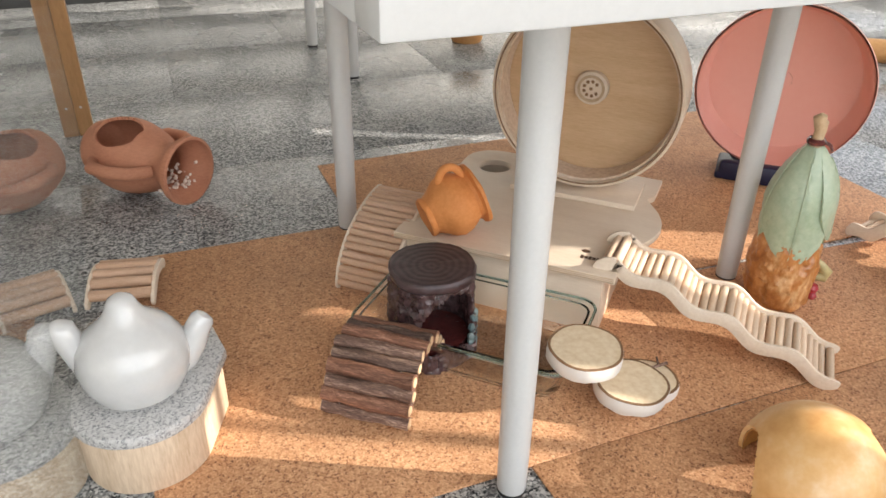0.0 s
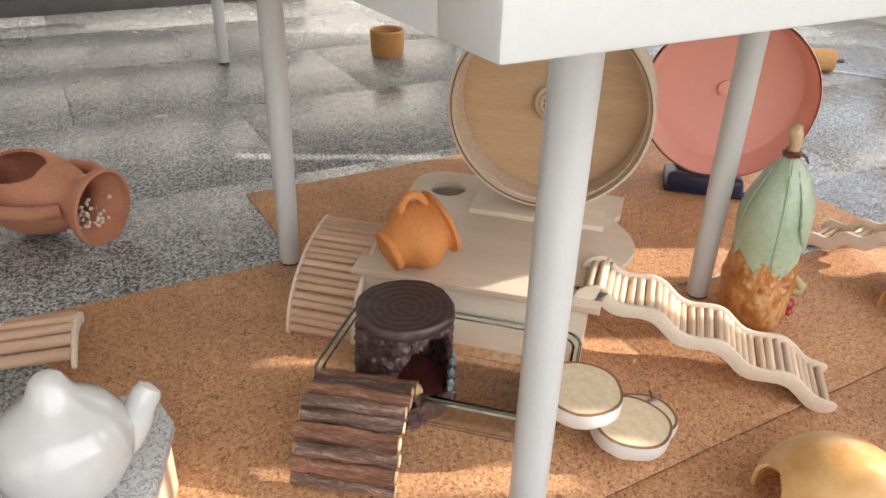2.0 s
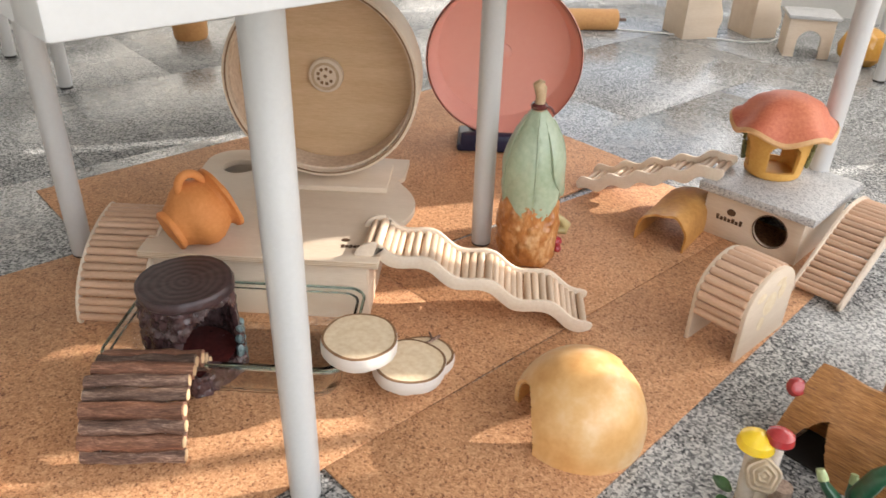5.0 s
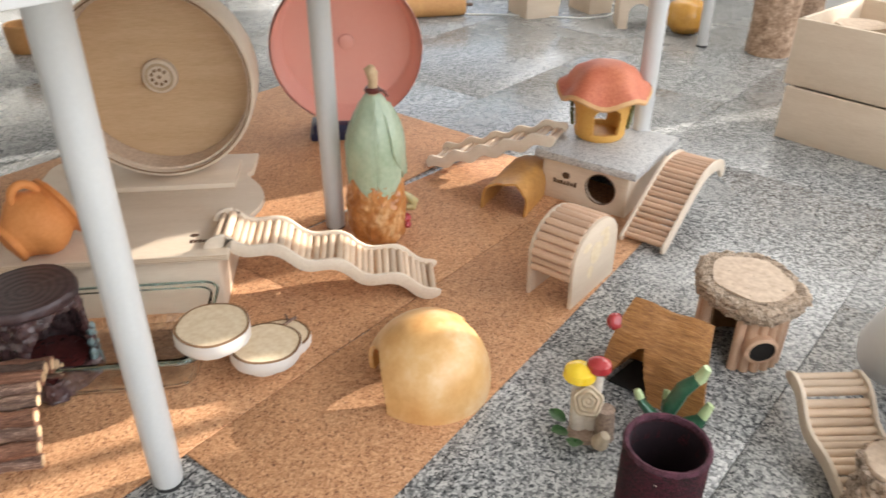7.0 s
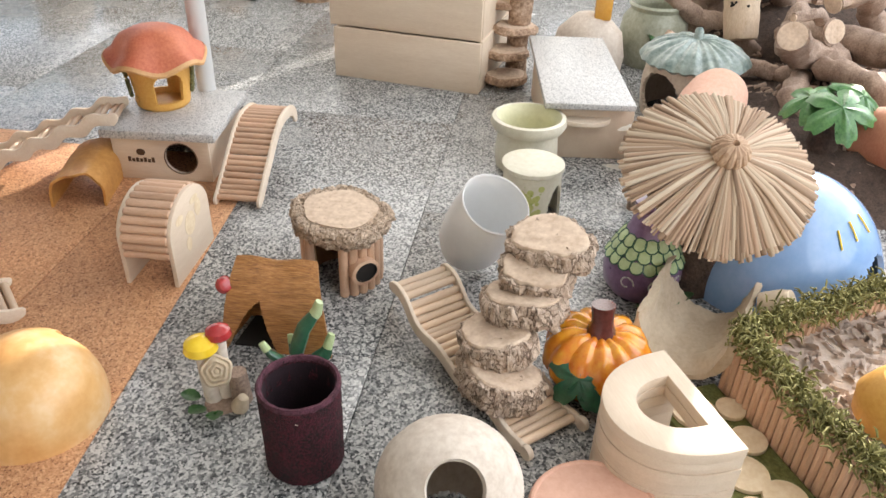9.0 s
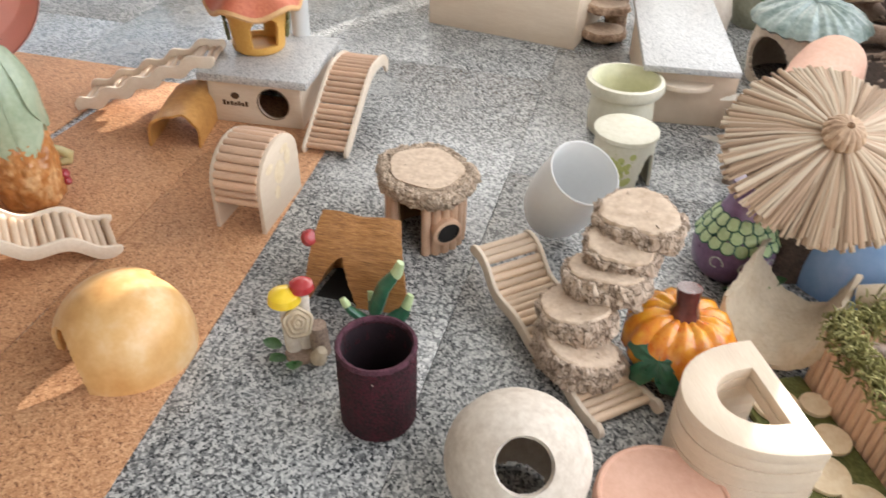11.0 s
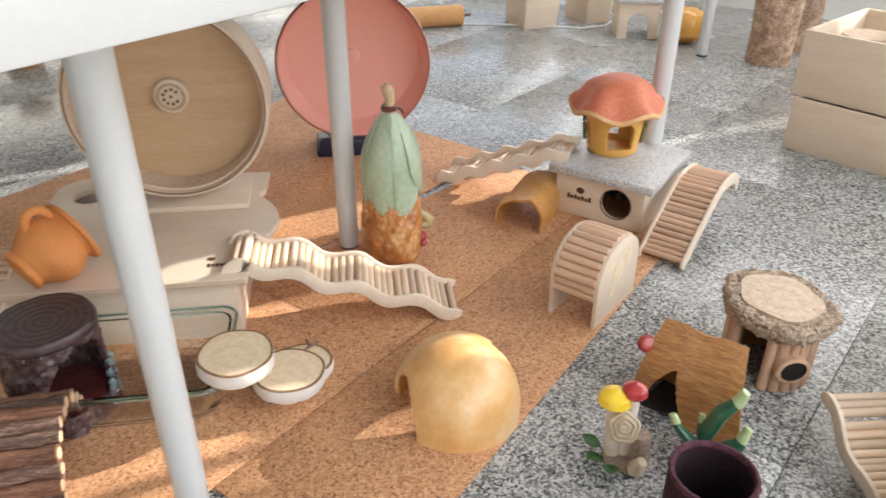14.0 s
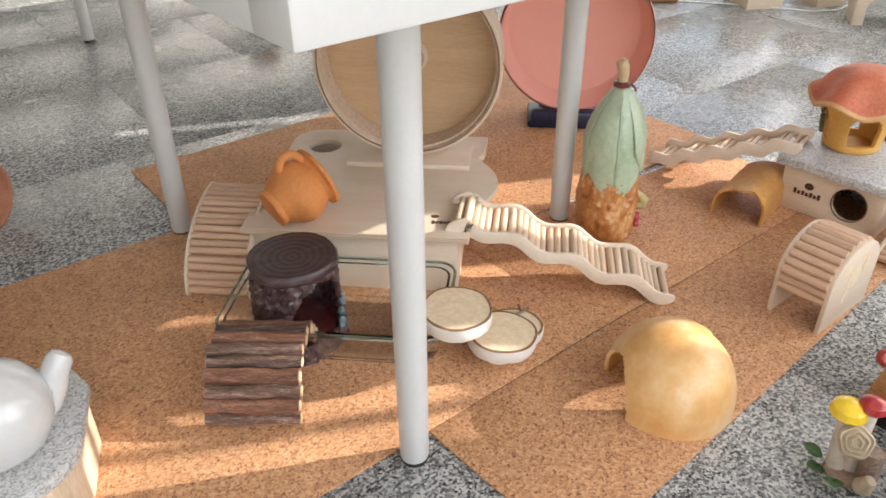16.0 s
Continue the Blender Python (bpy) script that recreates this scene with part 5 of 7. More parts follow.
# ---- plum tube ----
plum = thing("felt_cup", pose(0.362, -0.553, 0, 0, 0, 0), "tall plum purple felt-covered cup standing open", "cup")
part("outer", rough(lathe([(0, 0), (0.050, 0), (0.0525, 0.004), (0.053, 0.07), (0.0535, 0.132), (0.051, 0.137), (0.0475, 0.135), (0.0465, 0.10)], 72), 0.0012, 160), "plum_felt", plum)
part("rim", rough(lathe([(0.0530, 0.130), (0.0545, 0.134), (0.0525, 0.1385), (0.0490, 0.1385), (0.0465, 0.134), (0.0475, 0.130)], 72, close=True), 0.0014, 200), "plum_rim", plum, "paler worn rim")
b = bmesh.new()
for k in range(9):
    a, z = random.uniform(0, 2 * math.pi), random.uniform(0.01, 0.13)
    merge(b, turn(tube([(0, -0.002, 0), (0, 0, 0.0006), (0, 0.002, random.uniform(-0.001, 0.001))], 0.0004, 4), pose(0.0540 * math.cos(a), 0.0540 * math.sin(a), z, random.uniform(0, 180), 0, math.degrees(a))))
part("lint", b, "cream_clay", plum, "tiny pale specks of lint")
part("lining", lathe([(0.0468, 0.128), (0.046, 0.006), (0, 0.005)], 56), "plum_inner", plum, "dark inner lining")

# ---- dowel ladder with cork steps ----
bent = ladder("bent_ladder", [(0.0, 0.072), (0.04, 0.066), (0.09, 0.040), (0.16, 0.026), (0.24, 0.022), (0.30, 0.018), (0.365, 0.014)], 0.022, 0.102, 0.0068, 0.0134, "pale_wood", "light_dowel",
              pose(0.714, -0.655, 0, 0, 0, 220), "pale wooden dowel ladder lying bent on the granite", wave=0.0055, waves=3)
for y in (-0.051, 0.051):
    part("board_scroll", turn(lathe([(0, -0.0045), (0.0105, -0.0045), (0.0115, -0.003), (0.0115, 0.003), (0.0105, 0.0045), (0, 0.0045)], 24), pose(0.369, y, 0.0135, 90, 0, 0)), "pale_wood", bent, "rounded scroll at the board's end")


def cork_step(r, h, m, label, seed):
    t = thing("cork_step", m, label, "cork slab", "stack of cork bark steps")
    out = lambda a, rr, z: (rr * (1 + 0.13 * math.sin(2 * a + seed) + 0.07 * math.sin(3 * a + 2 * seed) + 0.06 * noise.noise(Vector((math.cos(a) * 3 + seed, math.sin(a) * 3, seed))) + 0.035 * noise.noise(Vector((math.cos(a) * 11 + seed, math.sin(a) * 11, z * 20)))), z)
    edge = [(0, 0), (r * 0.5, 0), (r * 0.88, 0), (r * 0.94, 0.10 * h), (r * 0.96, 0.3 * h), (r, 0.55 * h), (r * 0.98, 0.8 * h), (r * 0.96, 0.97 * h), (r * 0.90, 1.0 * h), (r * 0.5, h), (0, h)]
    part("bark", rough(rough(lathe(dense(edge, 0.0035), 130, warp=out), 0.0065, 55, seed), 0.0035, 150, seed), "flaky_bark", t)
    part("cut_face", rough(lathe(dense([(0, h - 0.002), (r * 0.86, h - 0.002), (r * 0.86, h + 0.0020), (r * 0.82, h + 0.0045), (r * 0.4, h + 0.0055), (0, h + 0.0055)], 0.006), 72, warp=out), 0.0012, 60, seed), "cork_rings", t, "pale cut cork face")


for k, (x, y, z, r, rx, ry) in enumerate(((0.500, -0.804, 0.024, 0.065, 7, 9), (0.540, -0.803, 0.062, 0.058, -6, 12), (0.586, -0.834, 0.099, 0.061, 10, 8), (0.624, -0.848, 0.134, 0.053, -8, 9), (0.660, -0.872, 0.166, 0.063, 6, 8))):
    cork_step(r, 0.041, pose(x, y, z, rx, ry, 40 * k), "rough cork bark slab stacked as a step", 1.3 * k)

# ---- white tilted cup ----
wc = thing("white_cup", pose(0.872, -0.722, 0.026, 20, -24, 0) @ Matrix.Diagonal((0.93, 0.93, 1.0, 1)), "plain white ceramic cup leaning over", "cup")
part("cup_body", lathe([(0, 0), (0.030, 0), (0.050, 0.006), (0.064, 0.035), (0.070, 0.08), (0.070, 0.12), (0.067, 0.165), (0.0655, 0.167), (0.064, 0.165), (0.066, 0.12), (0.066, 0.08), (0.060, 0.037), (0.046, 0.012), (0, 0.008)], 64), "cup_white", wc)

part("rim", lathe([(0.0675, 0.163), (0.0678, 0.1665), (0.0660, 0.1685), (0.0640, 0.1668), (0.0638, 0.163)], 64, close=True), "cup_white", wc)

# ---- vase and round mug hide ----
vase = thing("clay_vase", pose(1.305, -0.832, 0, 0, 0, 0), "pale green clay vase with a wide rim", "vase")
part("vase_body", lathe([(0, 0), (0.060, 0), (0.070, 0.01), (0.074, 0.045), (0.070, 0.085), (0.066, 0.098), (0.082, 0.104), (0.088, 0.116), (0.085, 0.130), (0.076, 0.132), (0.066, 0.122), (0.060, 0.10), (0.064, 0.05), (0.05, 0.012), (0, 0.01)], 64), "pale_green_clay", vase)
part("vase_lining", lathe([(0.0745, 0.1315), (0.0655, 0.1215), (0.0595, 0.10), (0.0635, 0.05), (0.0495, 0.0125), (0, 0.0105)], 56), "inner_green", vase)
mug = thing("round_hide", pose(1.085, -0.845, 0, 0, 0, 0), "pale glazed round hide with moss stains and a doorway", "hide")
part("wall", shell([(0.064 - 0.004 * k / 30, 0.112 * k / 30) for k in range(31)], 96, lambda a, z: angle_gap(a, radians(240)) < 0.46 * math.sqrt(max(0, 1 - (z / 0.085) ** 2)), 0.006, lambda a, r, z: (r * (1 + 0.012 * math.sin(3 * a)), z)), "pale_green_clay", mug)
part("top", lathe([(0, 0.108), (0.060, 0.108), (0.0655, 0.113), (0.065, 0.120), (0.058, 0.1225), (0, 0.121)], 56), "pale_green_clay", mug)
b, b2 = bmesh.new(), bmesh.new()
for k in range(60):
    a = radians(170 + random.gauss(0, 13))
    z = max(0.015, min(0.095, random.gauss(0.055, 0.015)))
    rr = 0.0642 - 0.004 * z / 0.112
    if k < 44:
        merge(b, turn(lathe([(0, 0), (random.uniform(0.004, 0.009), 0.0003), (0, 0.0008)], 9), pose(rr * math.cos(a), rr * math.sin(a), z, 0, 90, math.degrees(a))))
    else:
        merge(b2, turn(lathe([(0, 0), (random.uniform(0.0015, 0.003), 0.0005), (0, 0.0018)], 7), pose(rr * math.cos(a), rr * math.sin(a), z, 0, 90, math.degrees(a))))
part("moss_stain", b, "stain_green", mug, "pale yellow-green painted patch")
part("speckles", b2, "moss_stain", mug, "dark green painted speckles")

# ---- slab-roofed house ----
hut = thing("plywood_house", pose(1.37, -0.872, 0, 0, 0, 5), "plywood house with a round step, under a granite slab", "rodent house")
part("body", box(0.42, 0.205, 0.138, (0.21, -0.108, 0), 0.002), "plywood", hut)
part("step", turn(prism([(0.065 * math.cos(math.pi * k / 20), 0.045 * math.sin(math.pi * k / 20)) for k in range(21)], 0, 0.012, bevel=0.002), pose(0.0, -0.09, 0.098, 0, 0, 90)), "pale_wood", hut)
solo("stone_slab", rough(box(0.52, 0.212, 0.016, (0.225, -0.098, 0), 0.003), 0.0008, 50), "pale_granite", pose(1.37, -0.872, 0.138, 0, 0, 5), "pale grey granite slab roofing a plywood house", "stone slab")

# ---- stacked boxes with cork steps ----
BB = pose(1.765, -0.69, 0, 0, 0, 79)
big = thing("stacked_box", BB, "two stacked birch plywood boxes", "box")
for nm, x0, x1, y0, z0, z1 in (("lower_box", 0.0, 0.45, 0.0, 0.0, 0.148), ("upper_box", 0.006, 0.47, -0.022, 0.148, 0.326)):
    h = z1 - z0
    bx = part(nm, box(x1 - x0, 0.012, h, ((x0 + x1) / 2, y0 - 0.006 - 0.0 + 0.012, z0), 0.0015), "plywood", big)
    part("side_board", box(0.012, 0.36, h, (x0 + 0.006, y0 - 0.19 + 0.0, z0), 0.0015), "plywood", bx)
    part("side_board", box(0.012, 0.36, h, (x1 - 0.006, y0 - 0.19, z0), 0.0015), "plywood", bx)
    part("back_board", box(x1 - x0, 0.012, h, ((x0 + x1) / 2, y0 - 0.376, z0), 0.0015), "plywood", bx)
part("floor_board", box(0.44, 0.36, 0.010, (0.235, -0.205, 0.150), 0.001), "plywood", big)
ring_pot = thing("ring_pot", BB @ pose(0.20, -0.16, 0.160), "pale greenish ceramic pot standing in the open box", "pot")
part("pot", lathe([(0, 0), (0.06, 0), (0.085, 0.04), (0.09, 0.10), (0.078, 0.155), (0.084, 0.175), (0.095, 0.185), (0.096, 0.195), (0.082, 0.200), (0.070, 0.190), (0.068, 0.165), (0.078, 0.10), (0, 0.02)], 56), "pale_green_clay", ring_pot)
filler = thing("wood_slice", BB @ pose(0.36, -0.16, 0.160), "stack of bark-edged wood slices inside the open box", "wood slice")
for k in range(4):
    part("slice", rough(lathe([(0, 0.038 * k), (0.066, 0.038 * k), (0.070, 0.038 * k + 0.018), (0.066, 0.038 * k + 0.034), (0, 0.038 * k + 0.034)], 40), 0.003, 60, k), "cork_rings", filler)
for k in range(5):
    cork = thing("wood_step", BB @ pose(-0.055 + 0.012 * k * (k % 2), -0.10 - 0.042 * k, 0.012 + 0.062 * k, 0, 0, 20 * k), "half-round bark slice fixed as a climbing step", "wood slice", "climbing steps")
    out = lambda a, rr, z, s=k: (rr * (1 + 0.08 * math.sin(2 * a + s) + 0.04 * math.sin(5 * a + s)), z)
    part("bark", rough(lathe([(0, 0), (0.058, 0), (0.064, 0.006), (0.062, 0.018), (0.056, 0.022), (0, 0.022)], 48, warp=out), 0.003, 70, k), "cork_bark", cork)
    part("cut_face", lathe([(0, 0.021), (0.053, 0.021), (0.053, 0.0238), (0, 0.0242)], 40, warp=out), "cork_rings", cork)
post2 = solo("cork_pillar", rough(lathe([(0, 0), (0.034, 0), (0.032, 0.10), (0.036, 0.25), (0.03, 0.30), (0, 0.30)], 40), 0.005, 50), "cork_bark", BB @ pose(-0.062, -0.20, 0), "cork bark pillar holding the climbing steps", "pillar")

# ---- cluster of clay and wooden hides ----
ball = thing("clay_ball_hide", pose(0.278, -0.757, 0, 0, 0, 0), "cream clay ball hide with a round entrance", "hide")
hdir = Vector((-0.53, -0.11, 0.66)).normalized()
b = bmesh.new()
bmesh.ops.create_uvsphere(b, u_segments=72, v_segments=48, radius=0.094)
q = hdir.to_track_quat('Z', 'Y').to_matrix().to_4x4()
turn(b, q)
bmesh.ops.delete(b, geom=[f for f in b.faces if f.calc_center_median().normalized().dot(hdir) > math.cos(0.40) or f.calc_center_median().z < -0.080], context='FACES')
for v in b.verts:
    v.co.z = max(v.co.z, -0.084)
bmesh.ops.solidify(b, geom=b.faces[:], thickness=0.008)
bmesh.ops.recalc_face_normals(b, faces=b.faces)
bmesh.ops.scale(b, vec=(0.96, 0.96, 0.86), verts=b.verts)
part("ball", rough(turn(b, pose(0, 0, 0.0725)), 0.0012, 30), "cream_clay", ball)

saucer = thing("clay_dome", pose(0.284, -0.936, 0, 0, 0, 0), "smooth pink terracotta dome hide with a rounded rim", "hide")
part("dome", lathe([(0, 0), (0.074, 0), (0.082, 0.008), (0.084, 0.030), (0.083, 0.044), (0.080, 0.049), (0.0765, 0.0495), (0.0745, 0.0475), (0.05, 0.050), (0, 0.051)], 72), "pink_clay", saucer)

# D-shaped stack of plywood rings
dm = Matrix.Translation((0.4235, -1.071, 0)) @ pose(0, 0, 0, 0, 0, 24)
ring = thing("plywood_ring_hide", dm, "D-shaped hide of stacked plywood layers", "hide")


def d_shape(half, bulge, n=26, flat=0.0):
    return [(half * math.cos(math.pi * k / n), flat + bulge * abs(math.sin(math.pi * k / n)) ** 0.8) for k in range(n + 1)]


for k in range(7):
    g = 0.001 * (k % 2)
    z = 0.018 * k
    hole = d_shape(0.046, 0.068, 22, 0.024)
    outer = d_shape(0.094 - g, 0.136 - g)
    if k < 5:
        # the lower layers stand open on the flat side
        inner = [(0.046, 0.0)] + hole + [(-0.046, 0.0)]
        bm = prism(outer + inner[::-1], z + 0.0003, z + 0.0177, bevel=0.0)
    else:
        bm = prism(outer, z + 0.0003, z + 0.0177, [hole], bevel=0.0014)
    part("layer", bm, "plywood", ring)

pump = thing("ceramic_pumpkin", pose(0.567, -0.952, 0, 0, 0, 0), "glossy orange ceramic pumpkin with green leaves", "ornament")
part("body", lathe([(0, 0.004), (0.04, 0.002), (0.066, 0.018), (0.080, 0.045), (0.078, 0.072), (0.064, 0.094), (0.042, 0.104), (0.02, 0.102), (0, 0.098)], 96, warp=lambda a, r, z: (r * (1 + 0.055 * (abs(math.sin(6.5 * a)) - 0.5)), z + 0.004 * abs(math.sin(6.5 * a)) * (z > 0.07))), "pumpkin_orange", pump)
part("stem", tube([(0, 0, 0.092), (0.001, 0, 0.12), (0.005, 0.002, 0.148)], [0.027, 0.016, 0.018], 18), "stem_maroon", pump, "dark red glazed stem")
part("leaf", turn(star_leaf(0.052, 5, 0.42), facing((-0.074, 0.030, 0.070), (-0.80, 0.26, 0.54), 20)), "dark_green", pump, "star-shaped dark green leaf")
part("leaf", turn(star_leaf(0.034, 5, 0.45), facing((-0.060, -0.052, 0.040), (-0.75, -0.6, 0.3), 60)), "dark_green", pump)
part("base_ring", lathe([(0, 0), (0.05, 0), (0.055, 0.004), (0.05, 0.007), (0, 0.007)], 36), "red_gloss", pump)

purple = thing("purple_pot_house", pose(0.842, -1.052, 0, 0, 0, 0) @ Matrix.Diagonal((0.88, 0.88, 0.95, 1)), "purple ceramic pot house with green scales", "ornament")
part("body", lathe([(0, 0), (0.06, 0), (0.076, 0.02), (0.080, 0.05), (0.072, 0.085), (0.055, 0.115), (0.040, 0.14), (0.034, 0.17), (0.038, 0.19), (0, 0.195)], 60), "purple_glaze", purple)
sc = turn(lathe([(0, 0.002), (0.010, 0.0015), (0.0135, 0), (0.012, -0.002), (0, -0.002)], 16), pose(0, 0, 0, 0, 90, 0))
sc_me = finish(sc, "scale", "light_green")
se = finish(turn(lathe([(0.0125, 0.0012), (0.0145, 0.0015), (0.015, -0.001), (0.0125, -0.001)], 16, close=True), pose(0, 0, 0, 0, 90, 0)), "scale_edge", "dark_green")
for row, (r, z, n) in enumerate(((0.052, 0.121, 14), (0.063, 0.103, 16), (0.0725, 0.084, 18))):
    for k in range(n):
        a = 360 * (k + 0.5 * (row % 2)) / n
        s = piece("scale", sc_me, purple, pose(0, 0, z, 0, 0, a) @ pose(r, 0, 0, 0, -38, 0))
        piece("scale_edge", se, s, pose(0, 0, 0))
for k in range(4):
    a = radians(150 + 40 * k)
    part("scroll", turn(tube([(0.0, 0.016 * math.cos(t) * (1 - t / 9), 0.016 * math.sin(t) * (1 - t / 9)) for t in [i * 0.35 for i in range(16)]], 0.0018, 6), pose(0.079 * math.cos(a), 0.079 * math.sin(a), 0.048, 0, 0, math.degrees(a))), "pale_granite", purple)
for a in (170, 200, 225):
    part("leaf", turn(leaf_bm(0.05, 0.018, 0.15), pose(0.08 * math.cos(radians(a)), 0.08 * math.sin(radians(a)), 0.004, 0, -25, a + 40)), "green_paint", purple)

# thatched parasol house
tdir = Vector((-0.52, -0.05, 0.85)).normalized()
TH = Matrix.Translation((0.82, -1.145, 0.282)) @ tdir.to_track_quat('Z', 'Y').to_matrix().to_4x4()
thatch = thing("thatched_hut", pose(0.90, -1.16, 0), "bark hut under a round thatched straw roof", "hut")
part("trunk", rough(lathe([(0, 0), (0.085, 0), (0.080, 0.06), (0.07, 0.13), (0.06, 0.20), (0.03, 0.235), (0, 0.235)], 40), 0.010, 30), "soil_bark", thatch)
T0 = thatch.matrix_world.inverted() @ TH
b = bmesh.new()
for k in range(640):
    a = random.uniform(0, 2 * math.pi)
    l = random.uniform(0.150, 0.166)
    lift = random.uniform(-0.004, 0.010)
    w = random.uniform(0.0016, 0.0046)
    a2 = a + random.gauss(0, 0.075)
    p0 = Vector((0.012 * math.cos(a), 0.012 * math.sin(a), 0.004 + lift))
    p1 = Vector((l * math.cos(a2), l * math.sin(a2), -0.052 * l / 0.16 + lift))
    tube([p0, p0.lerp(p1, 0.5) + Vector((0, 0, 0.008)), p1], [w * 0.7, w, w * 1.1], 6, b, 0.45)
m_straw, nt, bs = node_mat("straw_strands")
g = nt.nodes.new("ShaderNodeNewGeometry")
r = ramp_node(nt, g.outputs["Random Per Island"], [(0.0, (0.26, 0.17, 0.11)), (0.3, (0.50, 0.36, 0.25)), (0.6, (0.60, 0.43, 0.31)), (0.68, (0.60, 0.48, 0.35)), (1.0, (0.71, 0.60, 0.47))])
nt.links.new(r.outputs[0], bs.inputs["Base Color"])
bs.inputs["Roughness"].default_value = 0.75
tb = part("thatch", turn(b, T0), "straw_strands", thatch, "radiating straw strands")
tb["kind"] = "stuff"
part("thatch_backing", turn(lathe([(0, -0.002), (0.13, -0.044), (0.13, -0.050), (0, -0.010)], 40), T0), "straw", thatch)
for k in range(14):
    a = 2 * math.pi * k / 14
    knob = tube([(0.004 * math.cos(a), 0.004 * math.sin(a), 0.036), (0.018 * math.cos(a), 0.018 * math.sin(a), 0.032), (0.027 * math.cos(a), 0.027 * math.sin(a), 0.018), (0.022 * math.cos(a), 0.022 * math.sin(a), 0.004)], 0.0065, 8)
    part("knot_strand", turn(knob, T0), "straw", thatch)

blue = thing("blue_dome", pose(0.925, -1.315, 0, 0, 0, 0) @ Matrix.Scale(1.14, 4), "glossy pale blue ceramic dome hide with a dark doorway", "hide")
bh = lambda a, z: angle_gap(a, radians(232)) < 0.42 * math.sqrt(max(0, 1 - (z / 0.10) ** 2))
part("dome", shell([(0.160 * math.cos(t), 0.185 * math.sin(t)) for t in [math.pi / 2 * k / 60 for k in range(60)]] + [(0.003, 0.185)], 200, bh, 0.008), "blue_glaze", blue)
for k in range(1, 4):
    a = radians(232 + 62 * math.cos(math.pi * (0.12 + 0.76 * k / 6)) * -0.75)
    z0 = 0.115 + 0.018 * math.sin(math.pi * k / 6)
    f = lambda z: 0.162 * math.sqrt(max(0, 1 - (z / 0.187) ** 2))
    part("ray", tube([(f(z) * math.cos(a), f(z) * math.sin(a), z) for z in (z0, z0 + 0.011, z0 + 0.022)], 0.0016, 6), "yellow_gloss", blue, "painted yellow ray")

hollow = thing("hollow_log_hide", pose(0.685, -1.118, 0, 0, 0, -24) @ Matrix.Diagonal((1.12, 1.05, 0.95, 1)), "open curled tan clay bark hide with wavy rims", "hide")
b = bmesh.new()
rows = []
for i in range(17):
    t = i / 16
    row = []
    for k in range(31):
        a = math.pi + math.pi * k / 30
        top = 0.054 * (1 + 0.16 * math.sin(t * 7 + (0 if k < 15 else 2)) * abs(math.cos(a)) ** 2)
        row.append(b.verts.new((-0.085 + 0.17 * t, 0.074 * math.cos(a), 0.074 + max(-0.068, 0.070 * math.sin(a)) + (abs(math.cos(a)) ** 4) * (top - 0.030))))
    rows.append(row)
for lo, hi in zip(rows, rows[1:]):
    for k in range(30):
        b.faces.new((lo[k], lo[k + 1], hi[k + 1], hi[k]))
bmesh.ops.recalc_face_normals(b, faces=b.faces)
bmesh.ops.solidify(b, geom=b.faces[:], thickness=0.009)
bmesh.ops.recalc_face_normals(b, faces=b.faces)
part("curl", rough(rough(b, 0.008, 22), 0.004, 60, 3), "tan_clay", hollow)
part("branch_stub", turn(lathe([(0, 0), (0.022, 0), (0.024, 0.03), (0.022, 0.045), (0, 0.046)], 24), pose(0.05, -0.085, 0.085, 60, 0, 0)), "tan_clay", hollow)

# ---- mossy stick enclosure ----
FA, FB, FC = Vector((0.575, -1.150, 0)), Vector((0.30, -1.275, 0)), Vector((0.74, -1.43, 0))
pen = thing("mossy_pen", pose(FA.x, FA.y, 0), "low stick fence pen topped with moss", "pen")
st = [rod_mesh("stick", 0.112, r, "dowel_wood", 8) for r in (0.0062, 0.0072)]
b_moss = bmesh.new()
for p, q in ((FA, FB), (FA, FC)):
    d = q - p
    n = int(d.length / 0.0135)
    for k in range(n + 1):
        w = p.lerp(q, k / n) - FA
        piece("stick", st[k % 2], pen, pose(w.x, w.y, 0.056 + random.uniform(-0.004, 0.004), 0, 90, 0))
    for k in range(1500):
        w = p.lerp(q, random.random()) - FA
        side = Vector((-d.y, d.x, 0)).normalized() * random.gauss(0, 0.012)
        c = w + side + Vector((0, 0, 0.113 + abs(random.gauss(0, 0.009)) - 0.02 * (random.random() < 0.25)))
        e = c + Vector((random.gauss(0, 0.008), random.gauss(0, 0.008), random.gauss(0.002, 0.006)))
        tube([c, c.lerp(e, 0.5) + Vector((0, 0, 0.004)), e], [0.0014, 0.0017, 0.0006], 4, b_moss)
mm, nt, bs = node_mat("moss_strands")
g = nt.nodes.new("ShaderNodeNewGeometry")
r = ramp_node(nt, g.outputs["Random Per Island"], [(0.0, (0.07, 0.065, 0.016)), (0.5, (0.20, 0.19, 0.06)), (1.0, (0.36, 0.33, 0.14))])
nt.links.new(r.outputs[0], bs.inputs["Base Color"])
bs.inputs["Roughness"].default_value = 0.95
mo = part("moss", b_moss, "moss_strands", pen, "dry green moss along the top")
mo["kind"] = "stuff"
mid = (FB + FC) / 2
bed = solo("bedding", rough(prism([(FA.x + 0.006, FA.y - 0.02), (FB.x + 0.02, FB.y - 0.02), (mid.x - 0.1, mid.y - 0.26), (FC.x, FC.y - 0.1), (FC.x, FC.y + 0.02)], 0, 0.07), 0.002, 60), "shavings", pose(0, 0, 0), "pale wood shavings bedding inside the pen", "bedding", kind="stuff")
flake = bmesh.new()
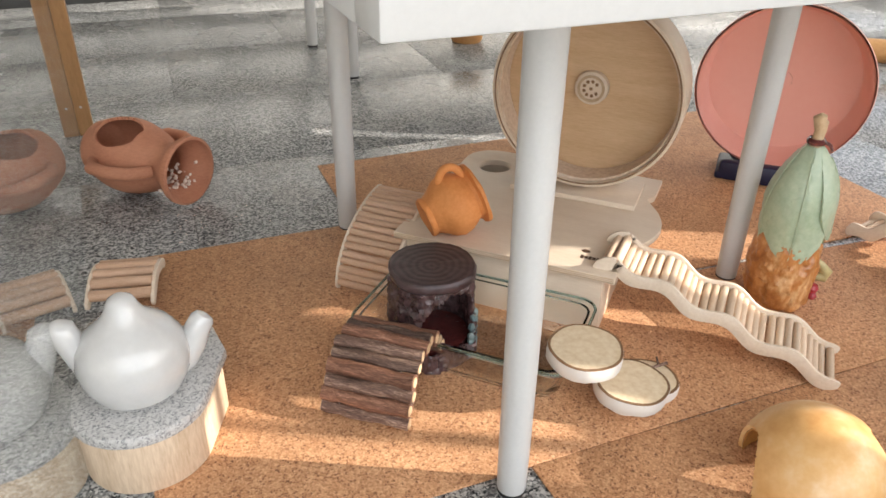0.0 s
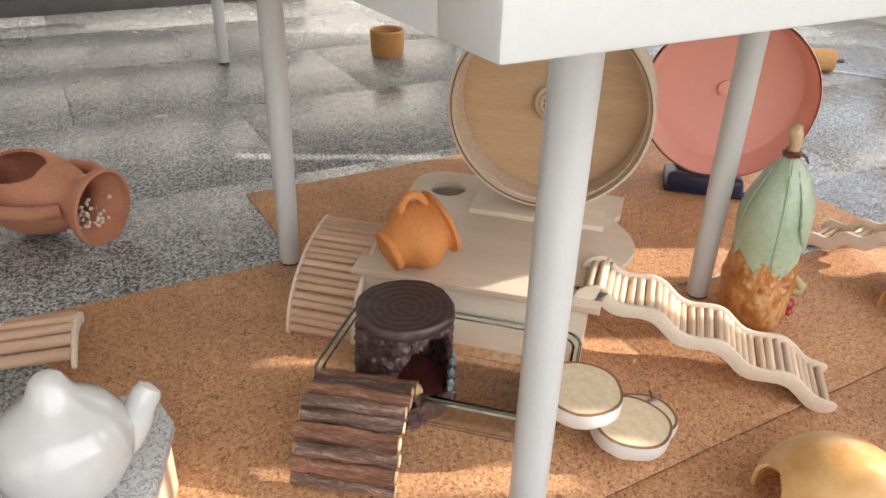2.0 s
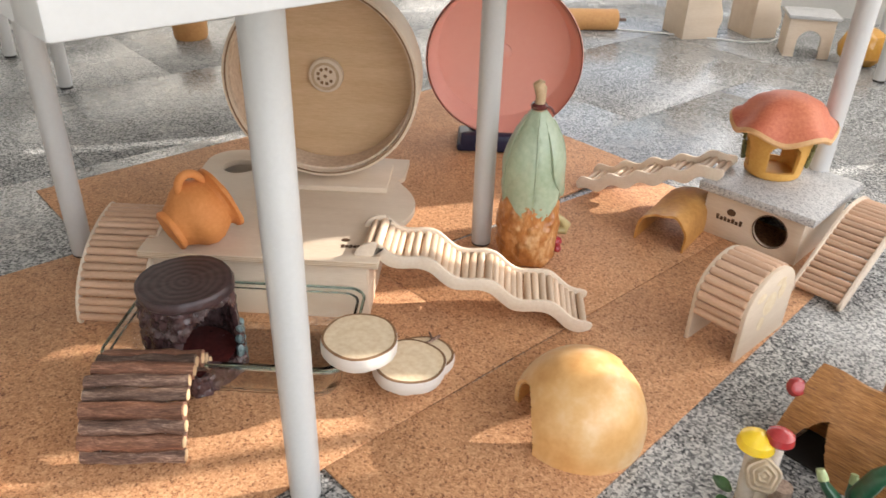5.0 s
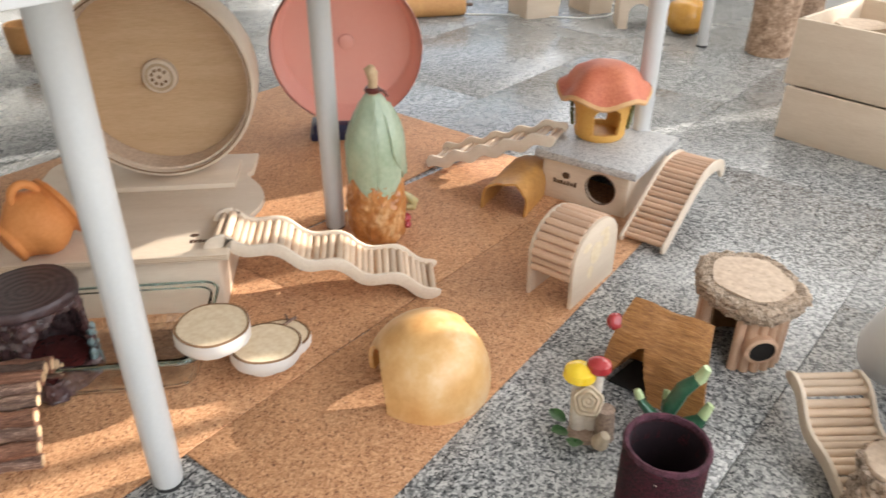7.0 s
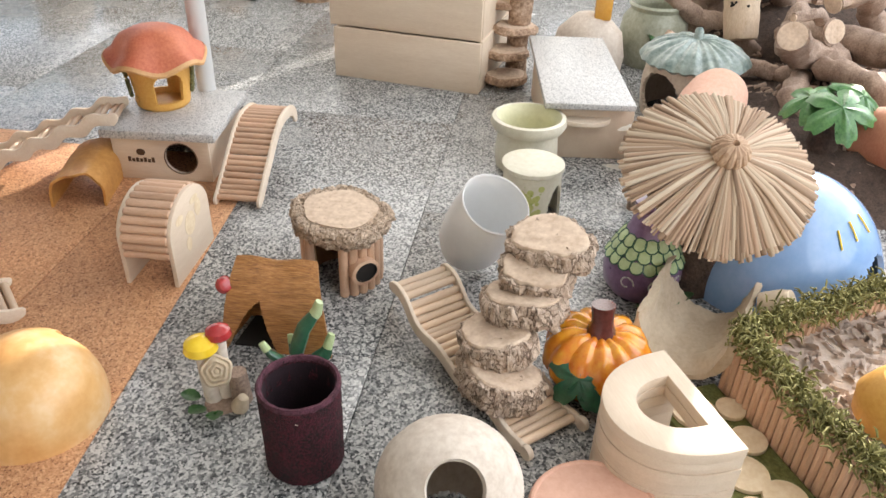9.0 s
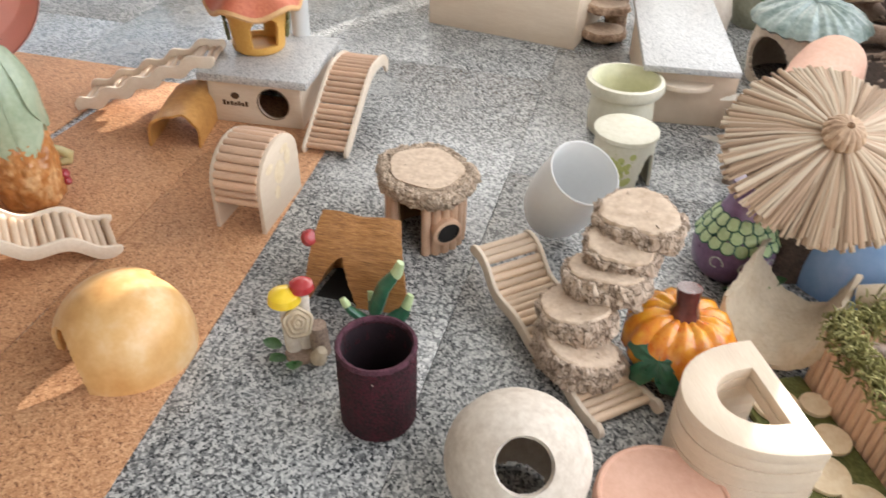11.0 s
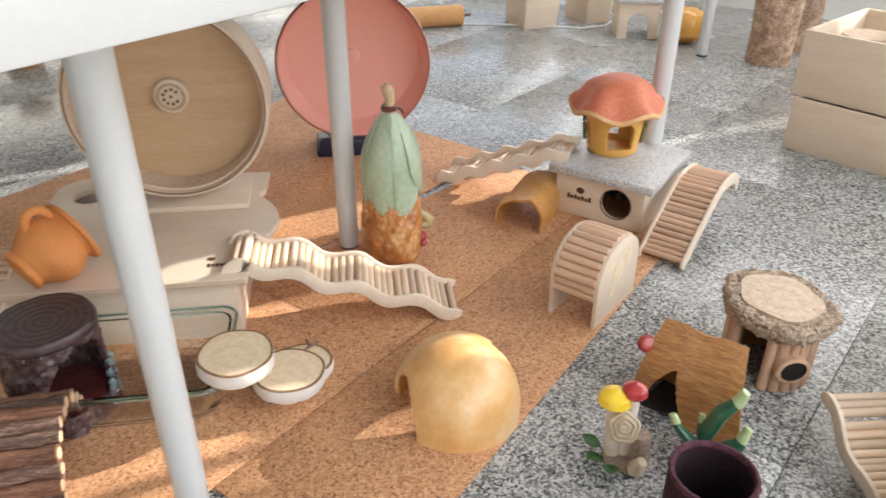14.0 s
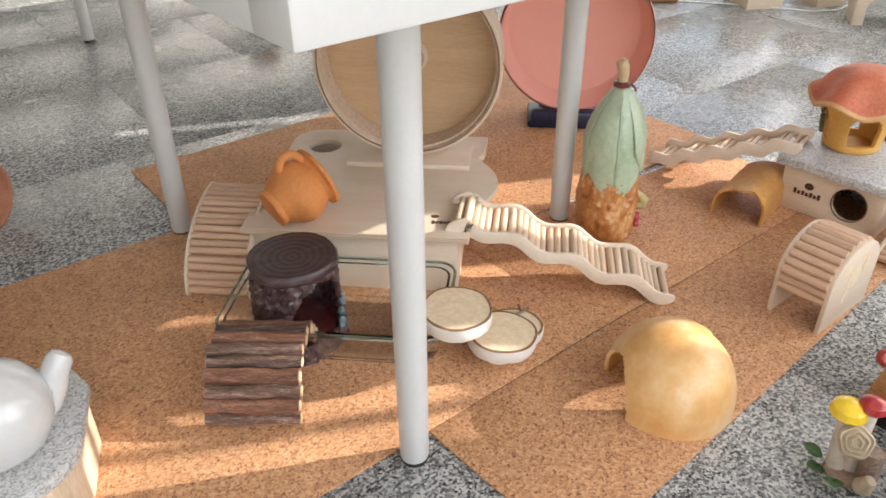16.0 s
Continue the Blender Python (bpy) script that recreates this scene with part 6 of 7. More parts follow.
for k in range(420):
    s, t = random.random(), random.random()
    p = FA.lerp(FB, s * 0.95 + 0.03).lerp(FC + (FB - FA) * s * 0.6, 0.08 + t * 0.85)
    c = Vector((p.x, p.y - 0.01, 0.073 + 0.004 * random.random()))
    d = Vector((random.gauss(0, 1), random.gauss(0, 1), random.gauss(0, 0.4))).normalized() * random.uniform(0.006, 0.012)
    n = d.orthogonal().normalized() * random.uniform(0.002, 0.005)
    vs = [flake.verts.new(c + d * s1 + n * s2) for s1, s2 in ((-1, -1), (1, -1), (1, 1), (-1, 1))]
    flake.faces.new(vs)
bmesh.ops.solidify(flake, geom=flake.faces[:], thickness=0.0008)
solo("wood_shavings", flake, "shavings", pose(0, 0, 0), "loose curled wood shavings on the bedding", "shavings", kind="stuff")
yb = thing("yellow_pot", pose(0.455, -1.335, 0.07, 0, 0, 0), "rounded golden yellow clay pot on the shavings", "pot")
part("pot", lathe([(0, 0), (0.04, 0), (0.055, 0.02), (0.058, 0.05), (0.045, 0.075), (0.035, 0.085), (0.03, 0.08), (0, 0.07)], 40), "yellow_clay", yb)

# mossy path with wooden discs
path_mat = thing("disc_path", pose(0.425, -1.155, 0, 0, 0, 24), "mossy mat set with sawn wooden discs", "path")
part("moss_mat", rough(box(0.30, 0.11, 0.012, (0.0, 0.005, 0), 0.004), 0.001, 60), "moss", path_mat)
for x, y, r in ((0.10, 0.02, 0.034), (0.045, 0.028, 0.030), (0.03, -0.022, 0.026), (-0.02, 0.02, 0.032), (-0.07, -0.005, 0.030), (-0.075, 0.045, 0.022), (0.09, -0.035, 0.022), (-0.12, 0.02, 0.028)):
    part("disc", lathe([(0, 0.012), (r * 0.96, 0.012), (r, 0.014), (r * 0.98, 0.019), (0, 0.020)], 28), "birch_rings", path_mat, m=pose(x, y, 0))

# ---- behind the cluster ----
teal = thing("leaf_roof_house", pose(1.72, -1.268, 0, 0, 0, 0) @ Matrix.Scale(0.88, 4), "cream ceramic house with a teal leaf roof", "ornament")
th = lambda a, z: angle_gap(a, radians(128)) < 0.52 * math.sqrt(max(0.0, 1 - ((z - 0.085) / 0.068) ** 2))
part("wall", shell([(0.134 + 0.012 * math.sin(math.pi * k / 34), 0.178 * k / 34) for k in range(35)], 96, th, 0.01), "cream_clay", teal)
part("roof", lathe([(0, 0.16), (0.11, 0.165), (0.150, 0.168), (0.160, 0.176), (0.146, 0.198), (0.10, 0.224), (0.05, 0.238), (0, 0.242)], 120, warp=lambda a, r, z: (r * (1 + 0.05 * abs(math.sin(6 * a))), z + 0.005 * abs(math.sin(6 * a)) + 0.003 * math.sin(24 * a) * (r > 0.03))), "teal_glaze", teal, "teal glazed leaf roof")
part("roof_stem", tube([(0, 0, 0.235), (0.006, 0, 0.256), (0.016, 0, 0.264)], [0.018, 0.014, 0.012], 12), "teal_glaze", teal)
clay_tube = thing("clay_tube", pose(1.20, -1.135, 0.078, 0, 82, -27) @ Matrix.Diagonal((0.90, 0.90, 1.20, 1)), "pinkish clay tube lying on its side", "tube")
part("tube_wall", lathe([(0.072, 0), (0.080, 0.004), (0.079, 0.14), (0.083, 0.17), (0.080, 0.20), (0.086, 0.24), (0.084, 0.29), (0.076, 0.315), (0.050, 0.325), (0.046, 0.32), (0.070, 0.29), (0.068, 0.02)], 56, close=True), "pink_clay", clay_tube)
white_leaf = thing("paper_leaves", pose(1.12, -1.06, 0.0), "crumpled pale birch bark flakes beside the clay tube", "bark")
for k, (x, y, z, a) in enumerate(((0, 0, 0.16, 150), (0.02, -0.03, 0.13, 170), (0.0, 0.02, 0.10, 140), (0.02, 0.01, 0.185, 160))):
    part("flake", turn(leaf_bm(0.08, 0.028, 0.2), pose(x, y, z, 10 * k, -15, a)), "birch_bark", white_leaf)
part("flake_stem", tube([(0.02, -0.01, 0), (0.015, -0.01, 0.19)], 0.012, 10), "driftwood", white_leaf)
orange = thing("orange_pot", pose(1.05, -1.40, 0) @ Matrix.Scale(0.85, 4), "smooth orange clay pot", "pot")
part("pot", lathe([(0, 0), (0.06, 0), (0.075, 0.04), (0.07, 0.10), (0.05, 0.15), (0, 0.17)], 48), "orange_clay", orange)
terr = thing("terracotta_pot", pose(1.42, -1.62, 0.09, 0, -80, 40), "terracotta pot lying with its dark mouth open", "pot")
part("pot", lathe([(0, 0), (0.07, 0), (0.09, 0.12), (0.095, 0.18), (0.104, 0.182), (0.104, 0.205), (0.092, 0.206), (0.085, 0.12), (0.06, 0.01), (0, 0.01)], 56), "terracotta", terr)
gl2 = thing("green_leaf_lid", pose(1.36, -1.52, 0.0) @ Matrix.Diagonal((0.9, 0.9, 0.92, 1)), "glossy green ceramic leaf ornament", "ornament")
for dx, dy, dz, R, nrm, spin in ((-0.03, 0.0, 0.205, 0.088, (-0.55, 0.1, 0.8), 0), (0.04, -0.07, 0.215, 0.078, (-0.4, -0.3, 0.85), 40), (0.05, 0.05, 0.20, 0.08, (-0.3, 0.4, 0.85), 15)):
    part("leaf", turn(star_leaf(R, 5, 0.45), facing((dx, dy, dz), nrm, spin)), "green_paint", gl2)
part("support", rough(tube([(0.02, 0, 0), (0.02, 0, 0.21)], [0.045, 0.03], 14), 0.004, 40), "soil_bark", gl2)

mound = solo("bark_mulch", rough(lathe([(0, 0), (0.55, 0), (0.5, 0.02), (0.4, 0.07), (0.2, 0.11), (0, 0.12)], 90), 0.022, 18), "soil_bark", pose(1.65, -1.78, 0), "heap of dark bark mulch behind the hides", "mulch", kind="stuff")
solo("bark_mulch", rough(lathe([(0, 0), (0.62, 0), (0.56, 0.05), (0.42, 0.16), (0.2, 0.22), (0, 0.24)], 90), 0.03, 14, 5), "soil_bark", pose(2.45, -1.85, 0), "larger heap of dark bark mulch", "mulch", kind="stuff")
chips = bmesh.new()
for k in range(700):
    a, r = random.uniform(0, 2 * math.pi), 0.5 * math.sqrt(random.random())
    x, y = 1.65 + r * math.cos(a), -1.78 + r * math.sin(a)
    z = 0.12 * max(0, 1 - (r / 0.52) ** 2) + 0.012
    d = Vector((random.gauss(0, 1), random.gauss(0, 1), random.gauss(0, 0.5))).normalized()
    tube([Vector((x, y, z)), Vector((x, y, z)) + d * random.uniform(0.012, 0.03)], [0.007, 0.004], 5, chips, 0.5)
for k in range(500):
    a, r = random.uniform(0, 2 * math.pi), 0.58 * math.sqrt(random.random())
    x, y = 2.45 + r * math.cos(a), -1.85 + r * math.sin(a)
    z = 0.24 * max(0, 1 - (r / 0.60) ** 2) + 0.014
    d = Vector((random.gauss(0, 1), random.gauss(0, 1), random.gauss(0, 0.6))).normalized()
    tube([Vector((x, y, z)), Vector((x, y, z)) + d * random.uniform(0.02, 0.05)], [0.011, 0.006], 5, chips, 0.5)
solo("bark_chips", chips, "driftwood", pose(0, 0, 0), "scattered brown bark chips", "bark chips", kind="stuff")


def root(path, radii, label):
    t = thing("driftwood_root", pose(*path[0][:2], 0), label, "driftwood")
    o = Vector((*path[0][:2], 0))
    fine = []
    fr = []
    for k in range(len(path) - 1):
        for i in range(6):
            s = i / 6
            fine.append(Vector(path[k]).lerp(Vector(path[k + 1]), s) - o)
            fr.append(0.8 * (radii[k] * (1 - s) + radii[k + 1] * s))
    fine.append(Vector(path[-1]) - o)
    fr.append(0.8 * radii[-1])
    part("limb", rough(rough(tube(fine, fr, 20), 0.014, 20), 0.005, 60), "driftwood", t)
    part("sawn_end", turn(lathe([(0, 0), (radii[-1] * 0.72, 0), (radii[-1] * 0.72, 0.004), (0, 0.005)], 20), Matrix.Translation(fine[-1]) @ (fine[-1] - fine[-3]).to_track_quat('Z', 'Y').to_matrix().to_4x4()), "cork_rings", t)


root([(1.95, -1.75, 0.0), (1.80, -1.65, 0.16), (1.72, -1.52, 0.20), (1.62, -1.47, 0.26)], [0.07, 0.055, 0.05, 0.05], "thick greyish driftwood root with a sawn end")
root([(1.62, -1.95, 0.0), (1.72, -1.80, 0.20), (1.92, -1.66, 0.18), (2.15, -1.60, 0.10)], [0.06, 0.055, 0.06, 0.05], "crooked driftwood root lying across")
root([(2.3, -1.35, 0.0), (2.25, -1.40, 0.2), (2.15, -1.38, 0.34)], [0.09, 0.07, 0.06], "upright driftwood stump with a sawn top")
root([(2.05, -1.95, 0.05), (2.0, -1.80, 0.24), (1.88, -1.72, 0.33), (1.82, -1.62, 0.30)], [0.05, 0.04, 0.045, 0.04], "gnarled driftwood branch rising from the mulch")
root([(2.35, -1.75, 0.05), (2.25, -1.62, 0.22), (2.10, -1.52, 0.30), (1.98, -1.50, 0.40)], [0.06, 0.05, 0.04, 0.03], "forked driftwood branch behind the hides")
root([(1.45, -1.75, 0.08), (1.55, -1.66, 0.18), (1.70, -1.60, 0.16), (1.80, -1.70, 0.10)], [0.035, 0.04, 0.035, 0.03], "twisted pale driftwood branch")
root([(1.95, -1.45, 0.04), (1.78, -1.42, 0.05), (1.5, -1.40, 0.04)], [0.04, 0.035, 0.03], "slim driftwood branch on the floor")
root([(1.50, -1.52, 0.03), (1.60, -1.50, 0.10), (1.74, -1.56, 0.12), (1.84, -1.50, 0.09)], [0.03, 0.038, 0.034, 0.03], "short pale driftwood branch with a sawn end")
root([(2.10, -1.68, 0.14), (1.98, -1.60, 0.22), (1.86, -1.58, 0.21), (1.76, -1.62, 0.24)], [0.05, 0.046, 0.05, 0.044], "knotted grey driftwood root")
root([(2.55, -1.55, 0.10), (2.40, -1.48, 0.22), (2.28, -1.52, 0.30), (2.20, -1.58, 0.27)], [0.06, 0.05, 0.045, 0.04], "weathered driftwood root leaning on the heap")
rng = random.Random(11)
for k in range(9):
    x, y, z = rng.uniform(1.55, 2.45), rng.uniform(-1.95, -1.45), rng.uniform(0.10, 0.20)
    a = rng.uniform(0, 6.28)
    path = [(x, y, z - 0.04)]
    for q in range(4):
        a += rng.uniform(-0.7, 0.7)
        x, y, z = x + 0.09 * math.cos(a), y + 0.09 * math.sin(a), max(0.06, z + rng.uniform(-0.03, 0.07))
        path.append((x, y, z))
    r0 = rng.uniform(0.018, 0.034)
    root(path, [r0, r0 * 1.1, r0, r0 * 0.9, r0 * 0.7], "thin twisted driftwood root on the dark mulch")
cholla = thing("holed_log", pose(2.02, -1.46, 0.13), "pale wooden log pierced with small holes, standing tilted", "log")
CH = pose(0, 0, 0, -6, 22, 0)
part("log_body", rough(turn(lathe(dense([(0, 0), (0.046, 0), (0.050, 0.01), (0.052, 0.18), (0.050, 0.34), (0.044, 0.345), (0, 0.345)], 0.01), 48), CH), 0.003, 40), "log_wood", cholla)
for k in range(46):
    a, z = random.uniform(2.2, 4.9), random.uniform(0.09, 0.33)
    # Small near-black discs on the surface, painted as the shade in holes.
    part("hole", turn(lathe([(0, 0), (0.0042, 0.0002), (0.004, 0.0022), (0, 0.0024)], 10), CH @ pose(0.0515 * math.cos(a), 0.0515 * math.sin(a), z, 0, 90, math.degrees(a)) ), "hollow_shade", cholla)
back_jar = thing("ceramic_jar", pose(2.15, -1.22, 0, 0, 0, 0) @ Matrix.Scale(0.85, 4), "pale ceramic jar with painted leaves", "jar")
part("jar", lathe([(0, 0), (0.10, 0), (0.13, 0.08), (0.12, 0.17), (0.095, 0.205), (0.105, 0.222), (0.098, 0.230), (0.086, 0.222), (0.078, 0.20), (0.10, 0.12), (0, 0.02)], 56), "jar_glaze", back_jar)
for k in range(5):
    part("leaf", turn(leaf_bm(0.09, 0.02, -0.2), pose(-0.10, 0.02 * k - 0.03, 0.15, 0, 30, 120 + 30 * k)), "green_paint", back_jar)
hut2 = thing("yellow_top_hut", pose(2.05, -1.01, 0), "white hut with a yellow chimney", "ornament")
part("dome", lathe([(0, 0), (0.11, 0), (0.115, 0.05), (0.10, 0.12), (0.05, 0.17), (0, 0.18)], 48), "cream_clay", hut2)
part("chimney", box(0.05, 0.05, 0.07, (-0.02, -0.03, 0.165), 0.006), "amber_glass", hut2, "amber yellow chimney block")

# ---- far floor ----
for k, (x, y, h, sx, lab) in enumerate(((2.62, 1.02, 0.30, 0.16, "tall plain plywood blocks"), (2.86, 0.86, 0.26, 0.12, "tall plain plywood blocks"))):
    t = thing("plywood_tower", pose(x, y, 0, 0, 0, -30), "tall plywood climbing tower with a wavy cut", "rodent toy")
    out = [(-sx / 2, 0), (sx / 2, 0)] + [(sx / 2 + 0.012 * math.sin(i * 1.3), h * (i + 1) / 8) for i in range(7)] + [(sx / 2, h), (-sx / 2, h)]
    part("front_board", turn(prism(out, -0.006, 0.006, bevel=0.001), pose(0, 0, 0, 90, 0, 0)), "plywood", t)
    part("side_board", box(0.012, 0.16, h, (-sx / 2 + 0.006, 0.087, 0), 0.001), "plywood", t)
    part("back_board", box(sx, 0.012, h, (0, 0.174, 0), 0.001), "plywood", t)
lg = thing("wooden_log", pose(2.33, 1.42, 0.045, 0, 0, -38), "smooth round wooden log lying on the floor", "log")
part("log", turn(lathe([(0, -0.15), (0.041, -0.15), (0.045, -0.146), (0.045, 0.146), (0.041, 0.15), (0, 0.15)], 36), pose(0, 0, 0, 0, 90, 0)), "orange_wood", lg)
part("peg", turn(lathe([(0, 0), (0.008, 0), (0.007, 0.04), (0, 0.042)], 14), pose(0.150, 0, 0, 0, 90, 0)), "stick_bark", lg)
cable = thing("power_cable", pose(0, 0, 0), "white power cable curling over the granite", "cable")
cp = [(2.45, 1.32), (2.56, 1.16), (2.66, 0.98), (2.72, 0.86), (2.82, 0.80), (2.98, 0.82), (3.1, 0.92)]
pts = []
for a, b2 in zip(cp, cp[1:]):
    pts += [(a[0] + (b2[0] - a[0]) * i / 5, a[1] + (b2[1] - a[1]) * i / 5, 0.004) for i in range(5)]
part("cord", tube(pts, 0.0035, 8), "cable_white", cable)
ah = thing("arch_hut", pose(2.71, 0.60, 0, 0, 0, -55), "small plywood hut with an arched doorway", "rodent house")
door = [(-0.045, 0.0)] + [(0.045 * -math.cos(math.pi * k / 12), 0.06 + 0.045 * math.sin(math.pi * k / 12)) for k in range(13)] + [(0.045, 0.0)]
outl = [(-0.085, 0.0)] + door + [(0.085, 0.0), (0.085, 0.15), (-0.085, 0.15)]
part("front_board", turn(prism(outl, -0.006, 0.006, bevel=0.001), pose(0, 0, 0, 90, 0, 0)), "plywood", ah)
part("side_board", box(0.012, 0.13, 0.15, (-0.079, 0.071, 0), 0.001), "plywood", ah)
part("side_board", box(0.012, 0.13, 0.15, (0.079, 0.071, 0), 0.001), "plywood", ah)
part("roof_board", box(0.19, 0.17, 0.014, (0, 0.06, 0.15), 0.002), "pale_granite", ah)
ab = thing("amber_ball", pose(2.78, 0.42, 0), "amber orange glass ball on the floor", "ball")
part("ball", rough(lathe([(0, 0), (0.05, 0.004), (0.085, 0.04), (0.09, 0.075), (0.07, 0.12), (0.035, 0.14), (0, 0.142)], 40), 0.003, 20), "amber_glass", ab)
for x, y, r, h in ((2.70, 0.05, 0.085, 0.24), (2.95, 0.02, 0.08, 0.22)):
    lgx = thing("cork_log", pose(x, y, 0), "standing hollow cork bark log", "log", "cork logs")
    part("bark", rough(lathe([(r * 0.8, 0), (r, 0), (r * 0.98, h * 0.5), (r, h), (r * 0.8, h), (r * 0.78, 0.02)], 56, close=True), 0.008, 26, x), "cork_bark", lgx)
for x, y in ((2.62, 0.28), (3.2, 0.5)):
    lt = thing("table_stand", pose(x, y, 0), "white round steel leg of a far table", "table leg", "far table legs")
    part("pole", lathe([(0, 0.007), (0.0205, 0.007), (0.0216, 1.2), (0, 1.2)], 28), "white_paint", lt)
    part("foot", lathe([(0, 0), (0.0198, 0), (0.0198, 0.0072), (0, 0.0072)], 28), "black_rubber", lt)
wp = thing("wooden_pot", pose(0.93, 2.28, 0), "small round brown wooden pot under the far table", "pot")
part("pot", lathe([(0, 0), (0.06, 0), (0.066, 0.01), (0.070, 0.10), (0.066, 0.105), (0.058, 0.10), (0.055, 0.02), (0, 0.015)], 40), "orange_wood", wp)
wr = thing("wire_rack", pose(1.05, 1.35, 0), "bent chrome wire rack behind the wheels", "rack")
for k in range(4):
    part("wire", tube([(-0.10, 0.03 * k, 0.0), (-0.10, 0.03 * k, 0.28), (-0.06, 0.03 * k, 0.31), (0.10, 0.03 * k, 0.31), (0.14, 0.03 * k, 0.26), (0.14, 0.03 * k, 0.0)], 0.0025, 6), "steel", wr)

# ---- left side: teapot house, bridge, amphora ----
tb_ = thing("log_stand", pose(-0.458, 0.262, Z, 0, 0, -22), "rounded pale log stand with a flat top", "stand")
out = [(0.096 * math.cos(a), 0.096 * math.sin(a)) for a in [math.pi + math.pi * k / 24 for k in range(25)]] + [(0.096, 0.10), (0.06, 0.16), (-0.06, 0.16), (-0.096, 0.10)]
part("log", prism([(x * 0.93, y * 0.93) for x, y in out], 0, 0.088, bevel=0.002), "log_wood", tb_)
solo("stone_slab", rough(prism(out, 0, 0.020, bevel=0.004), 0.0006, 60), "pale_granite", pose(-0.458, 0.262, Z + 0.088, 0, 0, -22), "pale speckled granite slab on the log stand", "stone slab")
tp = thing("teapot_house", pose(-0.455, 0.272, Z + 0.108, 0, 0, 15), "glossy white ceramic teapot house", "ornament")
part("body", lathe([(0, 0), (0.040, 0), (0.062, 0.010), (0.073, 0.034), (0.0755, 0.056), (0.070, 0.080), (0.056, 0.100), (0.038, 0.114), (0.027, 0.126), (0.021, 0.138), (0.0165, 0.148), (0.008, 0.1535), (0, 0.154)], 72), "white_glaze", tp)
part("spout", tube([(0.045, -0.008, 0.026), (0.066, -0.011, 0.036), (0.079, -0.013, 0.053), (0.088, -0.014, 0.072), (0.097, -0.015, 0.085), (0.101, -0.015, 0.090), (0.103, -0.015, 0.092)], [0.026, 0.023, 0.020, 0.018, 0.017, 0.013, 0.004], 20), "white_glaze", tp)
part("handle", tube([(-0.040, 0.018, 0.030), (-0.054, 0.024, 0.052), (-0.064, 0.028, 0.078), (-0.071, 0.031, 0.100), (-0.074, 0.032, 0.114), (-0.074, 0.032, 0.121), (-0.073, 0.032, 0.125)], [0.024, 0.022, 0.020, 0.019, 0.018, 0.012, 0.004], 16), "white_glaze", tp)
part("doorway", turn(lathe([(0, 0), (0.020, 0.0), (0.021, 0.002), (0, 0.003)], 28), pose(0.034, 0.044, 0.088, 0, 52, 52)), "cream_clay", tp, "round side opening")

ladder("dowel_bridge", [(0.0, 0.030), (0.03, 0.045), (0.07, 0.056), (0.11, 0.050), (0.14, 0.036)], 0.020, 0.115, 0.0105, 0.0225, "pale_wood", "dowel_wood",
       pose(-0.487, 0.622, Z, 0, 0, 78), "small arched dowel bridge behind the teapot house", rung_lift=0.004)

am = thing("amphora", pose(-0.434, 1.195, 0.0, 0, 0, 0), "terracotta amphora hide lying on its side", "amphora")
AX = Matrix.Translation((-0.075, 0.105, 0.095)) @ Vector((0.66, -0.74, -0.028)).to_track_quat('Z', 'X').to_matrix().to_4x4()
AX = AX @ Matrix.Scale(1.18, 4)
upl = (AX.to_3x3().inverted() @ Vector((0, 0, 1)))
ua = math.atan2(upl.y, upl.x)
ah_ = lambda a, z: 0.050 < z < 0.150 and angle_gap(a, ua + 0.35) < 0.62 * math.sqrt(max(0, 1 - ((z - 0.10) / 0.055) ** 2))
pb = shell([(0.004, 0.0), (0.03, 0.002), (0.055, 0.012)] + [(0.060 + 0.018 * math.sin(math.pi * k / 60), 0.02 + 0.15 * k / 60) for k in range(61)] + [(0.052, 0.180), (0.046, 0.192), (0.046, 0.205), (0.054, 0.220), (0.064, 0.234), (0.0695, 0.243), (0.0695, 0.252), (0.064, 0.254)], 200, ah_, 0.006)
part("body", turn(pb, AX), "terracotta", am)
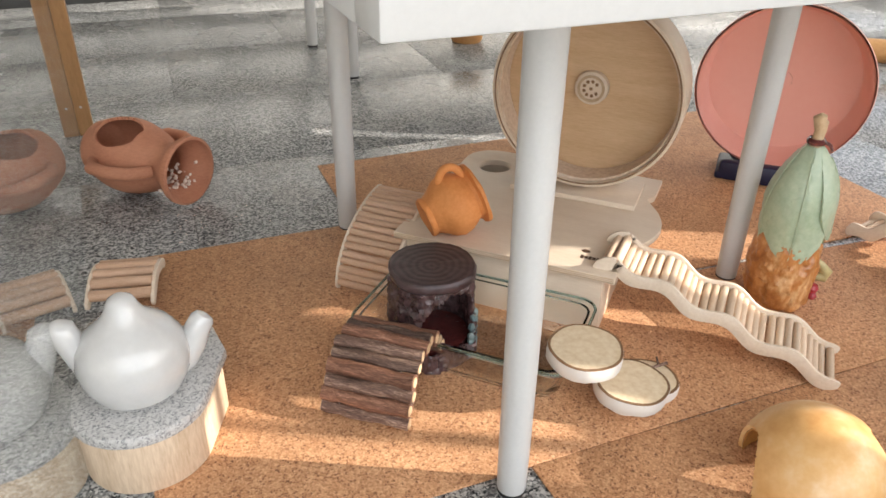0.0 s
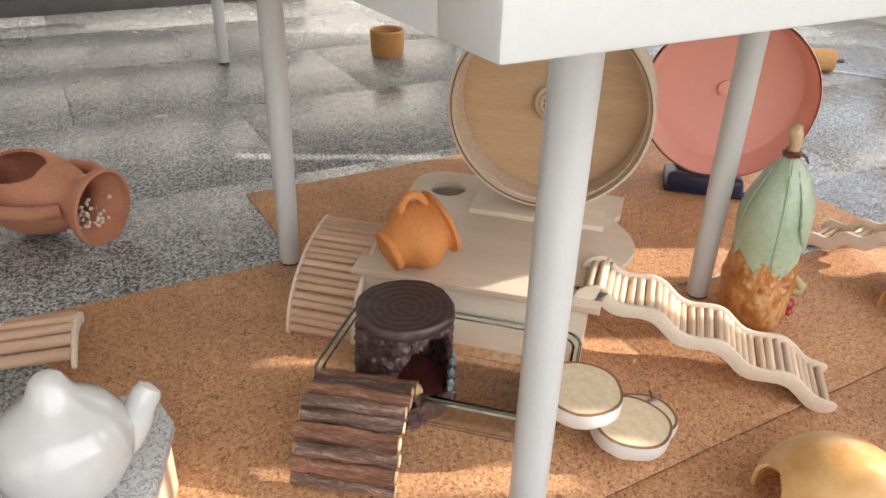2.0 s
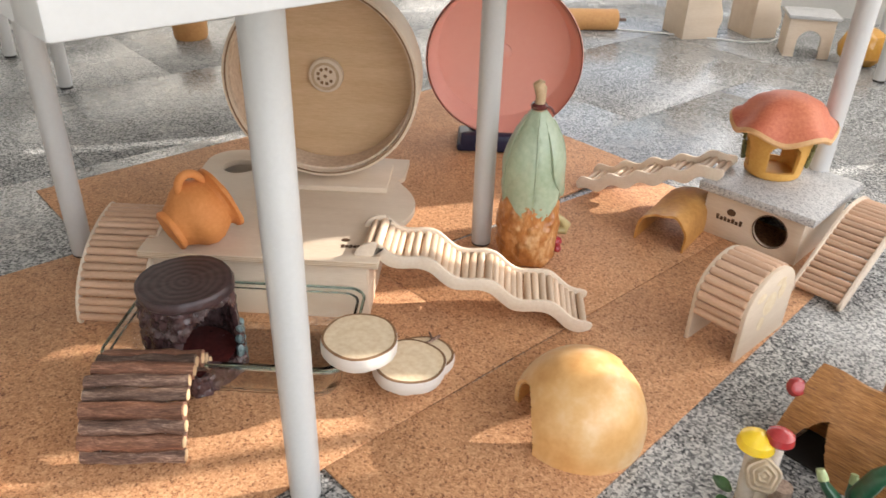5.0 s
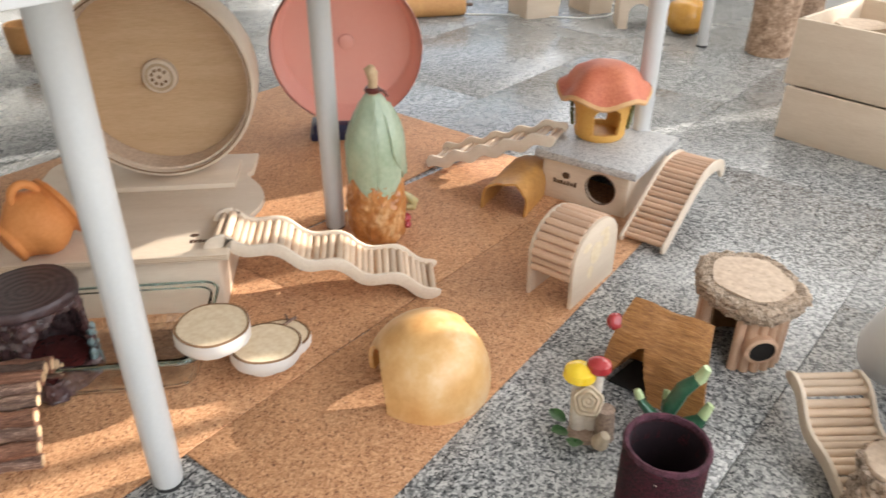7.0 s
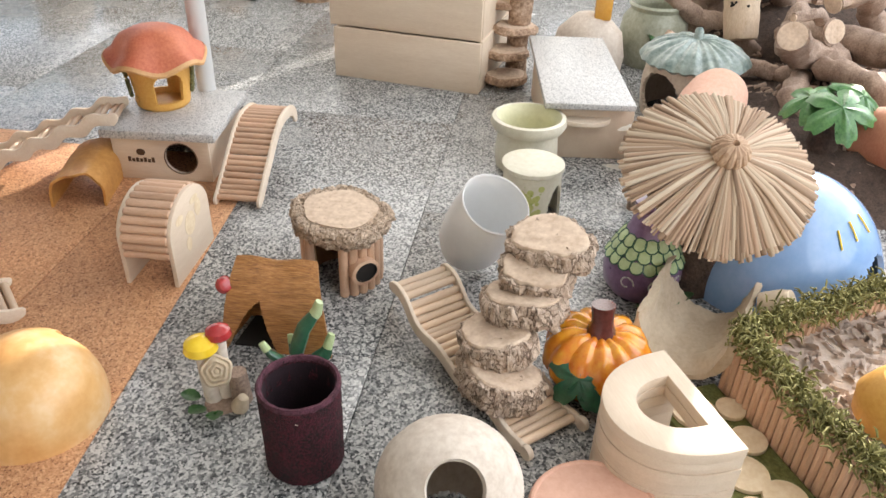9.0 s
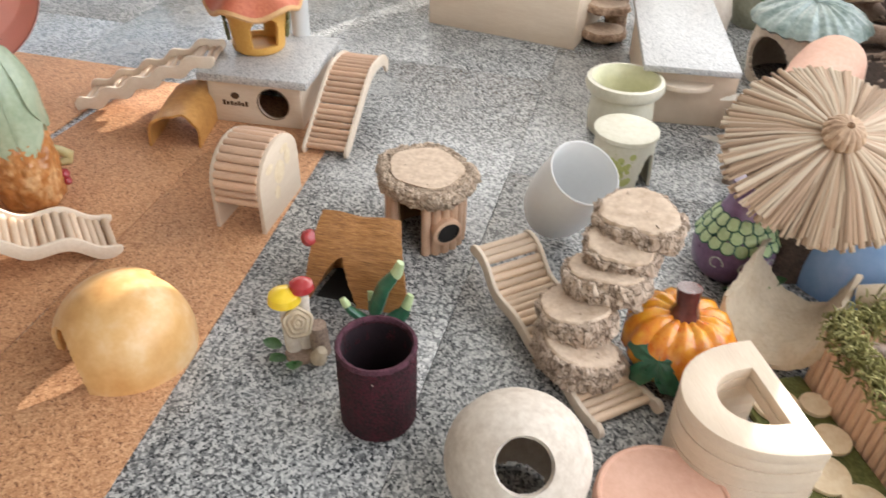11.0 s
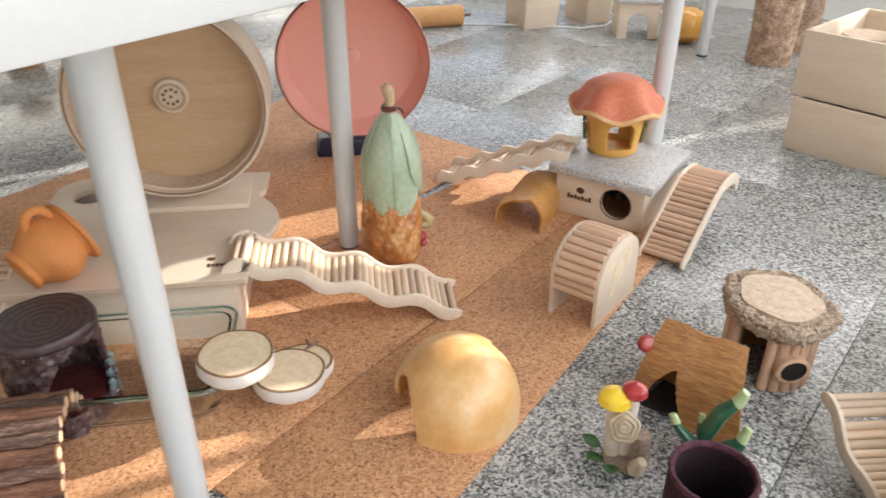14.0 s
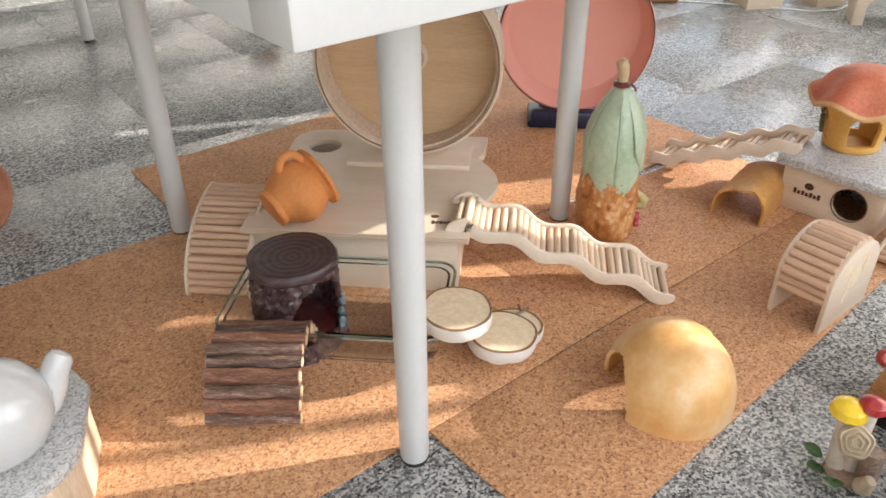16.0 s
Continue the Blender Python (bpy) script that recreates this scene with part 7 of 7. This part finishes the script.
for s in (-1, 1):
    a = ua + s * 1.45
    hp = [Vector((0.078 * math.cos(a), 0.078 * math.sin(a), 0.075)), Vector((0.105 * math.cos(a), 0.105 * math.sin(a), 0.10)), Vector((0.108 * math.cos(a), 0.108 * math.sin(a), 0.14)), Vector((0.090 * math.cos(a), 0.090 * math.sin(a), 0.18)), Vector((0.050 * math.cos(a), 0.050 * math.sin(a), 0.20))]
    part("handle", turn(tube(hp, [0.012, 0.013, 0.013, 0.013, 0.012], 14), AX), "terracotta", am)
seeds = bmesh.new()
for k in range(90):
    p = AX @ Vector((0.043 * math.cos(ua + math.pi + random.gauss(0.2, 0.55)), 0.043 * math.sin(ua + math.pi + random.gauss(0.2, 0.55)), random.uniform(0.17, 0.235)))
    merge(seeds, turn(lathe([(0, -0.007), (0.005, 0), (0, 0.007)], 6), Matrix.Translation(p) @ pose(0, 0, 0, random.uniform(0, 180), random.uniform(0, 180), 0)))
sd = solo("seed_husks", seeds, "shavings", pose(-0.434, 1.205, 0), "dry seed husks inside the amphora mouth", "seeds", kind="stuff")
crumbs = bmesh.new()
for k in range(26):
    x, y = -0.33 + random.gauss(0, 0.06), 1.0 + random.gauss(0, 0.06)
    merge(crumbs, turn(lathe([(0, 0), (0.002, 0.001), (0, 0.002)], 6), pose(x, y, 0)))
solo("crumbs", crumbs, "shavings", pose(0, 0, 0), "tiny pale crumbs on the granite", "crumbs", kind="stuff")

# ---- granite slabs of the floor ----
TL, TW = 0.953, 0.62
tile = finish(box(TL - 0.0014, TW - 0.0014, 0.008, (0, 0, -0.008), 0.0005), "granite_slab", "granite")
for i in range(-3, 6):
    for j in range(-7, 6):
        x = -0.356 + TL * (i + 0.5 + (0.5 if j % 2 else 0))
        y = 1.895 + TW * (j + 0.5)
        c = Matrix.Rotation(radians(-2.0), 4, 'Z') @ Vector((x, y - 0.0, 0))
        if -3.3 < c.x < 4.9 and -2.6 < c.y < 4.8:
            piece("granite_slab", tile, floor, Matrix.Translation(c) @ pose(0, 0, 0, 0, 0, -2))
